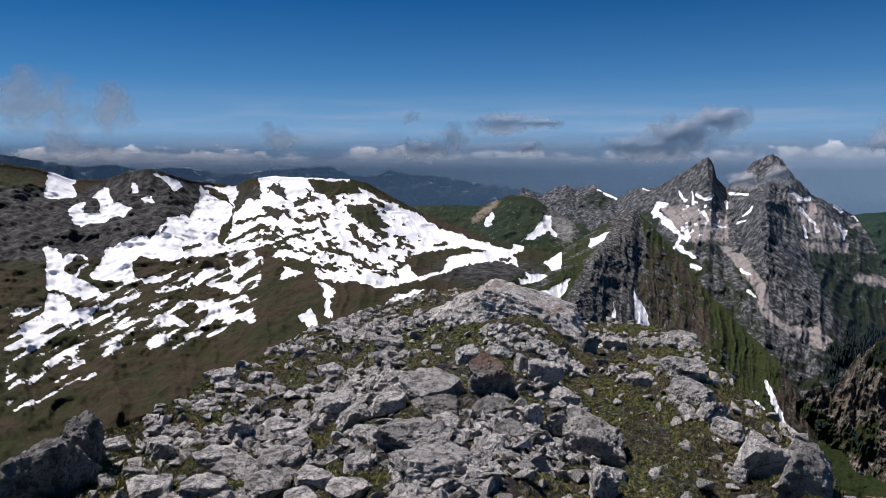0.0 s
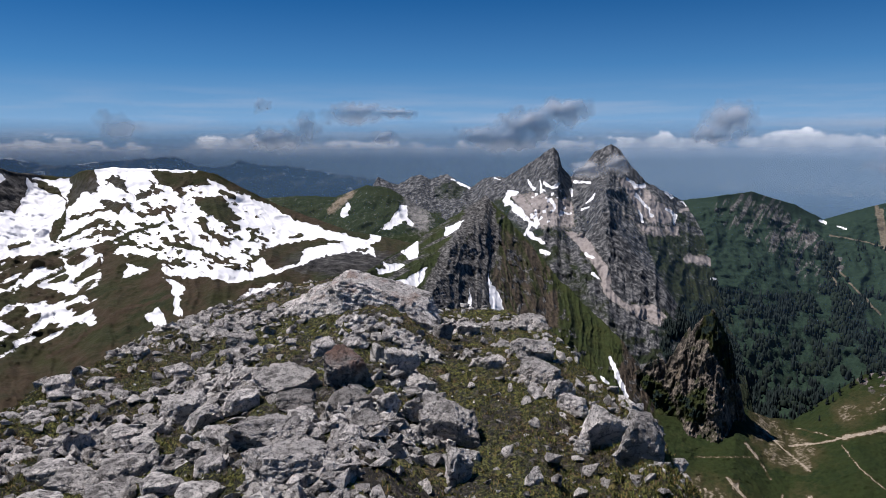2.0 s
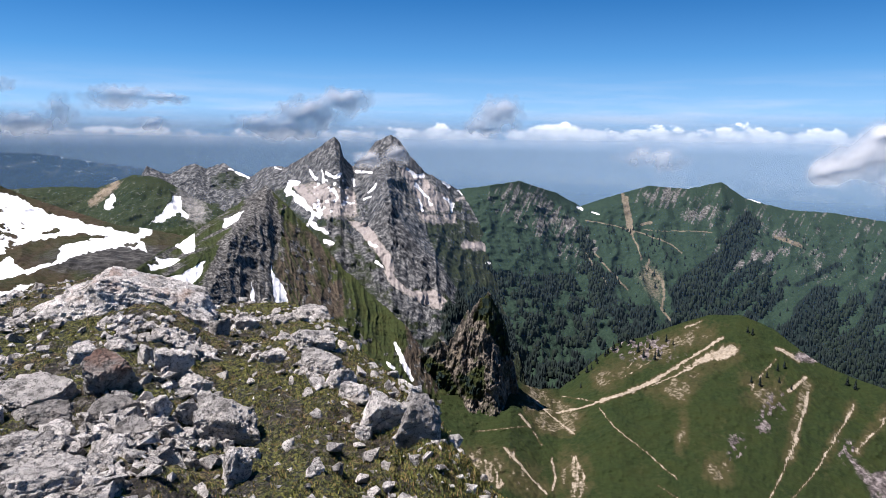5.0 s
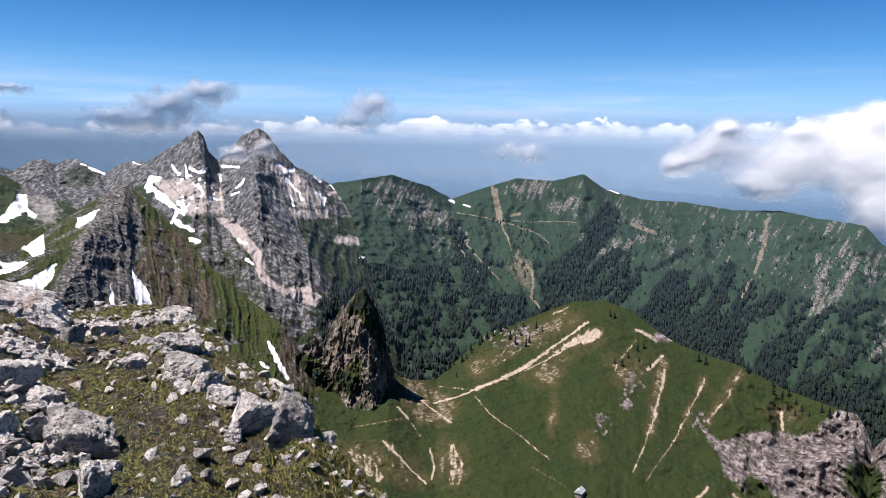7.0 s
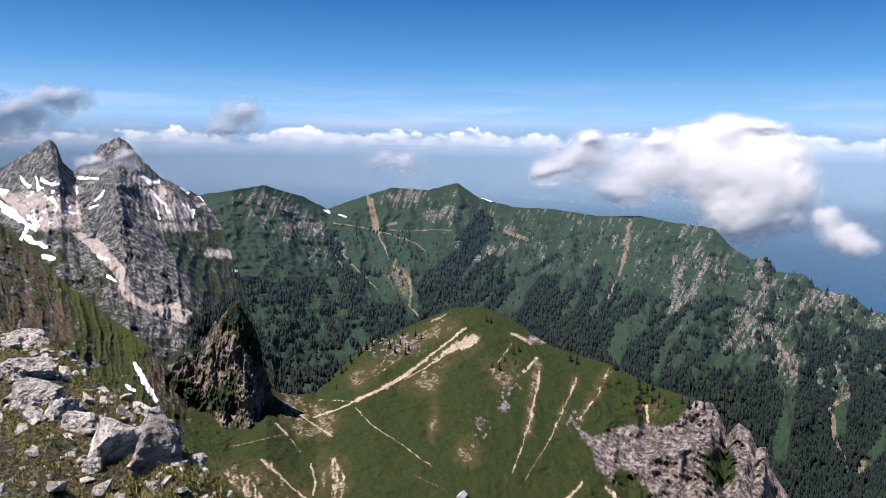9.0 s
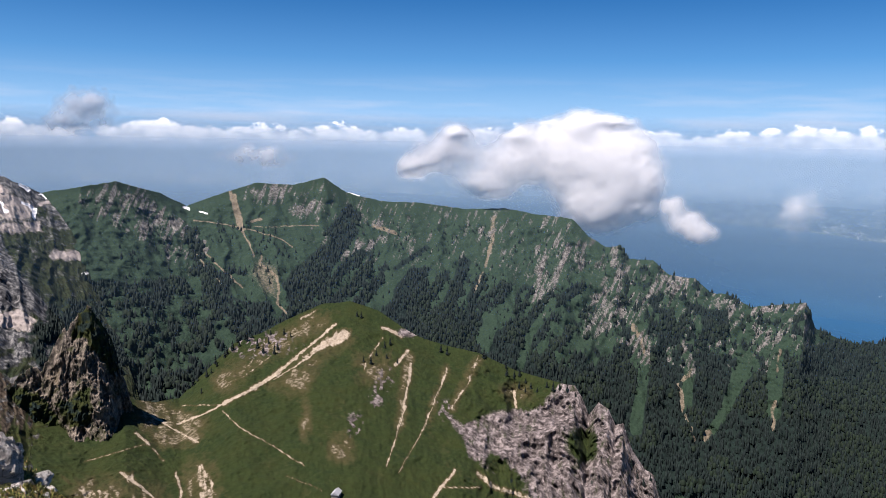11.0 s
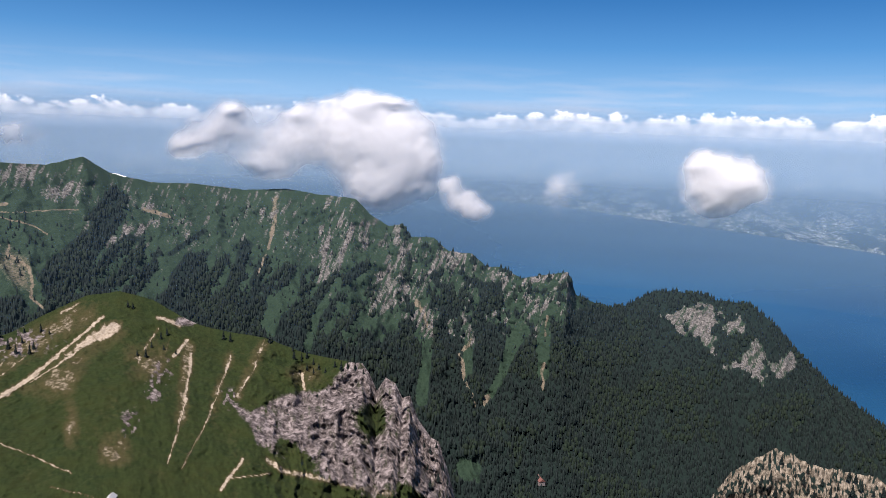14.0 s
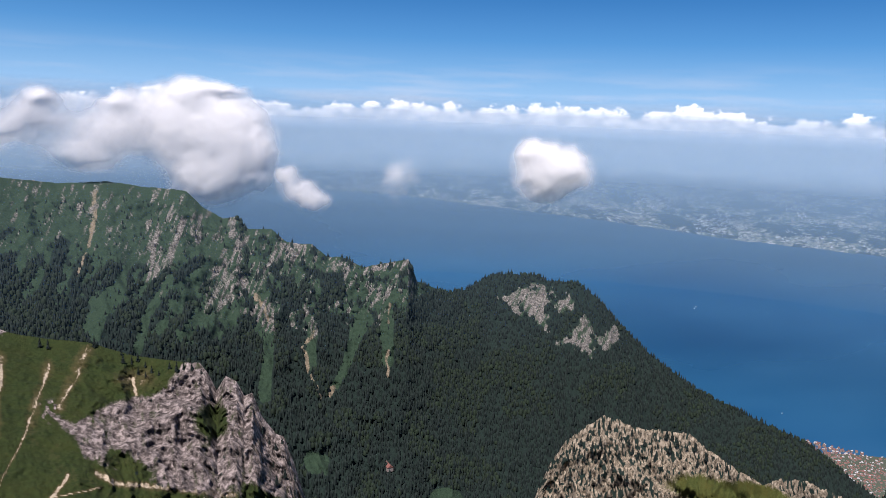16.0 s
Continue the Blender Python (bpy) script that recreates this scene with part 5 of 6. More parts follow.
def cloud(name, puffs, r, thick, seed, material, label, step_deg=0.17, rough=0.5):
    """A cloud that swells toward the valley: puffs are (az, el, half width, half height, weight)."""
    p = np.array(puffs, float)
    a0, a1 = (p[:, 0] - 2.2 * p[:, 2]).min(), (p[:, 0] + 2.2 * p[:, 2]).max()
    e0, e1 = (p[:, 1] - 2.2 * p[:, 3]).min(), (p[:, 1] + 2.2 * p[:, 3]).max()
    A, E = np.meshgrid(np.arange(a0, a1, step_deg), np.arange(e0, e1, step_deg))
    q = np.stack([A, E, 0 * A], -1).reshape(-1, 3)
    wa = A + 0.8 * p[:, 3].mean() * (fbm(q / p[:, 3].mean(), 4, seed) - 0.5).reshape(A.shape) * 2
    we = E + 0.8 * p[:, 3].mean() * (fbm(q / p[:, 3].mean(), 4, seed + 5) - 0.5).reshape(A.shape) * 2
    d = 0 * A
    for a, e, ha, he, k in p:
        d = np.maximum(d, k * np.clip(1.3 - 0.75 * np.hypot((wa - a) / ha, (we - e) / he), 0, 1)) + 0.15 * k * np.exp(-((wa - a) / ha) ** 2 - ((we - e) / he) ** 2)
    lump = (1 - np.abs(2 * fbm(q / p[:, 3].mean() * 0.8, 4, seed + 8, 0.45) - 1)).reshape(A.shape)
    d = np.clip(d + rough * (lump - 0.75) * np.clip(d * 4, 0, 1), 0, 1.2)
    rim = np.minimum.reduce([A - a0, a1 - A, E - e0, e1 - E]) / 0.4
    d *= np.clip(rim, 0, 1)
    bulk = 0 * A
    ba, be = 0.45 * wa + 0.55 * A, 0.45 * we + 0.55 * E
    for a, e, ha, he, k in p:
        bulk += k * np.exp(-1.1 * ((ba - a) / ha) ** 2 - 1.1 * ((be - e) / he) ** 2)
    if material is CLOUD:
        d = np.clip(1.9 * (1 - np.exp(-1.25 * bulk)) + 0.35 * (lump - 0.75) * np.clip(bulk * 3, 0, 1) - 0.12, 0, 2) * np.clip(rim, 0, 1)
    front = r - thick * bulk / (0.6 + bulk) * (0.95 + 0.08 * lump)
    verts = np.concatenate([place(A, E, front), place(A, E, r + 0.35 * thick * np.sqrt(d) + 2)[:, ::-1]], 1)
    dd = np.concatenate([d, d[:, ::-1]], 1)
    me = grid_mesh(name, verts, keep=dd > 0.02)
    at = me.attributes.new("puff", "FLOAT", "POINT")
    at.data.foreach_set("value", dd.reshape(-1).astype(np.float32))
    me.materials.append(material)
    return tagged(new(name, me), label, "cloud", "clouds over the lake")


cloud("cumulus_cloud", [(69.56, -2.58, 3.08, 2.64, 1), (70.61, -1.04, 2.64, 1.98, 1), (72.21, -3.16, 1.98, 2.11, 1), (69.86, -5.2, 2.11, 1.5, 0.9), (67.98, -0.68, 1.98, 2.11, 0.62), (68.59, 1.26, 1.23, 0.88, 0.9), (70.74, 1.66, 1.15, 0.4, 0.6), (65.37, -0.75, 2.29, 1.85, 0.62), (62.79, -2.02, 2.56, 1.59, 0.62), (61.08, -3.52, 2.03, 0.97, 0.5), (58.52, -0.59, 1.85, 1.67, 0.62), (56.42, -1.73, 1.67, 1.15, 0.56), (55.09, -2.27, 1.06, 0.79, 0.5), (59.16, 0.44, 0.88, 0.62, 0.5), (63.85, 0.15, 1.23, 0.66, 0.5)], 2560, 75, 5, CLOUD, "bright white cumulus cloud drifting over the lake")
cloud("cumulus_cloud", [(75.33, -4.58, 0.79, 0.79, 0.5), (76.26, -5.73, 1.32, 0.79, 0.6), (77.3, -6.55, 1.32, 0.70, 0.55)], 2500, 30, 7, CLOUD, "thin white cloud tuft beside the cumulus")
cloud("cumulus_cloud", [(95.16, -3.34, 1.85, 1.50, 1), (96.64, -3.33, 1.85, 1.23, 1), (94.41, -2.27, 1.06, 0.97, 0.9), (95.11, -4.68, 1.85, 1.06, 0.45)], 1100, 28, 15, CLOUD, "small white cumulus puff over the far shore")
cloud("cumulus_cloud", [(83.65, -4.66, 1.23, 1.50, 0.3)], 1100, 20, 25, WISP, "faint shred of cloud over the far shore")
cloud("cumulus_cloud", [(43.64, -1.45, 2.11, 0.70, 0.5), (44.7, -1.71, 1.32, 0.53, 0.5)], 2650, 25, 27, WISP, "pale flat cloud below the bank")
cloud("cloud_shred", [(14.1, 0.69, 1.8, 0.6, 0.75), (18, 1.45, 2.2, 1.0, 0.9), (20.6, 2.53, 1.5, 0.8, 0.8), (16.3, 0.37, 2.0, 0.6, 0.8)], 2750, 30, 35, WISP, "dark grey ragged shred of cloud")
cloud("cloud_shred", [(32.3, 1.8, 1.4, 0.9, 0.9), (31.3, 0.66, 1.2, 0.6, 0.8)], 2750, 30, 45, WISP, "dark grey ragged shred of cloud")
cloud("cloud_shred", [(4.9, 2.43, 2.0, 0.6, 0.7), (7.4, 2.39, 1.4, 0.4, 0.7), (6.5, 0.63, 0.9, 0.5, 0.8), (-1.4, 0.43, 1.8, 0.7, 0.8), (0.9, 1.27, 0.9, 0.9, 0.6), (-2.4, 2.99, 0.6, 0.5, 0.5)], 2750, 30, 55, WISP, "dark grey ragged shred of cloud")
cloud("cloud_shred", [(-28.7, 3.79, 2.6, 1.6, 0.6), (-23.8, 3.54, 1.2, 1.4, 0.65), (-27.1, 0.98, 1.0, 0.9, 0.7), (-12.2, 1.43, 1.2, 1.1, 0.6), (-25.4, 0.4, 1.5, 0.6, 0.7)], 2750, 30, 65, WISP, "pale ragged shred of cloud over the ridge")
cloud("cloud_shred", [(22.4, -1.76, 1.0, 0.5, 0.6), (24.5, -1.39, 1.0, 0.6, 0.55)], 1600, 40, 75, WISP, "thin veil of cloud on the rocky peak")

# ---- trees ----
def mesh_from(name, verts, faces, material):
    me = bpy.data.meshes.new(name)
    me.from_pydata([tuple(v) for v in verts], [], faces)
    me.materials.append(material)
    me.update()
    return me


def leaf_mat(name, dark, light):
    m, n, l, p = mat(name)
    co = n.new("ShaderNodeTexCoord").outputs["Object"]
    f = n_noise(n, l, co, 0.35, 5)
    geo = n.new("ShaderNodeNewGeometry")
    k = n_math(n, l, "MULTIPLY_ADD", geo.outputs["Random Per Island"], 0.6)
    l.new(n_math(n, l, "MULTIPLY", f, 0.5), k.node.inputs[2])
    l.new(n_ramp(n, l, k, [(0.1, dark), (0.9, light)]), p.inputs["Base Color"])
    p.inputs["Roughness"].default_value = 0.8
    p.inputs["Specular IOR Level"].default_value = 0.2
    return m


# far below real leaf tones: canopy shade and some blue haze are in the colour
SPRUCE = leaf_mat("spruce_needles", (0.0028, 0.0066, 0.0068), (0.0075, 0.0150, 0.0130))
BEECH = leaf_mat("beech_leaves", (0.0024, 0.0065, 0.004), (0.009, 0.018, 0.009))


def forest(name, lands, count, tall, wide, material, seed, label, lo=0.55, keep=None):
    """Many small trees on the wooded parts of the lands, as one mass."""
    rng = np.random.default_rng(seed)
    pts, wts = [], []
    for land in lands:
        p = land.P
        a = np.linalg.norm(np.cross(p[1:, :-1] - p[:-1, :-1], p[:-1, 1:] - p[:-1, :-1]), axis=2)
        w = a * np.clip((land.woods[:-1, :-1] - lo) * 6, 0, 1) * (land.S[:-1, :-1] > -0.02) * (land.el[:-1, :-1] > -31)
        w = w / (np.linalg.norm(p[:-1, :-1], axis=2) ** 1.5)
        if keep is not None:
            w = w * keep(land)[:-1, :-1]
        u, v = rng.random(a.shape), rng.random(a.shape)
        q = p[:-1, :-1] + (p[1:, :-1] - p[:-1, :-1]) * u[..., None] + (p[:-1, 1:] - p[:-1, :-1]) * v[..., None]
        pts.append(q.reshape(-1, 3))
        wts.append(w.reshape(-1))
    pts, wts = np.concatenate(pts), np.concatenate(wts)
    pick = rng.choice(len(pts), size=min(count, int((wts > 0).sum())), replace=False, p=wts / wts.sum())
    base = pts[pick]
    n = len(base)
    h = tall * (0.5 + 0.7 * rng.random(n))
    w = wide * h / tall * (0.75 + 0.5 * rng.random(n))
    k = 4
    ang = rng.random(n)[:, None] * 6.28 + np.arange(k) * 2 * np.pi / k
    jit = 0.75 + 0.5 * rng.random((n, k))
    ring = lambda rr, zz: np.stack([base[:, None, 0] + rr * w[:, None] * jit * np.cos(ang), base[:, None, 1] + rr * w[:, None] * jit * np.sin(ang), base[:, None, 2] + zz * h[:, None] * (0.9 + 0.2 * jit) - 1.0], -1)
    tip = np.stack([base[:, 0], base[:, 1], base[:, 2] + h], -1)[:, None]
    if material is SPRUCE:
        v = np.concatenate([ring(1.0, 0.06), ring(0.6, 0.48), tip], 1)
    else:
        v = np.concatenate([ring(1.1, 0.2), ring(0.9, 0.75), tip], 1)
    m = v.shape[1]
    f = []
    for j in range(1):
        for i in range(k):
            f.append((j * k + i, j * k + (i + 1) % k, (j + 1) * k + (i + 1) % k, (j + 1) * k + i))
    quads = np.array(f)[None] + (np.arange(n) * m)[:, None, None]
    tris = np.array([(k + i, k + (i + 1) % k, 2 * k) for i in range(k)])[None] + (np.arange(n) * m)[:, None, None]
    me = bpy.data.meshes.new(name)
    me.vertices.add(n * m)
    me.vertices.foreach_set("co", v.reshape(-1))
    loops = np.concatenate([quads.reshape(-1), tris.reshape(-1)])
    nq, nt = quads.shape[0] * quads.shape[1], tris.shape[0] * tris.shape[1]
    me.loops.add(len(loops))
    me.loops.foreach_set("vertex_index", loops)
    me.polygons.add(nq + nt)
    me.polygons.foreach_set("loop_start", np.concatenate([np.arange(nq) * 4, nq * 4 + np.arange(nt) * 3]))
    me.polygons.foreach_set("loop_total", np.concatenate([np.full(nq, 4), np.full(nt, 3)]))
    me.update(calc_edges=True)
    me.materials.append(material)
    tagged(new(name, me), label, "forest", kind="stuff")


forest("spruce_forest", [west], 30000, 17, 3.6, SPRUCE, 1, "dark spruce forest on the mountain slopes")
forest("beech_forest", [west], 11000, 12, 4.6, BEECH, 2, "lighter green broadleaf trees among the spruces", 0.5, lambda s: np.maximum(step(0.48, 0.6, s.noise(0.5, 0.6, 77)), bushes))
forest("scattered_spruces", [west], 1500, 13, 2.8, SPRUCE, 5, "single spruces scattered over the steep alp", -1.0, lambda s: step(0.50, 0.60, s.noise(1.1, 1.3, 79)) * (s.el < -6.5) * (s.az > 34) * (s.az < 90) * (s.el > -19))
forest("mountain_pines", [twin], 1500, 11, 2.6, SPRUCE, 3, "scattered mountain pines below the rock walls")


def on_land(land, az, el):
    """The point of a slope at az, el."""
    k = np.argmin(np.where(land.S >= 0, (land.az - az) ** 2 + (land.el - el) ** 2, 1e9))
    return land.P.reshape(-1, 3)[k]


BARK, _, _, bsdf = mat("bark")
bsdf.inputs["Base Color"].default_value, bsdf.inputs["Roughness"].default_value = (0.06, 0.045, 0.03, 1), 0.9


def part(name, bm, material, parent, label=""):
    me = bpy.data.meshes.new(name)
    bm.to_mesh(me)
    bm.free()
    me.materials.append(material)
    ob = new(name, me)
    ob.parent = parent
    return tagged(ob, label)


def conifer(seed, h, w):
    """A spruce: a trunk and drooping whorls of boughs."""
    rng = random.Random(seed)
    root = new("spruce_tree")
    bm = bmesh.new()
    bmesh.ops.create_cone(bm, cap_ends=True, segments=6, radius1=0.03 * h, radius2=0.006 * h, depth=h, matrix=Matrix.Translation((0, 0, h / 2 - 0.5)))
    part("trunk", bm, BARK, root)
    bm = bmesh.new()
    tiers = 11
    for i in range(tiers):
        f = i / tiers
        z, rad = h * (0.08 + 0.9 * f), w * (1 - f) ** 0.85
        boughs = 9 if i < 7 else 6
        for b in range(boughs):
            a = b * 2 * math.pi / boughs + rng.random()
            k = rad * (0.7 + 0.5 * rng.random())
            d, s = Vector((math.cos(a), math.sin(a), 0)), Vector((-math.sin(a), math.cos(a), 0))
            up = h / tiers
            v = [bm.verts.new(q) for q in (Vector((0, 0, z + up * 0.9)), d * k * 0.6 + s * k * 0.32 + Vector((0, 0, z + 0.1 * up)), d * k + Vector((0, 0, z - 0.45 * up)), d * k * 0.6 - s * k * 0.32 + Vector((0, 0, z + 0.1 * up)), Vector((0, 0, z - 0.2 * up)))]
            for t in ((0, 1, 2), (0, 2, 3), (4, 2, 1), (4, 3, 2)):
                bm.faces.new([v[j] for j in t])
    part("crown", bm, SPRUCE, root)
    return root


def plant(master, land, spots, label, lo, hi, group, seed):
    rng = random.Random(seed)
    first = True
    for az, el in spots:
        p = on_land(land, az, el)
        k = lo + (hi - lo) * rng.random()
        m = Matrix.LocRotScale(p, Euler((0, 0, rng.random() * 6.28)), None)
        ob = copy_thing(master, m)
        ob.scale = (k * (0.85 + 0.3 * rng.random()), k * (0.85 + 0.3 * rng.random()), k)
        tagged(ob, label, "tree", group)


HILL_TREES = [(39.1, -18.02), (39.3, -18.95), (39.7, -17.78), (40.1, -17.49), (40.5, -17.07), (41.1, -16.44), (42, -15.16), (42.6, -15.17), (42.8, -15.3), (43.6, -15.95), (44, -16.26), (44.4, -15.61), (44.6, -14.96), (44.8, -16.39), (45.1, -16.13), (45.6, -14.96), (46.1, -15.17), (51.3, -13.77), (51.6, -13.85), (51.8, -17.22), (52.4, -17.41), (52.8, -16.75), (53.5, -16.21), (53.7, -16.93), (53.9, -15.93), (54.5, -17.32), (58, -16.48), (58.5, -16.66), (61.5, -16.86), (64, -18.09), (64.4, -19.07), (64.9, -19.23), (65.3, -18.98), (63.3, -17.54), (67.6, -18.91), (68.2, -19.03), (68.9, -19.34), (40.4, -16.86), (41.3, -16.23), (41.7, -15.94), (42.2, -15.68), (43.1, -15.09), (38.4, -18.5), (38.7, -18.3)]
TOWER_TREES = [(98.9, -24.64), (99.4, -25.07), (99.8, -25.14), (100.4, -24.47), (100.8, -25.23), (101, -23.99), (101.4, -24.83), (101.8, -24.3), (102.1, -25.46), (102.5, -24.8), (102.6, -23.38), (103.2, -23.71), (103.5, -24.27), (100, -23.71), (100.4, -23.25), (99.5, -24.16), (98.5, -25.29), (98.1, -26.34), (98, -27.16), (98.4, -26.71), (98.8, -26.66), (99.7, -26.16), (100.4, -26.28), (101.1, -26.39), (104.4, -23.54), (105, -23.84), (105.4, -23.38), (106, -22.69), (106.4, -22.82), (106.9, -23.15), (107.6, -23.43), (108.2, -23.33), (106.3, -23.64), (105.3, -24.39), (104, -24.59), (109.1, -23.76), (109.9, -24.19), (105, -25.44), (103.3, -26.09), (97.8, -27.58), (103.4, -22.86), (101.6, -22.7), (100.8, -22.79), (110.6, -24.26), (108.5, -24.26), (107.2, -24.09)]
CLIFF_TREES = [(74.5, -25.15), (75, -25.76), (75.6, -26.36), (75.3, -27.17), (76, -27.36), (76.7, -27.94), (74, -24.75), (73.5, -23.93), (75, -24.74), (75.7, -25.14), (64, -18.32), (64.4, -18.13), (64.9, -18.56), (65.3, -19), (66.6, -18.83), (76.9, -27.14), (74.3, -26.37), (76, -28.35), (74.6, -27.57), (65.8, -19.22), (67.1, -19.05), (63.4, -18.09)]
PIN_TREES = [(31.94, -12.5), (32.49, -13.15), (32.17, -13.59), (32.76, -14.25), (33.08, -14.9), (33.41, -15.55), (32.63, -15.12), (33.69, -16.2), (32.96, -16.2), (33.88, -17.07), (33.56, -16.85), (27.45, -16.44), (27.99, -16.2), (27, -16.99)]
spruce = conifer(4, 10.0, 2.2)
plant(spruce, hill, HILL_TREES, "small dark spruce on the grassy hill", 0.55, 1.15, "spruces on the hill", 8)
plant(spruce, hill, CLIFF_TREES, "dark spruce clinging to the pale cliff", 0.6, 1.2, "spruces on the cliff", 9)
plant(spruce, tower, TOWER_TREES, "dwarf pine growing on pale limestone", 0.4, 0.75, "dwarf pines on the limestone", 10)
plant(spruce, pin, PIN_TREES, "dark spruce on the ledges of a rock pinnacle", 0.4, 0.75, "spruces on the pinnacle", 11)
for o in (*spruce.children, spruce):
    bpy.data.objects.remove(o)

# ---- stones of the summit ----
def limestone(name, light, fine, red=0.0, tip=0.0):
    m, n, l, p = mat(name)
    co = n.new("ShaderNodeTexCoord").outputs["Object"]
    rnd = n.new("ShaderNodeObjectInfo").outputs["Random"]
    f1, f2, f3 = n_noise(n, l, co, 3.0 * fine, 8, 0.65), n_noise(n, l, co, 14 * fine, 8, 0.7), n_noise(n, l, co, 1.4 * fine, 5, 0.6)
    grey = lambda v: (v * light, 0.945 * v * light, 0.885 * v * light)
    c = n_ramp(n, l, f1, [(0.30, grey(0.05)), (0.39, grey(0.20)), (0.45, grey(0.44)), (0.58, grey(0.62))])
    if red:
        sep = n.new("ShaderNodeSeparateXYZ")
        l.new(co, sep.inputs[0])
        k = n_math(n, l, "ADD", n_math(n, l, "MULTIPLY", f3, 1.0), n_math(n, l, "MULTIPLY", sep.outputs["Z"], tip))
        c = n_mix(n, l, n_math(n, l, "MULTIPLY", n_ramp(n, l, k, [(0.62, (0, 0, 0)), (0.74, (1, 1, 1))]), red), c, (0.26, 0.12, 0.075))
    f4 = n_noise(n, l, co, 40 * fine, 5, 0.7)
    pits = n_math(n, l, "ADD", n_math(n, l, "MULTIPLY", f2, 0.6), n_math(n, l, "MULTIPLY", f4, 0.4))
    # pits painted almost black, so their shade is in the colour
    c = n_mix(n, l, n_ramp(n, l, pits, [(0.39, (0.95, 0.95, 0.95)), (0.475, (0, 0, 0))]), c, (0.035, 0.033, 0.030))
    v = n.new("ShaderNodeTexVoronoi")
    v.feature = "DISTANCE_TO_EDGE"
    v.inputs["Scale"].default_value = 3.2 * fine
    wob = n.new("ShaderNodeVectorMath")
    wob.operation = "ADD"
    l.new(co, wob.inputs[0])
    l.new(f1, wob.inputs[1])
    l.new(wob.outputs[0], v.inputs["Vector"])
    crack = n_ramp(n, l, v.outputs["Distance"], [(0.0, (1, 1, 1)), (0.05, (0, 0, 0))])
    # cracks get the same painted shade along their lines
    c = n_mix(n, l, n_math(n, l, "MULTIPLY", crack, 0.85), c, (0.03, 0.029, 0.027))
    isle = n.new("ShaderNodeNewGeometry").outputs["Random Per Island"]
    c = n_mix(n, l, n_math(n, l, "MULTIPLY", n_math(n, l, "SUBTRACT", 1.0, isle), 0.4), c, (0.075, 0.07, 0.06))
    warm = n_math(n, l, "MULTIPLY", n_ramp(n, l, f3, [(0.55, (0, 0, 0)), (0.75, (1, 1, 1))]), n_math(n, l, "MULTIPLY", rnd, 0.7))
    c = n_mix(n, l, warm, c, (0.30, 0.22, 0.15))
    l.new(c, p.inputs["Base Color"])
    p.inputs["Roughness"].default_value = 0.9
    p.inputs["Specular IOR Level"].default_value = 0.2
    l.new(n_bump(n, l, n_math(n, l, "SUBTRACT", n_math(n, l, "ADD", f1, n_math(n, l, "MULTIPLY", pits, 1.3)), n_math(n, l, "MULTIPLY", crack, 0.25)), 1.0, 0.12 / fine), p.inputs["Normal"])
    return m


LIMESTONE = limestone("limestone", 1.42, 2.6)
# the same stone at about half the tone, for boulders labelled dark
DARKER_STONE = limestone("darker_limestone", 0.75, 2.6)
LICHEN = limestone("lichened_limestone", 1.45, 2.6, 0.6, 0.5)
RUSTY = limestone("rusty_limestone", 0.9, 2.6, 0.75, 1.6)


def stone_points(unit, seed, cuts=11, rough=0.05, size=(1, 1, 1)):
    """A broken block: a ball cut by flat joints, chipped at its corners, with fine bedding."""
    rng = np.random.default_rng(seed)
    r = np.full(len(unit), 1.35)
    for c in range(cuts + 8):
        n = rng.normal(size=3)
        if c < 6:  # bedding and joints: mostly three ways of breaking
            n = np.eye(3)[c % 3] * (1 if c % 2 else -1) + 0.24 * n
            off = rng.uniform(0.62, 0.86)
        else:
            off = rng.uniform(0.72, 1.02)
        n /= np.linalg.norm(n)
        d = unit @ n
        r = np.minimum(r, np.where(d > 0.05, off / np.maximum(d, 0.05), 9))
    p = unit * r[:, None]
    q = p * np.array(size) / np.max(size) * 1.3
    bed = rng.normal(size=3) * 0.5 + [0, 0, 1]
    layer = np.abs(((q @ bed) * rng.uniform(1.6, 2.8) + 1.5 * fbm(q * 2 + seed, 3, seed % 50)) % 1 - 0.5)
    k = 1 - 0.35 * rough * np.clip(1 - layer / 0.12, 0, 1)
    k += rough * 1.5 * (ridged(q * 2.1 + seed, 5, seed % 50, 0.6) - 0.6) + rough * 1.5 * (fbm(q * 6 + seed, 4, seed % 50, 0.75) - 0.5)
    return p * k[:, None]


def ball(level):
    bm = bmesh.new()
    bmesh.ops.create_icosphere(bm, subdivisions=level, radius=1)
    v = np.array([q.co for q in bm.verts])
    f = [tuple(q.index for q in p.verts) for p in bm.faces]
    bm.free()
    return v / np.linalg.norm(v, axis=1)[:, None], f


B4, B5 = ball(4), ball(5)


def stone_mesh(seed, size, shape=B4, cuts=11, rough=0.10, material=None):
    v = stone_points(shape[0], seed, cuts, rough, size) * np.array(size)
    return mesh_from("stone", v, shape[1], material or LIMESTONE)


def set_stone(az, r, size, turn, tilt, label, seed, sink=0.2):
    """A boulder set into the ground r metres off at compass turn az."""
    x, y = r * math.sin(radians(az)), r * math.cos(radians(az))
    z = float(summit_z(np.array([x]), np.array([y]))[0])
    skin = RUSTY if "rust" in label else DARKER_STONE if label.startswith("dark") else LIMESTONE
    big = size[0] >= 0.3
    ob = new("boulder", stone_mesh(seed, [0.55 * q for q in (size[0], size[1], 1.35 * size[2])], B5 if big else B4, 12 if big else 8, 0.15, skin))
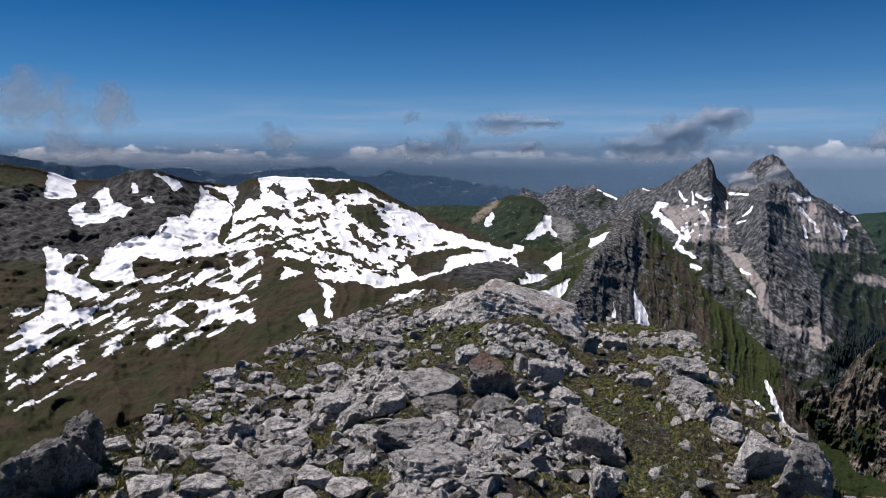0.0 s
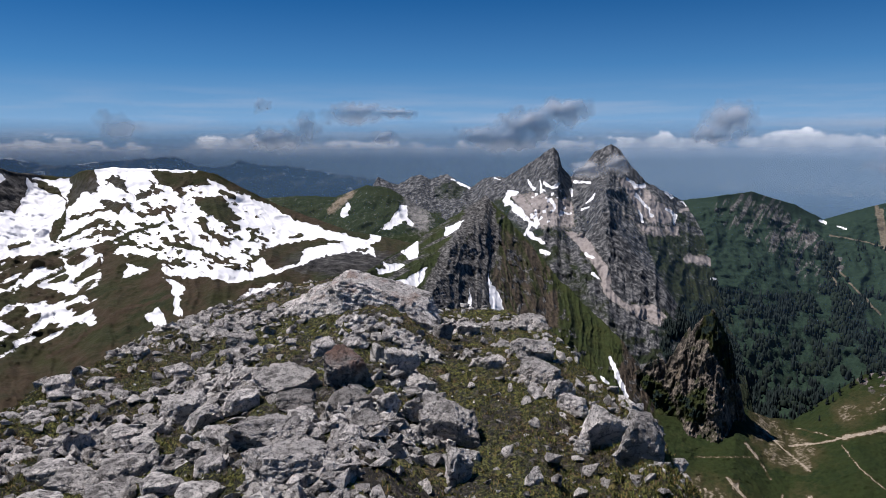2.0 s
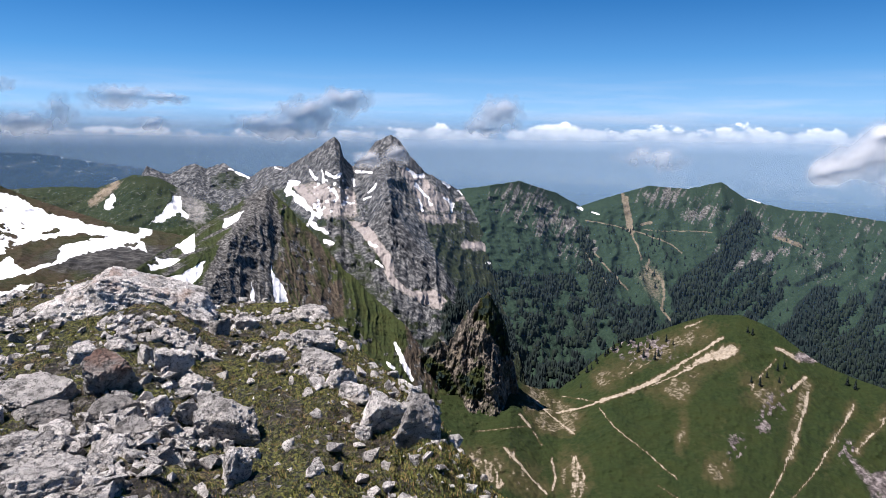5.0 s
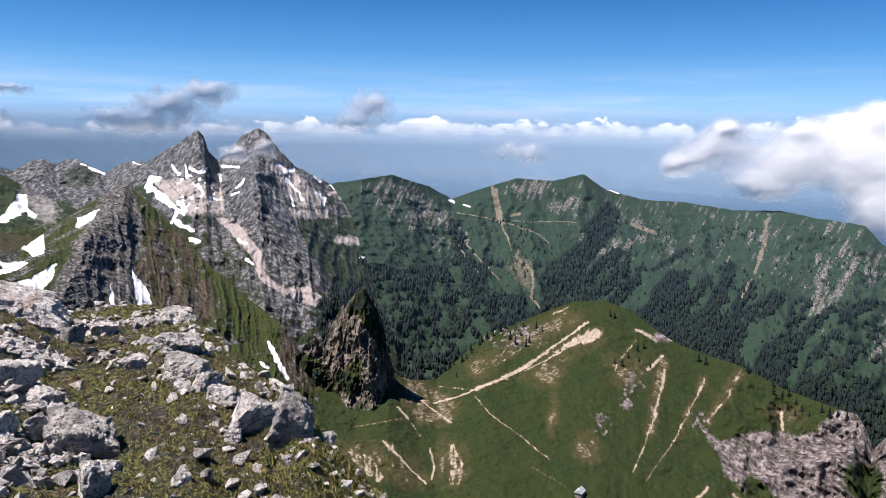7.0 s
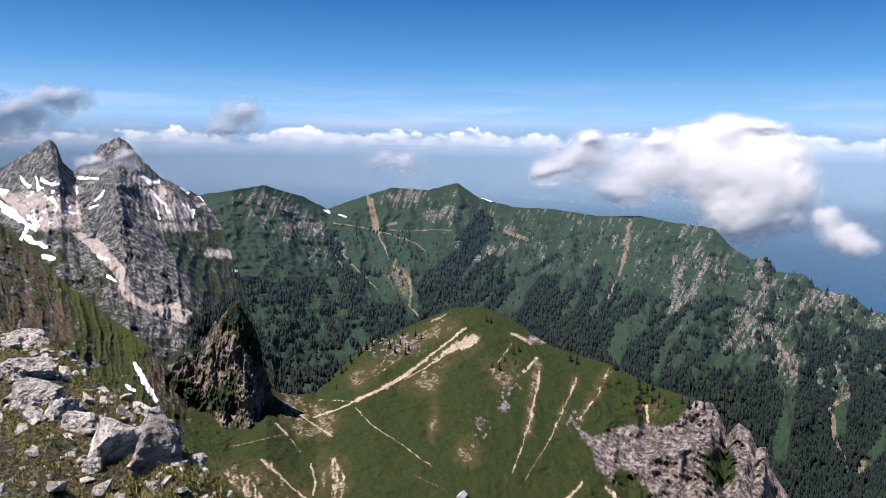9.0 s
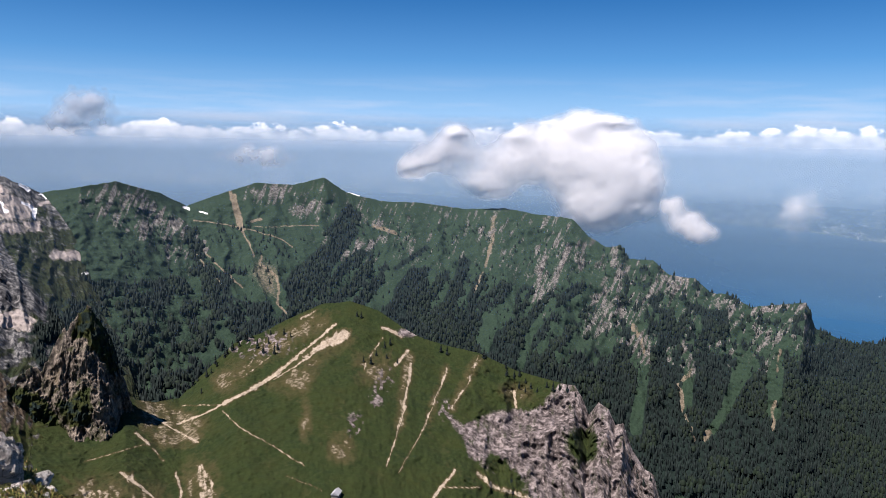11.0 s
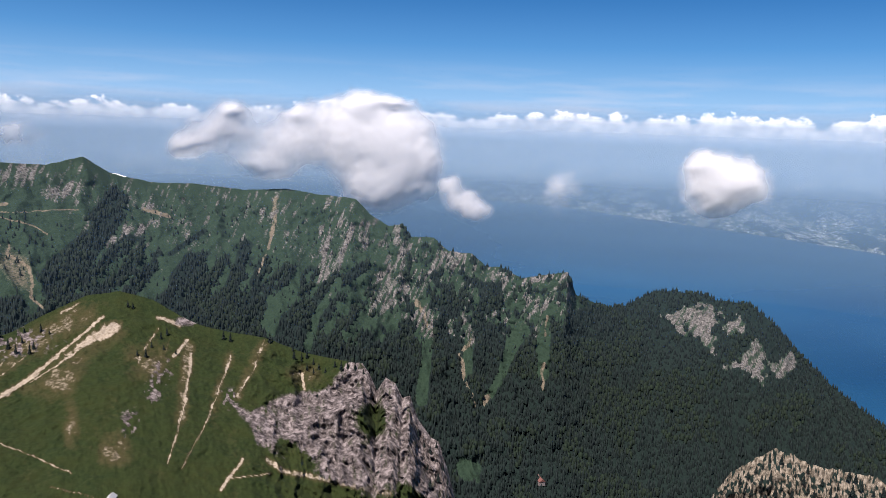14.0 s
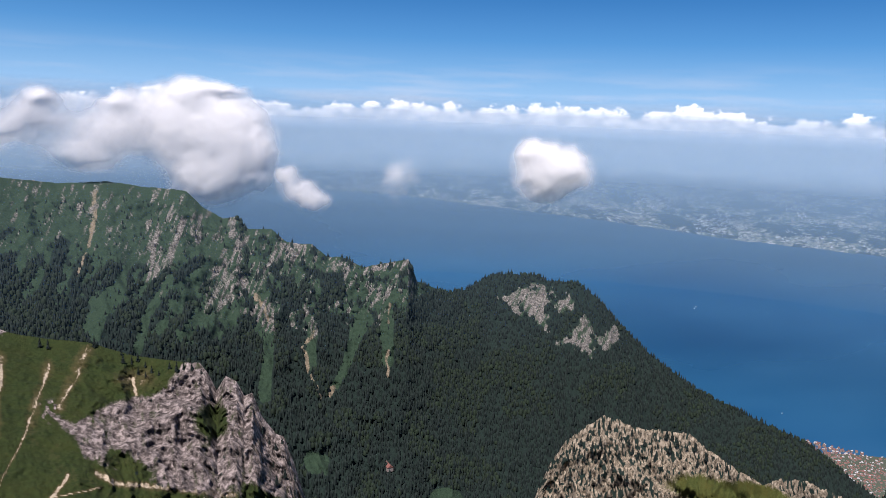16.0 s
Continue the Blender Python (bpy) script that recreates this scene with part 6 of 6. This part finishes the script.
    ob.matrix_world = pose(x, y, z + size[2] * (0.5 - sink), tilt[0] + 4, tilt[1], turn - az)
    return tagged(ob, label, "rock", "boulders on the summit")


FRONT_BLOCKS = [
    (-0.6, 3.69, (0.53, 0.43, 0.19), 6, (-4, 2), "flat-topped pale limestone block with a dark face"),
    (-2.3, 4.2, (0.49, 0.25, 0.17), -4, (-3, 4), "long pale limestone slab leaning on a block"),
    (11.8, 4.53, (0.43, 0.34, 0.27), -14, (4, 10), "pale limestone boulder with a dark split front"),
    (12.8, 3.79, (0.14, 0.11, 0.17), 20, (0, 12), "upright grey stone below a boulder"),
    (-0.7, 5.06, (0.45, 0.36, 0.16), 18, (4, -6), "domed pinkish-grey limestone boulder"),
    (-0.2, 4.69, (0.32, 0.25, 0.11), -10, (-8, 0), "dark cracked rock in the rubble heap"),
    (3.5, 5.06, (0.38, 0.27, 0.25), 30, (0, -8), "pointed grey rock with a rust-red tip"),
    (7.8, 5.49, (0.27, 0.22, 0.19), 12, (0, 6), "rounded grey limestone boulder"),
    (9.5, 5.29, (0.24, 0.19, 0.14), -25, (0, 6), "white limestone block on the rubble heap"),
    (3.9, 4.59, (0.31, 0.25, 0.11), 40, (-10, 0), "dark jagged rock in the rubble heap"),
    (5.4, 4.22, (0.21, 0.17, 0.12), 10, (0, 0), "dark jagged rock beside a hollow"),
]
HEAP_STONES = [
    (1.9, 5.96, (0.22, 0.17, 0.12), 10, (0, 0), "white limestone block above the pointed rock"),
    (4.5, 6.05, (0.22, 0.18, 0.08), -12, (0, 4), "pale flat stone above the pointed rock"),
    (6.3, 5.78, (0.14, 0.11, 0.14), 30, (0, 0), "grey stone beside the pointed rock"),
    (9.1, 4.61, (0.13, 0.11, 0.14), 15, (0, 0), "grey broken stone among rubble"),
    (7.1, 4.55, (0.17, 0.13, 0.13), 50, (0, 0), "pale broken stone among rubble"),
    (3.9, 3.93, (0.18, 0.14, 0.1), -20, (0, 0), "pale broken stone among rubble"),
    (0.4, 4.43, (0.2, 0.16, 0.09), 35, (0, 0), "grey rounded stone among rubble"),
    (-4.4, 4.86, (0.27, 0.22, 0.11), 5, (0, -6), "grey broken stone among rubble"),
    (-4.0, 5.71, (0.21, 0.17, 0.07), -5, (0, 0), "flat white stone in the turf"),
    (-7.1, 4.85, (0.24, 0.19, 0.12), 24, (0, -8), "grey rock with a sharp top"),
    (-9.1, 5.17, (0.27, 0.22, 0.15), -15, (5, 0), "grey weathered rock in the turf"),
    (-6.3, 4.47, (0.22, 0.17, 0.09), 40, (0, 0), "pale broken stone in the turf"),
]
RIM_ROCKS = [
    (18.7, 6.3, (0.43, 0.34, 0.15), 12, (0, 6), "white limestone boulder in the turf"),
    (19.1, 5.71, (0.39, 0.31, 0.14), -20, (0, 10), "white limestone block in the turf"),
    (20.8, 5.31, (0.19, 0.15, 0.18), 20, (0, 14), "grey cracked rock along the slope's edge"),
    (22.0, 5.0, (0.22, 0.18, 0.12), -15, (0, 12), "grey cracked rock along the slope's edge"),
    (24.2, 4.46, (0.29, 0.23, 0.22), 24, (4, 16), "grey fissured rock at the edge of the drop"),
    (27.5, 4.1, (0.24, 0.19, 0.24), -14, (0, 18), "dark fissured rock at the edge of the drop"),
    (15.5, 6.21, (0.22, 0.18, 0.11), 14, (0, 6), "pale stone in the turf"),
    (13.3, 7.6, (0.26, 0.21, 0.13), -20, (0, 12), "flat pale slab in the turf"),
    (11.4, 7.24, (0.26, 0.2, 0.18), 35, (0, 0), "dark rock at the foot of the outcrop"),
    (22.9, 4.31, (0.12, 0.1, 0.07), 0, (0, 0), "small white stone on the turf"),
    (19.0, 3.6, (0.09, 0.07, 0.07), 25, (0, 0), "grey stone in the turf"),
    (18.4, 8.29, (0.36, 0.28, 0.12), 10, (0, 5), "low pale rock on the far rim"),
]
TURF_ROCKS = [
    (-29.6, 4.33, (0.39, 0.31, 0.33), 30, (0, 0), "dark grey boulder at the slope's edge"),
    (-27.2, 4.68, (0.3, 0.24, 0.33), 70, (0, -12), "dark grey upright boulder at the slope's edge"),
    (-21.9, 4.93, (0.22, 0.17, 0.13), 0, (0, 0), "pale stone on the turf"),
    (-16.3, 4.88, (0.27, 0.11, 0.13), 25, (0, -8), "flat pale slab in the turf"),
    (-13.3, 4.96, (0.23, 0.19, 0.08), 5, (0, 0), "grey stone in the turf"),
    (-8.5, 5.18, (0.27, 0.22, 0.15), 40, (0, -6), "grey rock with a sharp top"),
    (-9.0, 6.37, (0.26, 0.21, 0.09), 0, (0, 0), "flat white stone in the turf"),
    (-14.6, 6.72, (0.19, 0.15, 0.09), 10, (0, 0), "pale stone near the slope's rim"),
    (-17.0, 6.47, (0.26, 0.21, 0.11), -10, (0, 0), "grey rock on the slope's rim"),
    (-11.5, 7.41, (0.2, 0.16, 0.11), 20, (0, 0), "grey rock on the slope's rim"),
    (-4.3, 7.02, (0.33, 0.26, 0.12), 5, (0, 0), "flat pale stone in the turf"),
    (-24.9, 5.07, (0.18, 0.15, 0.06), 15, (0, 0), "pale stone on the slope's rim"),
]
PAVEMENT_SLABS = [
    (-19.0, 4.03, (0.27, 0.21, 0.09), 12, (0, -4), "cracked grey limestone pavement slab"),
    (-16.2, 4.29, (0.31, 0.25, 0.11), -15, (3, 4), "cracked grey limestone pavement slab"),
    (-12.6, 4.35, (0.37, 0.3, 0.13), 8, (0, 2), "cracked grey limestone pavement slab"),
    (-14.1, 4.0, (0.3, 0.24, 0.1), 25, (4, 0), "cracked grey limestone pavement slab"),
    (-10.6, 3.94, (0.23, 0.18, 0.08), -20, (0, 5), "cracked grey limestone pavement slab"),
    (-7.9, 3.74, (0.25, 0.2, 0.09), 40, (-6, 0), "rounded grey limestone block"),
    (-6.9, 4.02, (0.17, 0.13, 0.06), 10, (0, -8), "pale limestone stone by a grass tuft"),
    (-17.9, 4.52, (0.26, 0.21, 0.09), -30, (0, 0), "cracked grey limestone pavement slab"),
    (-11.7, 3.72, (0.19, 0.15, 0.07), 15, (0, 0), "cracked grey limestone pavement slab"),
    (-22.7, 4.2, (0.28, 0.22, 0.1), 5, (0, 0), "grey stone in the turf"),
    (-2.5, 4.22, (0.21, 0.17, 0.07), 0, (0, 6), "pale limestone slab behind a block"),
    (13.4, 4.03, (0.2, 0.16, 0.07), 14, (0, 0), "pale broken stone among rubble"),
]
for k, spot in enumerate(FRONT_BLOCKS + HEAP_STONES + RIM_ROCKS + TURF_ROCKS + PAVEMENT_SLABS):
    set_stone(*spot, 300 + 7 * k)


def outcrop():
    """The bedrock that breaks through the turf: a wedge that rises steeply and runs down to one side."""
    unit, faces = ball(6)
    r = np.full(len(unit), 2.0)
    for n, off in (((0.30, -0.12, 0.95), 0.29), ((-0.57, -0.05, 0.82), 0.54), ((0, -0.94, 0.34), 0.36), ((0, 0.85, 0.53), 0.40), ((0.90, -0.1, 0.42), 0.72), ((0, 0, -1), 0.25), ((-0.5, -0.8, 0.33), 0.56), ((0.1, -0.62, 0.78), 0.40), ((0.42, -0.6, 0.68), 0.45)):
        d = unit @ (np.array(n) / np.linalg.norm(n))
        r = np.minimum(r, np.where(d > 0.02, off / np.maximum(d, 0.02), 9))
    p = unit * r[:, None]
    along = np.stack([p[:, 0] * 1.2 + p[:, 2] * 3.5, p[:, 1] * 7, (p[:, 2] + 0.32 * p[:, 0]) * 9], -1)
    k = 0.16 * (ridged(p * 3.2, 5, 61, 0.6) - 0.6) + 0.13 * (ridged(along, 4, 63, 0.6) - 0.55) + 0.10 * (fbm(p * 16, 4, 65, 0.75) - 0.5)
    cell = np.floor(p @ np.array([[2.6, 0.6, 0.3], [-0.7, 3.4, 0.5], [0.8, 0.4, 4.5]]) + 0.9 * fbm(p * 3, 3, 68)[:, None])
    k = k + 0.09 * (vnoise(cell + 0.5, 69) - 0.5)
    p = p * (1 + k)[:, None] * [0.8, 0.9, 0.82]
    me = mesh_from("outcrop", p, faces, LICHEN)
    ob = tagged(new("rock_outcrop", me), "long pale limestone outcrop with reddish lichen", "rock")
    x, y = 8.0 * math.sin(radians(5.9)), 8.0 * math.cos(radians(5.9))
    ob.matrix_world = pose(x, y, float(summit_z(np.array([x]), np.array([y]))[0]) - 0.04, 0, 3, -5.9)


outcrop()


def stony(x, y):
    """How stony the summit is at x, y: 0 turf, 1 rubble."""
    az, r = np.degrees(np.arctan2(x, y)), np.hypot(x, y)
    p = np.stack([x, y, 0 * x], -1)
    heap = np.exp(-((az - 3.5) / 9.5) ** 2) * step(7.5, 5.5, r)
    rim = np.exp(-((az - 17 - 2.2 * (6.6 - r)) / 3.0) ** 2) * step(3.4, 4.2, r)
    lawn = step(11, 15, az - 0.6 * (r - 4)) * step(8.0, 6.5, r) * (1 - rim)
    return np.clip(0.02 + 0.38 * heap - 0.34 * lawn + 0.12 * step(6.2, 8, r) - 0.10 * step(-14, -20, az) + 1.5 * (fbm(p * 1.7, 4, 91, 0.6) - 0.5), 0, 1)


def scatter_stones(count, seed):
    """Middling stones, each its own thing."""
    rng = random.Random(seed)
    shapes = [stone_mesh(100 + k, (0.5, 0.34 + 0.015 * k, 0.27), B4, 6, 0.05) for k in range(16)]
    made = 0
    while made < count:
        az, r = rng.uniform(-32, 32), math.sqrt(rng.uniform(4.8, 88))
        edge = float(lane(EDGE, az, 2))
        x, y = r * math.sin(radians(az)), r * math.cos(radians(az))
        if r > edge * 1.01 or rng.random() > stony(np.array([x]), np.array([y]))[0] ** 1.2:
            continue
        z = float(summit_z(np.array([x]), np.array([y]))[0])
        s = 0.04 + 0.09 * rng.random() ** 2.2
        ob = new("stone", shapes[rng.randrange(16)])
        ob.matrix_world = pose(x, y, z + s * 0.10, rng.uniform(-22, 22), rng.uniform(-22, 22), rng.uniform(0, 360)) @ Matrix.Diagonal((s * 1.25, s * 1.25, s, 1))
        tagged(ob, "pale broken limestone lying on the summit turf" if s > 0.12 else "small limestone fragment lying on the summit turf", "stone", "loose stones on the summit")
        made += 1


scatter_stones(300, 5)


def rubble(count, seed):
    """Gravel and chips past counting."""
    rng = np.random.default_rng(seed)
    kinds = []
    for k in range(16):
        bm = bmesh.new()
        for c in rng.normal(size=(10, 3)):
            bm.verts.new(c / max(np.abs(c)) * rng.uniform(0.7, 1.0))
        out = bmesh.ops.convex_hull(bm, input=bm.verts)
        bmesh.ops.delete(bm, geom=[g for g in out["geom_interior"] if isinstance(g, bmesh.types.BMVert)], context="VERTS")
        bmesh.ops.triangulate(bm, faces=bm.faces)
        bm.verts.index_update()
        kinds.append((np.array([v.co for v in bm.verts]), np.array([[v.index for v in g.verts] for g in bm.faces])))
        bm.free()
    verts, faces, made = [], [], 0
    az = rng.uniform(-33, 36, count * 6)
    r = np.sqrt(rng.uniform(0.04, 1.0, count * 6)) * lane(EDGE, az, 2) * 1.02
    x, y = r * np.sin(np.radians(az)), r * np.cos(np.radians(az))
    z = summit_z(x, y)
    ok = np.where((r > 2.2) & ((stony(x, y) > 0.10 + 0.75 * rng.random(count * 6) ** 0.7) | (rng.random(count * 6) < 0.010)))[0][:count]
    for i in ok:
        s = 0.008 + 0.055 * rng.random() ** 2.4
        k, ff = kinds[rng.integers(16)]
        a = 6.28 * rng.random()
        R = np.array(Euler((rng.normal() * 0.35, rng.normal() * 0.35, a)).to_matrix())
        verts.append((k * [s * 1.25, s, s * 0.75]) @ R.T + [x[i], y[i], z[i] + s * 0.25])
        faces.append(ff + made)
        made += len(k)
    v, t = np.concatenate(verts), np.concatenate(faces)
    me = bpy.data.meshes.new("rubble")
    me.vertices.add(len(v))
    me.vertices.foreach_set("co", v.reshape(-1))
    me.loops.add(t.size)
    me.loops.foreach_set("vertex_index", t.reshape(-1))
    me.polygons.add(len(t))
    me.polygons.foreach_set("loop_start", np.arange(0, t.size, 3))
    me.polygons.foreach_set("loop_total", np.full(len(t), 3))
    me.update(calc_edges=True)
    me.polygons.foreach_set("use_smooth", np.zeros(len(t), bool))
    me.materials.append(LIMESTONE)
    tagged(new("rubble", me), "grey limestone chips and gravel on the summit", "gravel", kind="stuff")


rubble(34000, 6)


def grass(count, seed):
    """Tufts of short alpine grass."""
    rng = np.random.default_rng(seed)
    m, n, l, p = mat("grass_blade")
    geo = n.new("ShaderNodeNewGeometry")
    l.new(n_ramp(n, l, geo.outputs["Random Per Island"], [(0.0, (0.010, 0.017, 0.003)), (0.35, (0.062, 0.080, 0.009)), (0.70, (0.16, 0.16, 0.025)), (0.86, (0.26, 0.19, 0.06)), (1.0, (0.20, 0.115, 0.05))]), p.inputs["Base Color"])
    p.inputs["Roughness"].default_value = 0.7
    az = rng.uniform(-33, 44, count * 4)
    r = np.sqrt(rng.uniform(0.03, 1.0, count * 4)) * lane(EDGE, az, 2) * 1.03
    x, y = r * np.sin(np.radians(az)), r * np.cos(np.radians(az))
    q = np.stack([x, y, 0 * x], -1)
    ok = np.where((r > 1.8) & (stony(x, y) + 0.5 * fbm(q * 2.6, 3, 97) < 0.36 + 0.4 * rng.random(count * 4)))[0][:count]
    x, y = x[ok], y[ok]
    z = summit_z(x, y)
    blades = 6
    N = len(ok)
    size = (0.009 + 0.017 * rng.random(N) ** 3)[:, None]
    a = rng.random((N, blades)) * 6.283
    lean = (0.2 + 0.9 * rng.random((N, blades))) * size
    h = size * (0.6 + 0.8 * rng.random((N, blades)))
    bx = x[:, None] + 0.5 * size * rng.normal(size=(N, blades))
    by = y[:, None] + 0.5 * size * rng.normal(size=(N, blades))
    bz = z[:, None] - 0.01 + 0 * bx
    w = 0.0014 + 0.0016 * rng.random((N, blades))
    dx, dy = np.cos(a), np.sin(a)
    v = np.stack([np.stack([bx - dy * w, by + dx * w, bz], -1), np.stack([bx + dy * w, by - dx * w, bz], -1),
                  np.stack([bx + dx * lean * 0.4 + dy * w, by + dy * lean * 0.4 - dx * w, bz + h * 0.7], -1), np.stack([bx + dx * lean, by + dy * lean, bz + h], -1)], 2).reshape(-1, 3)
    k = np.arange(N * blades)[:, None] * 4
    quad = (k + np.array([[0, 1, 2, 3]])).reshape(-1)
    me = bpy.data.meshes.new("grass")
    me.vertices.add(len(v))
    me.vertices.foreach_set("co", v.reshape(-1))
    me.loops.add(len(quad))
    me.loops.foreach_set("vertex_index", quad)
    me.polygons.add(len(quad) // 4)
    me.polygons.foreach_set("loop_start", np.arange(0, len(quad), 4))
    me.polygons.foreach_set("loop_total", np.full(len(quad) // 4, 4))
    me.update(calc_edges=True)
    me.materials.append(m)
    tagged(new("alpine_grass", me), "short yellow-green alpine grass between the stones", "grass", kind="stuff")


grass(120000, 7)

# ---- far small things ----
def plain_mat(name, color, rough=0.8):
    m, n, l, p = mat(name)
    co = n.new("ShaderNodeTexCoord").outputs["Object"]
    l.new(n_ramp(n, l, n_noise(n, l, co, 0.4, 4), [(0.3, tuple(c * 0.8 for c in color)), (0.7, color)]), p.inputs["Base Color"])
    p.inputs["Roughness"].default_value = rough
    return m


DARK_GLASS = plain_mat("window_glass", (0.03, 0.035, 0.04), 0.15)
PLASTER, TILE, SLATE, SAIL = plain_mat("plaster", (0.22, 0.19, 0.18)), plain_mat("roof_tile", (0.14, 0.055, 0.045)), plain_mat("grey_roof", (0.30, 0.31, 0.33)), plain_mat("sailcloth", (0.85, 0.85, 0.85))


def house(p, w, d, h, turn, roof_material, label, group=""):
    root = new("house")
    bm = bmesh.new()
    bmesh.ops.create_cube(bm, size=1, matrix=Matrix.Translation((0, 0, h / 2 - 1)) @ Matrix.Diagonal((w, d, h + 2, 1)))
    wall = part("wall", bm, PLASTER, root)
    for k in range(4):
        bm = bmesh.new()
        bmesh.ops.create_cube(bm, size=1, matrix=Matrix.Translation((w * (-0.36 + 0.24 * k), -d / 2 - 0.03, h * 0.55)) @ Matrix.Diagonal((w * 0.09, 0.12, h * 0.22, 1)))
        part("window", bm, DARK_GLASS, wall, "dark window")
    bm = bmesh.new()
    bmesh.ops.create_cube(bm, size=1, matrix=Matrix.Translation((w * 0.05, -d / 2 - 0.04, h * 0.18)) @ Matrix.Diagonal((w * 0.08, 0.14, h * 0.36, 1)))
    part("door", bm, BARK, wall, "brown wooden door")
    bm = bmesh.new()
    e = 0.6
    v = [bm.verts.new(q) for q in ((-w / 2 - e, -d / 2 - e, h - 0.3), (w / 2 + e, -d / 2 - e, h - 0.3), (w / 2 + e, d / 2 + e, h - 0.3), (-w / 2 - e, d / 2 + e, h - 0.3), (-w / 2 - e, 0, h + d * 0.42), (w / 2 + e, 0, h + d * 0.42))]
    for f in ((0, 1, 5, 4), (2, 3, 4, 5), (0, 4, 3), (1, 2, 5), (3, 2, 1, 0)):
        bm.faces.new([v[i] for i in f])
    roof = part("roof", bm, roof_material, root)
    bm = bmesh.new()
    bmesh.ops.create_cube(bm, size=1, matrix=Matrix.Translation((w * 0.22, d * 0.12, h + d * 0.42)) @ Matrix.Diagonal((w * 0.05, w * 0.05, d * 0.3, 1)))
    part("chimney", bm, PLASTER, roof, "plastered chimney")
    root.matrix_world = pose(p[0], p[1], p[2], 0, 0, turn)
    return tagged(root, label, "house", group)


house(on_land(west, 83.7, -26.66), 26, 14, 8, 30, TILE, "red-roofed farmhouse in a forest clearing")
house(on_land(hill, 49.6, -26.94), 7, 5, 3, 20, SLATE, "small grey-roofed alpine hut on the meadow")


def town(spots, count, seed):
    """Roofs past counting on the near shore, as one mass."""
    rng = np.random.default_rng(seed)
    a0, a1, e0, e1 = spots
    verts, faces, kinds = [], [], []
    for i in range(count):
        az, el = rng.uniform(a0, a1), rng.uniform(e0, e1)
        p = place(az, el, float(plain(np.array(el))))
        w, d, h, t = rng.uniform(5, 10), rng.uniform(4, 6.5), rng.uniform(3, 6), rng.random() * 3.14
        c, s = math.cos(t), math.sin(t)
        k = len(verts)
        for x, y, z in ((-1, -1, -4), (1, -1, -4), (1, 1, -4), (-1, 1, -4), (-1, -1, h), (1, -1, h), (1, 1, h), (-1, 1, h), (-1, 0, h + 2), (1, 0, h + 2)):
            x, y = x * w / 2, y * d / 2
            verts.append((p[0] + c * x - s * y, p[1] + s * x + c * y, p[2] + z))
        for f, m in (((0, 1, 5, 4), 0), ((1, 2, 6, 5), 0), ((2, 3, 7, 6), 0), ((3, 0, 4, 7), 0), ((4, 8, 7), 0), ((5, 6, 9), 0), ((4, 5, 9, 8), 1), ((6, 7, 8, 9), 1)):
            faces.append([k + j for j in f])
            kinds.append(m if m == 0 else 1 + int(rng.random() < 0.25))
    me = bpy.data.meshes.new("town")
    me.from_pydata(verts, [], faces)
    for m in (PLASTER, TILE, SLATE):
        me.materials.append(m)
    me.polygons.foreach_set("material_index", kinds)
    tagged(new("lakeside_town", me), "red-roofed lakeside town crowded along the water", "town", kind="stuff")


def town_ground():
    A, E = np.meshgrid(np.arange(113, 128, 0.25), np.linspace(-25.5, 0, 14))
    top = np.interp(A[0], [113, 116, 118, 121, 124, 128], [-23, -22.1, -21.5, -21.05, -20.7, -20.5])
    E = -25.5 + (top[None] + 25.5) * np.linspace(0, 1, 14)[:, None]
    P = place(A, E, plain(E))
    P[..., 2] += 5
    me = grid_mesh("town_shore", P)
    me.materials.append(plain_mat("town_ground", (0.028, 0.040, 0.026)))
    tagged(new("town_shore", me), "built-up green shore by the lake", "shore", kind="structure")


town_ground()
town((115.6, 124.5, -23.6, -21.1), 1300, 9)


def sailboat(az, el):
    p = place(az, el, float(plain(np.array(el))))
    root = new("sailboat")
    bm = bmesh.new()
    bmesh.ops.create_uvsphere(bm, u_segments=12, v_segments=8, radius=1, matrix=Matrix.Diagonal((8, 2.4, 1.6, 1)))
    part("hull", bm, SAIL, root)
    bm = bmesh.new()
    bmesh.ops.create_cone(bm, cap_ends=True, segments=6, radius1=0.18, radius2=0.1, depth=17, matrix=Matrix.Translation((0.2, 0, 8.8)))
    part("mast", bm, SLATE, root, "grey mast")
    bm = bmesh.new()
    v = [bm.verts.new(q) for q in ((-4, 0.1, 2), (3, 0.1, 2), (0, 0.3, 16), (-4, -0.1, 2), (3, -0.1, 2), (0, -0.1, 16))]
    for f in ((0, 1, 2), (5, 4, 3), (0, 2, 5, 3), (1, 4, 5, 2), (0, 3, 4, 1)):
        bm.faces.new([v[i] for i in f])
    part("sail", bm, SAIL, root)
    root.matrix_world = pose(p[0], p[1], p[2] + 0.5, 0, 0, 40) @ Matrix.Scale(0.38, 4)
    tagged(root, "white sailboat far out on the lake", "sailboat", "sailboats on the lake")


for spot in ((89.3, -9.98), (107.1, -13.15), (112.5, -9.75), (113.9, -19.6), (107.2, -13), (89.4, -9.95)):
    sailboat(*spot)
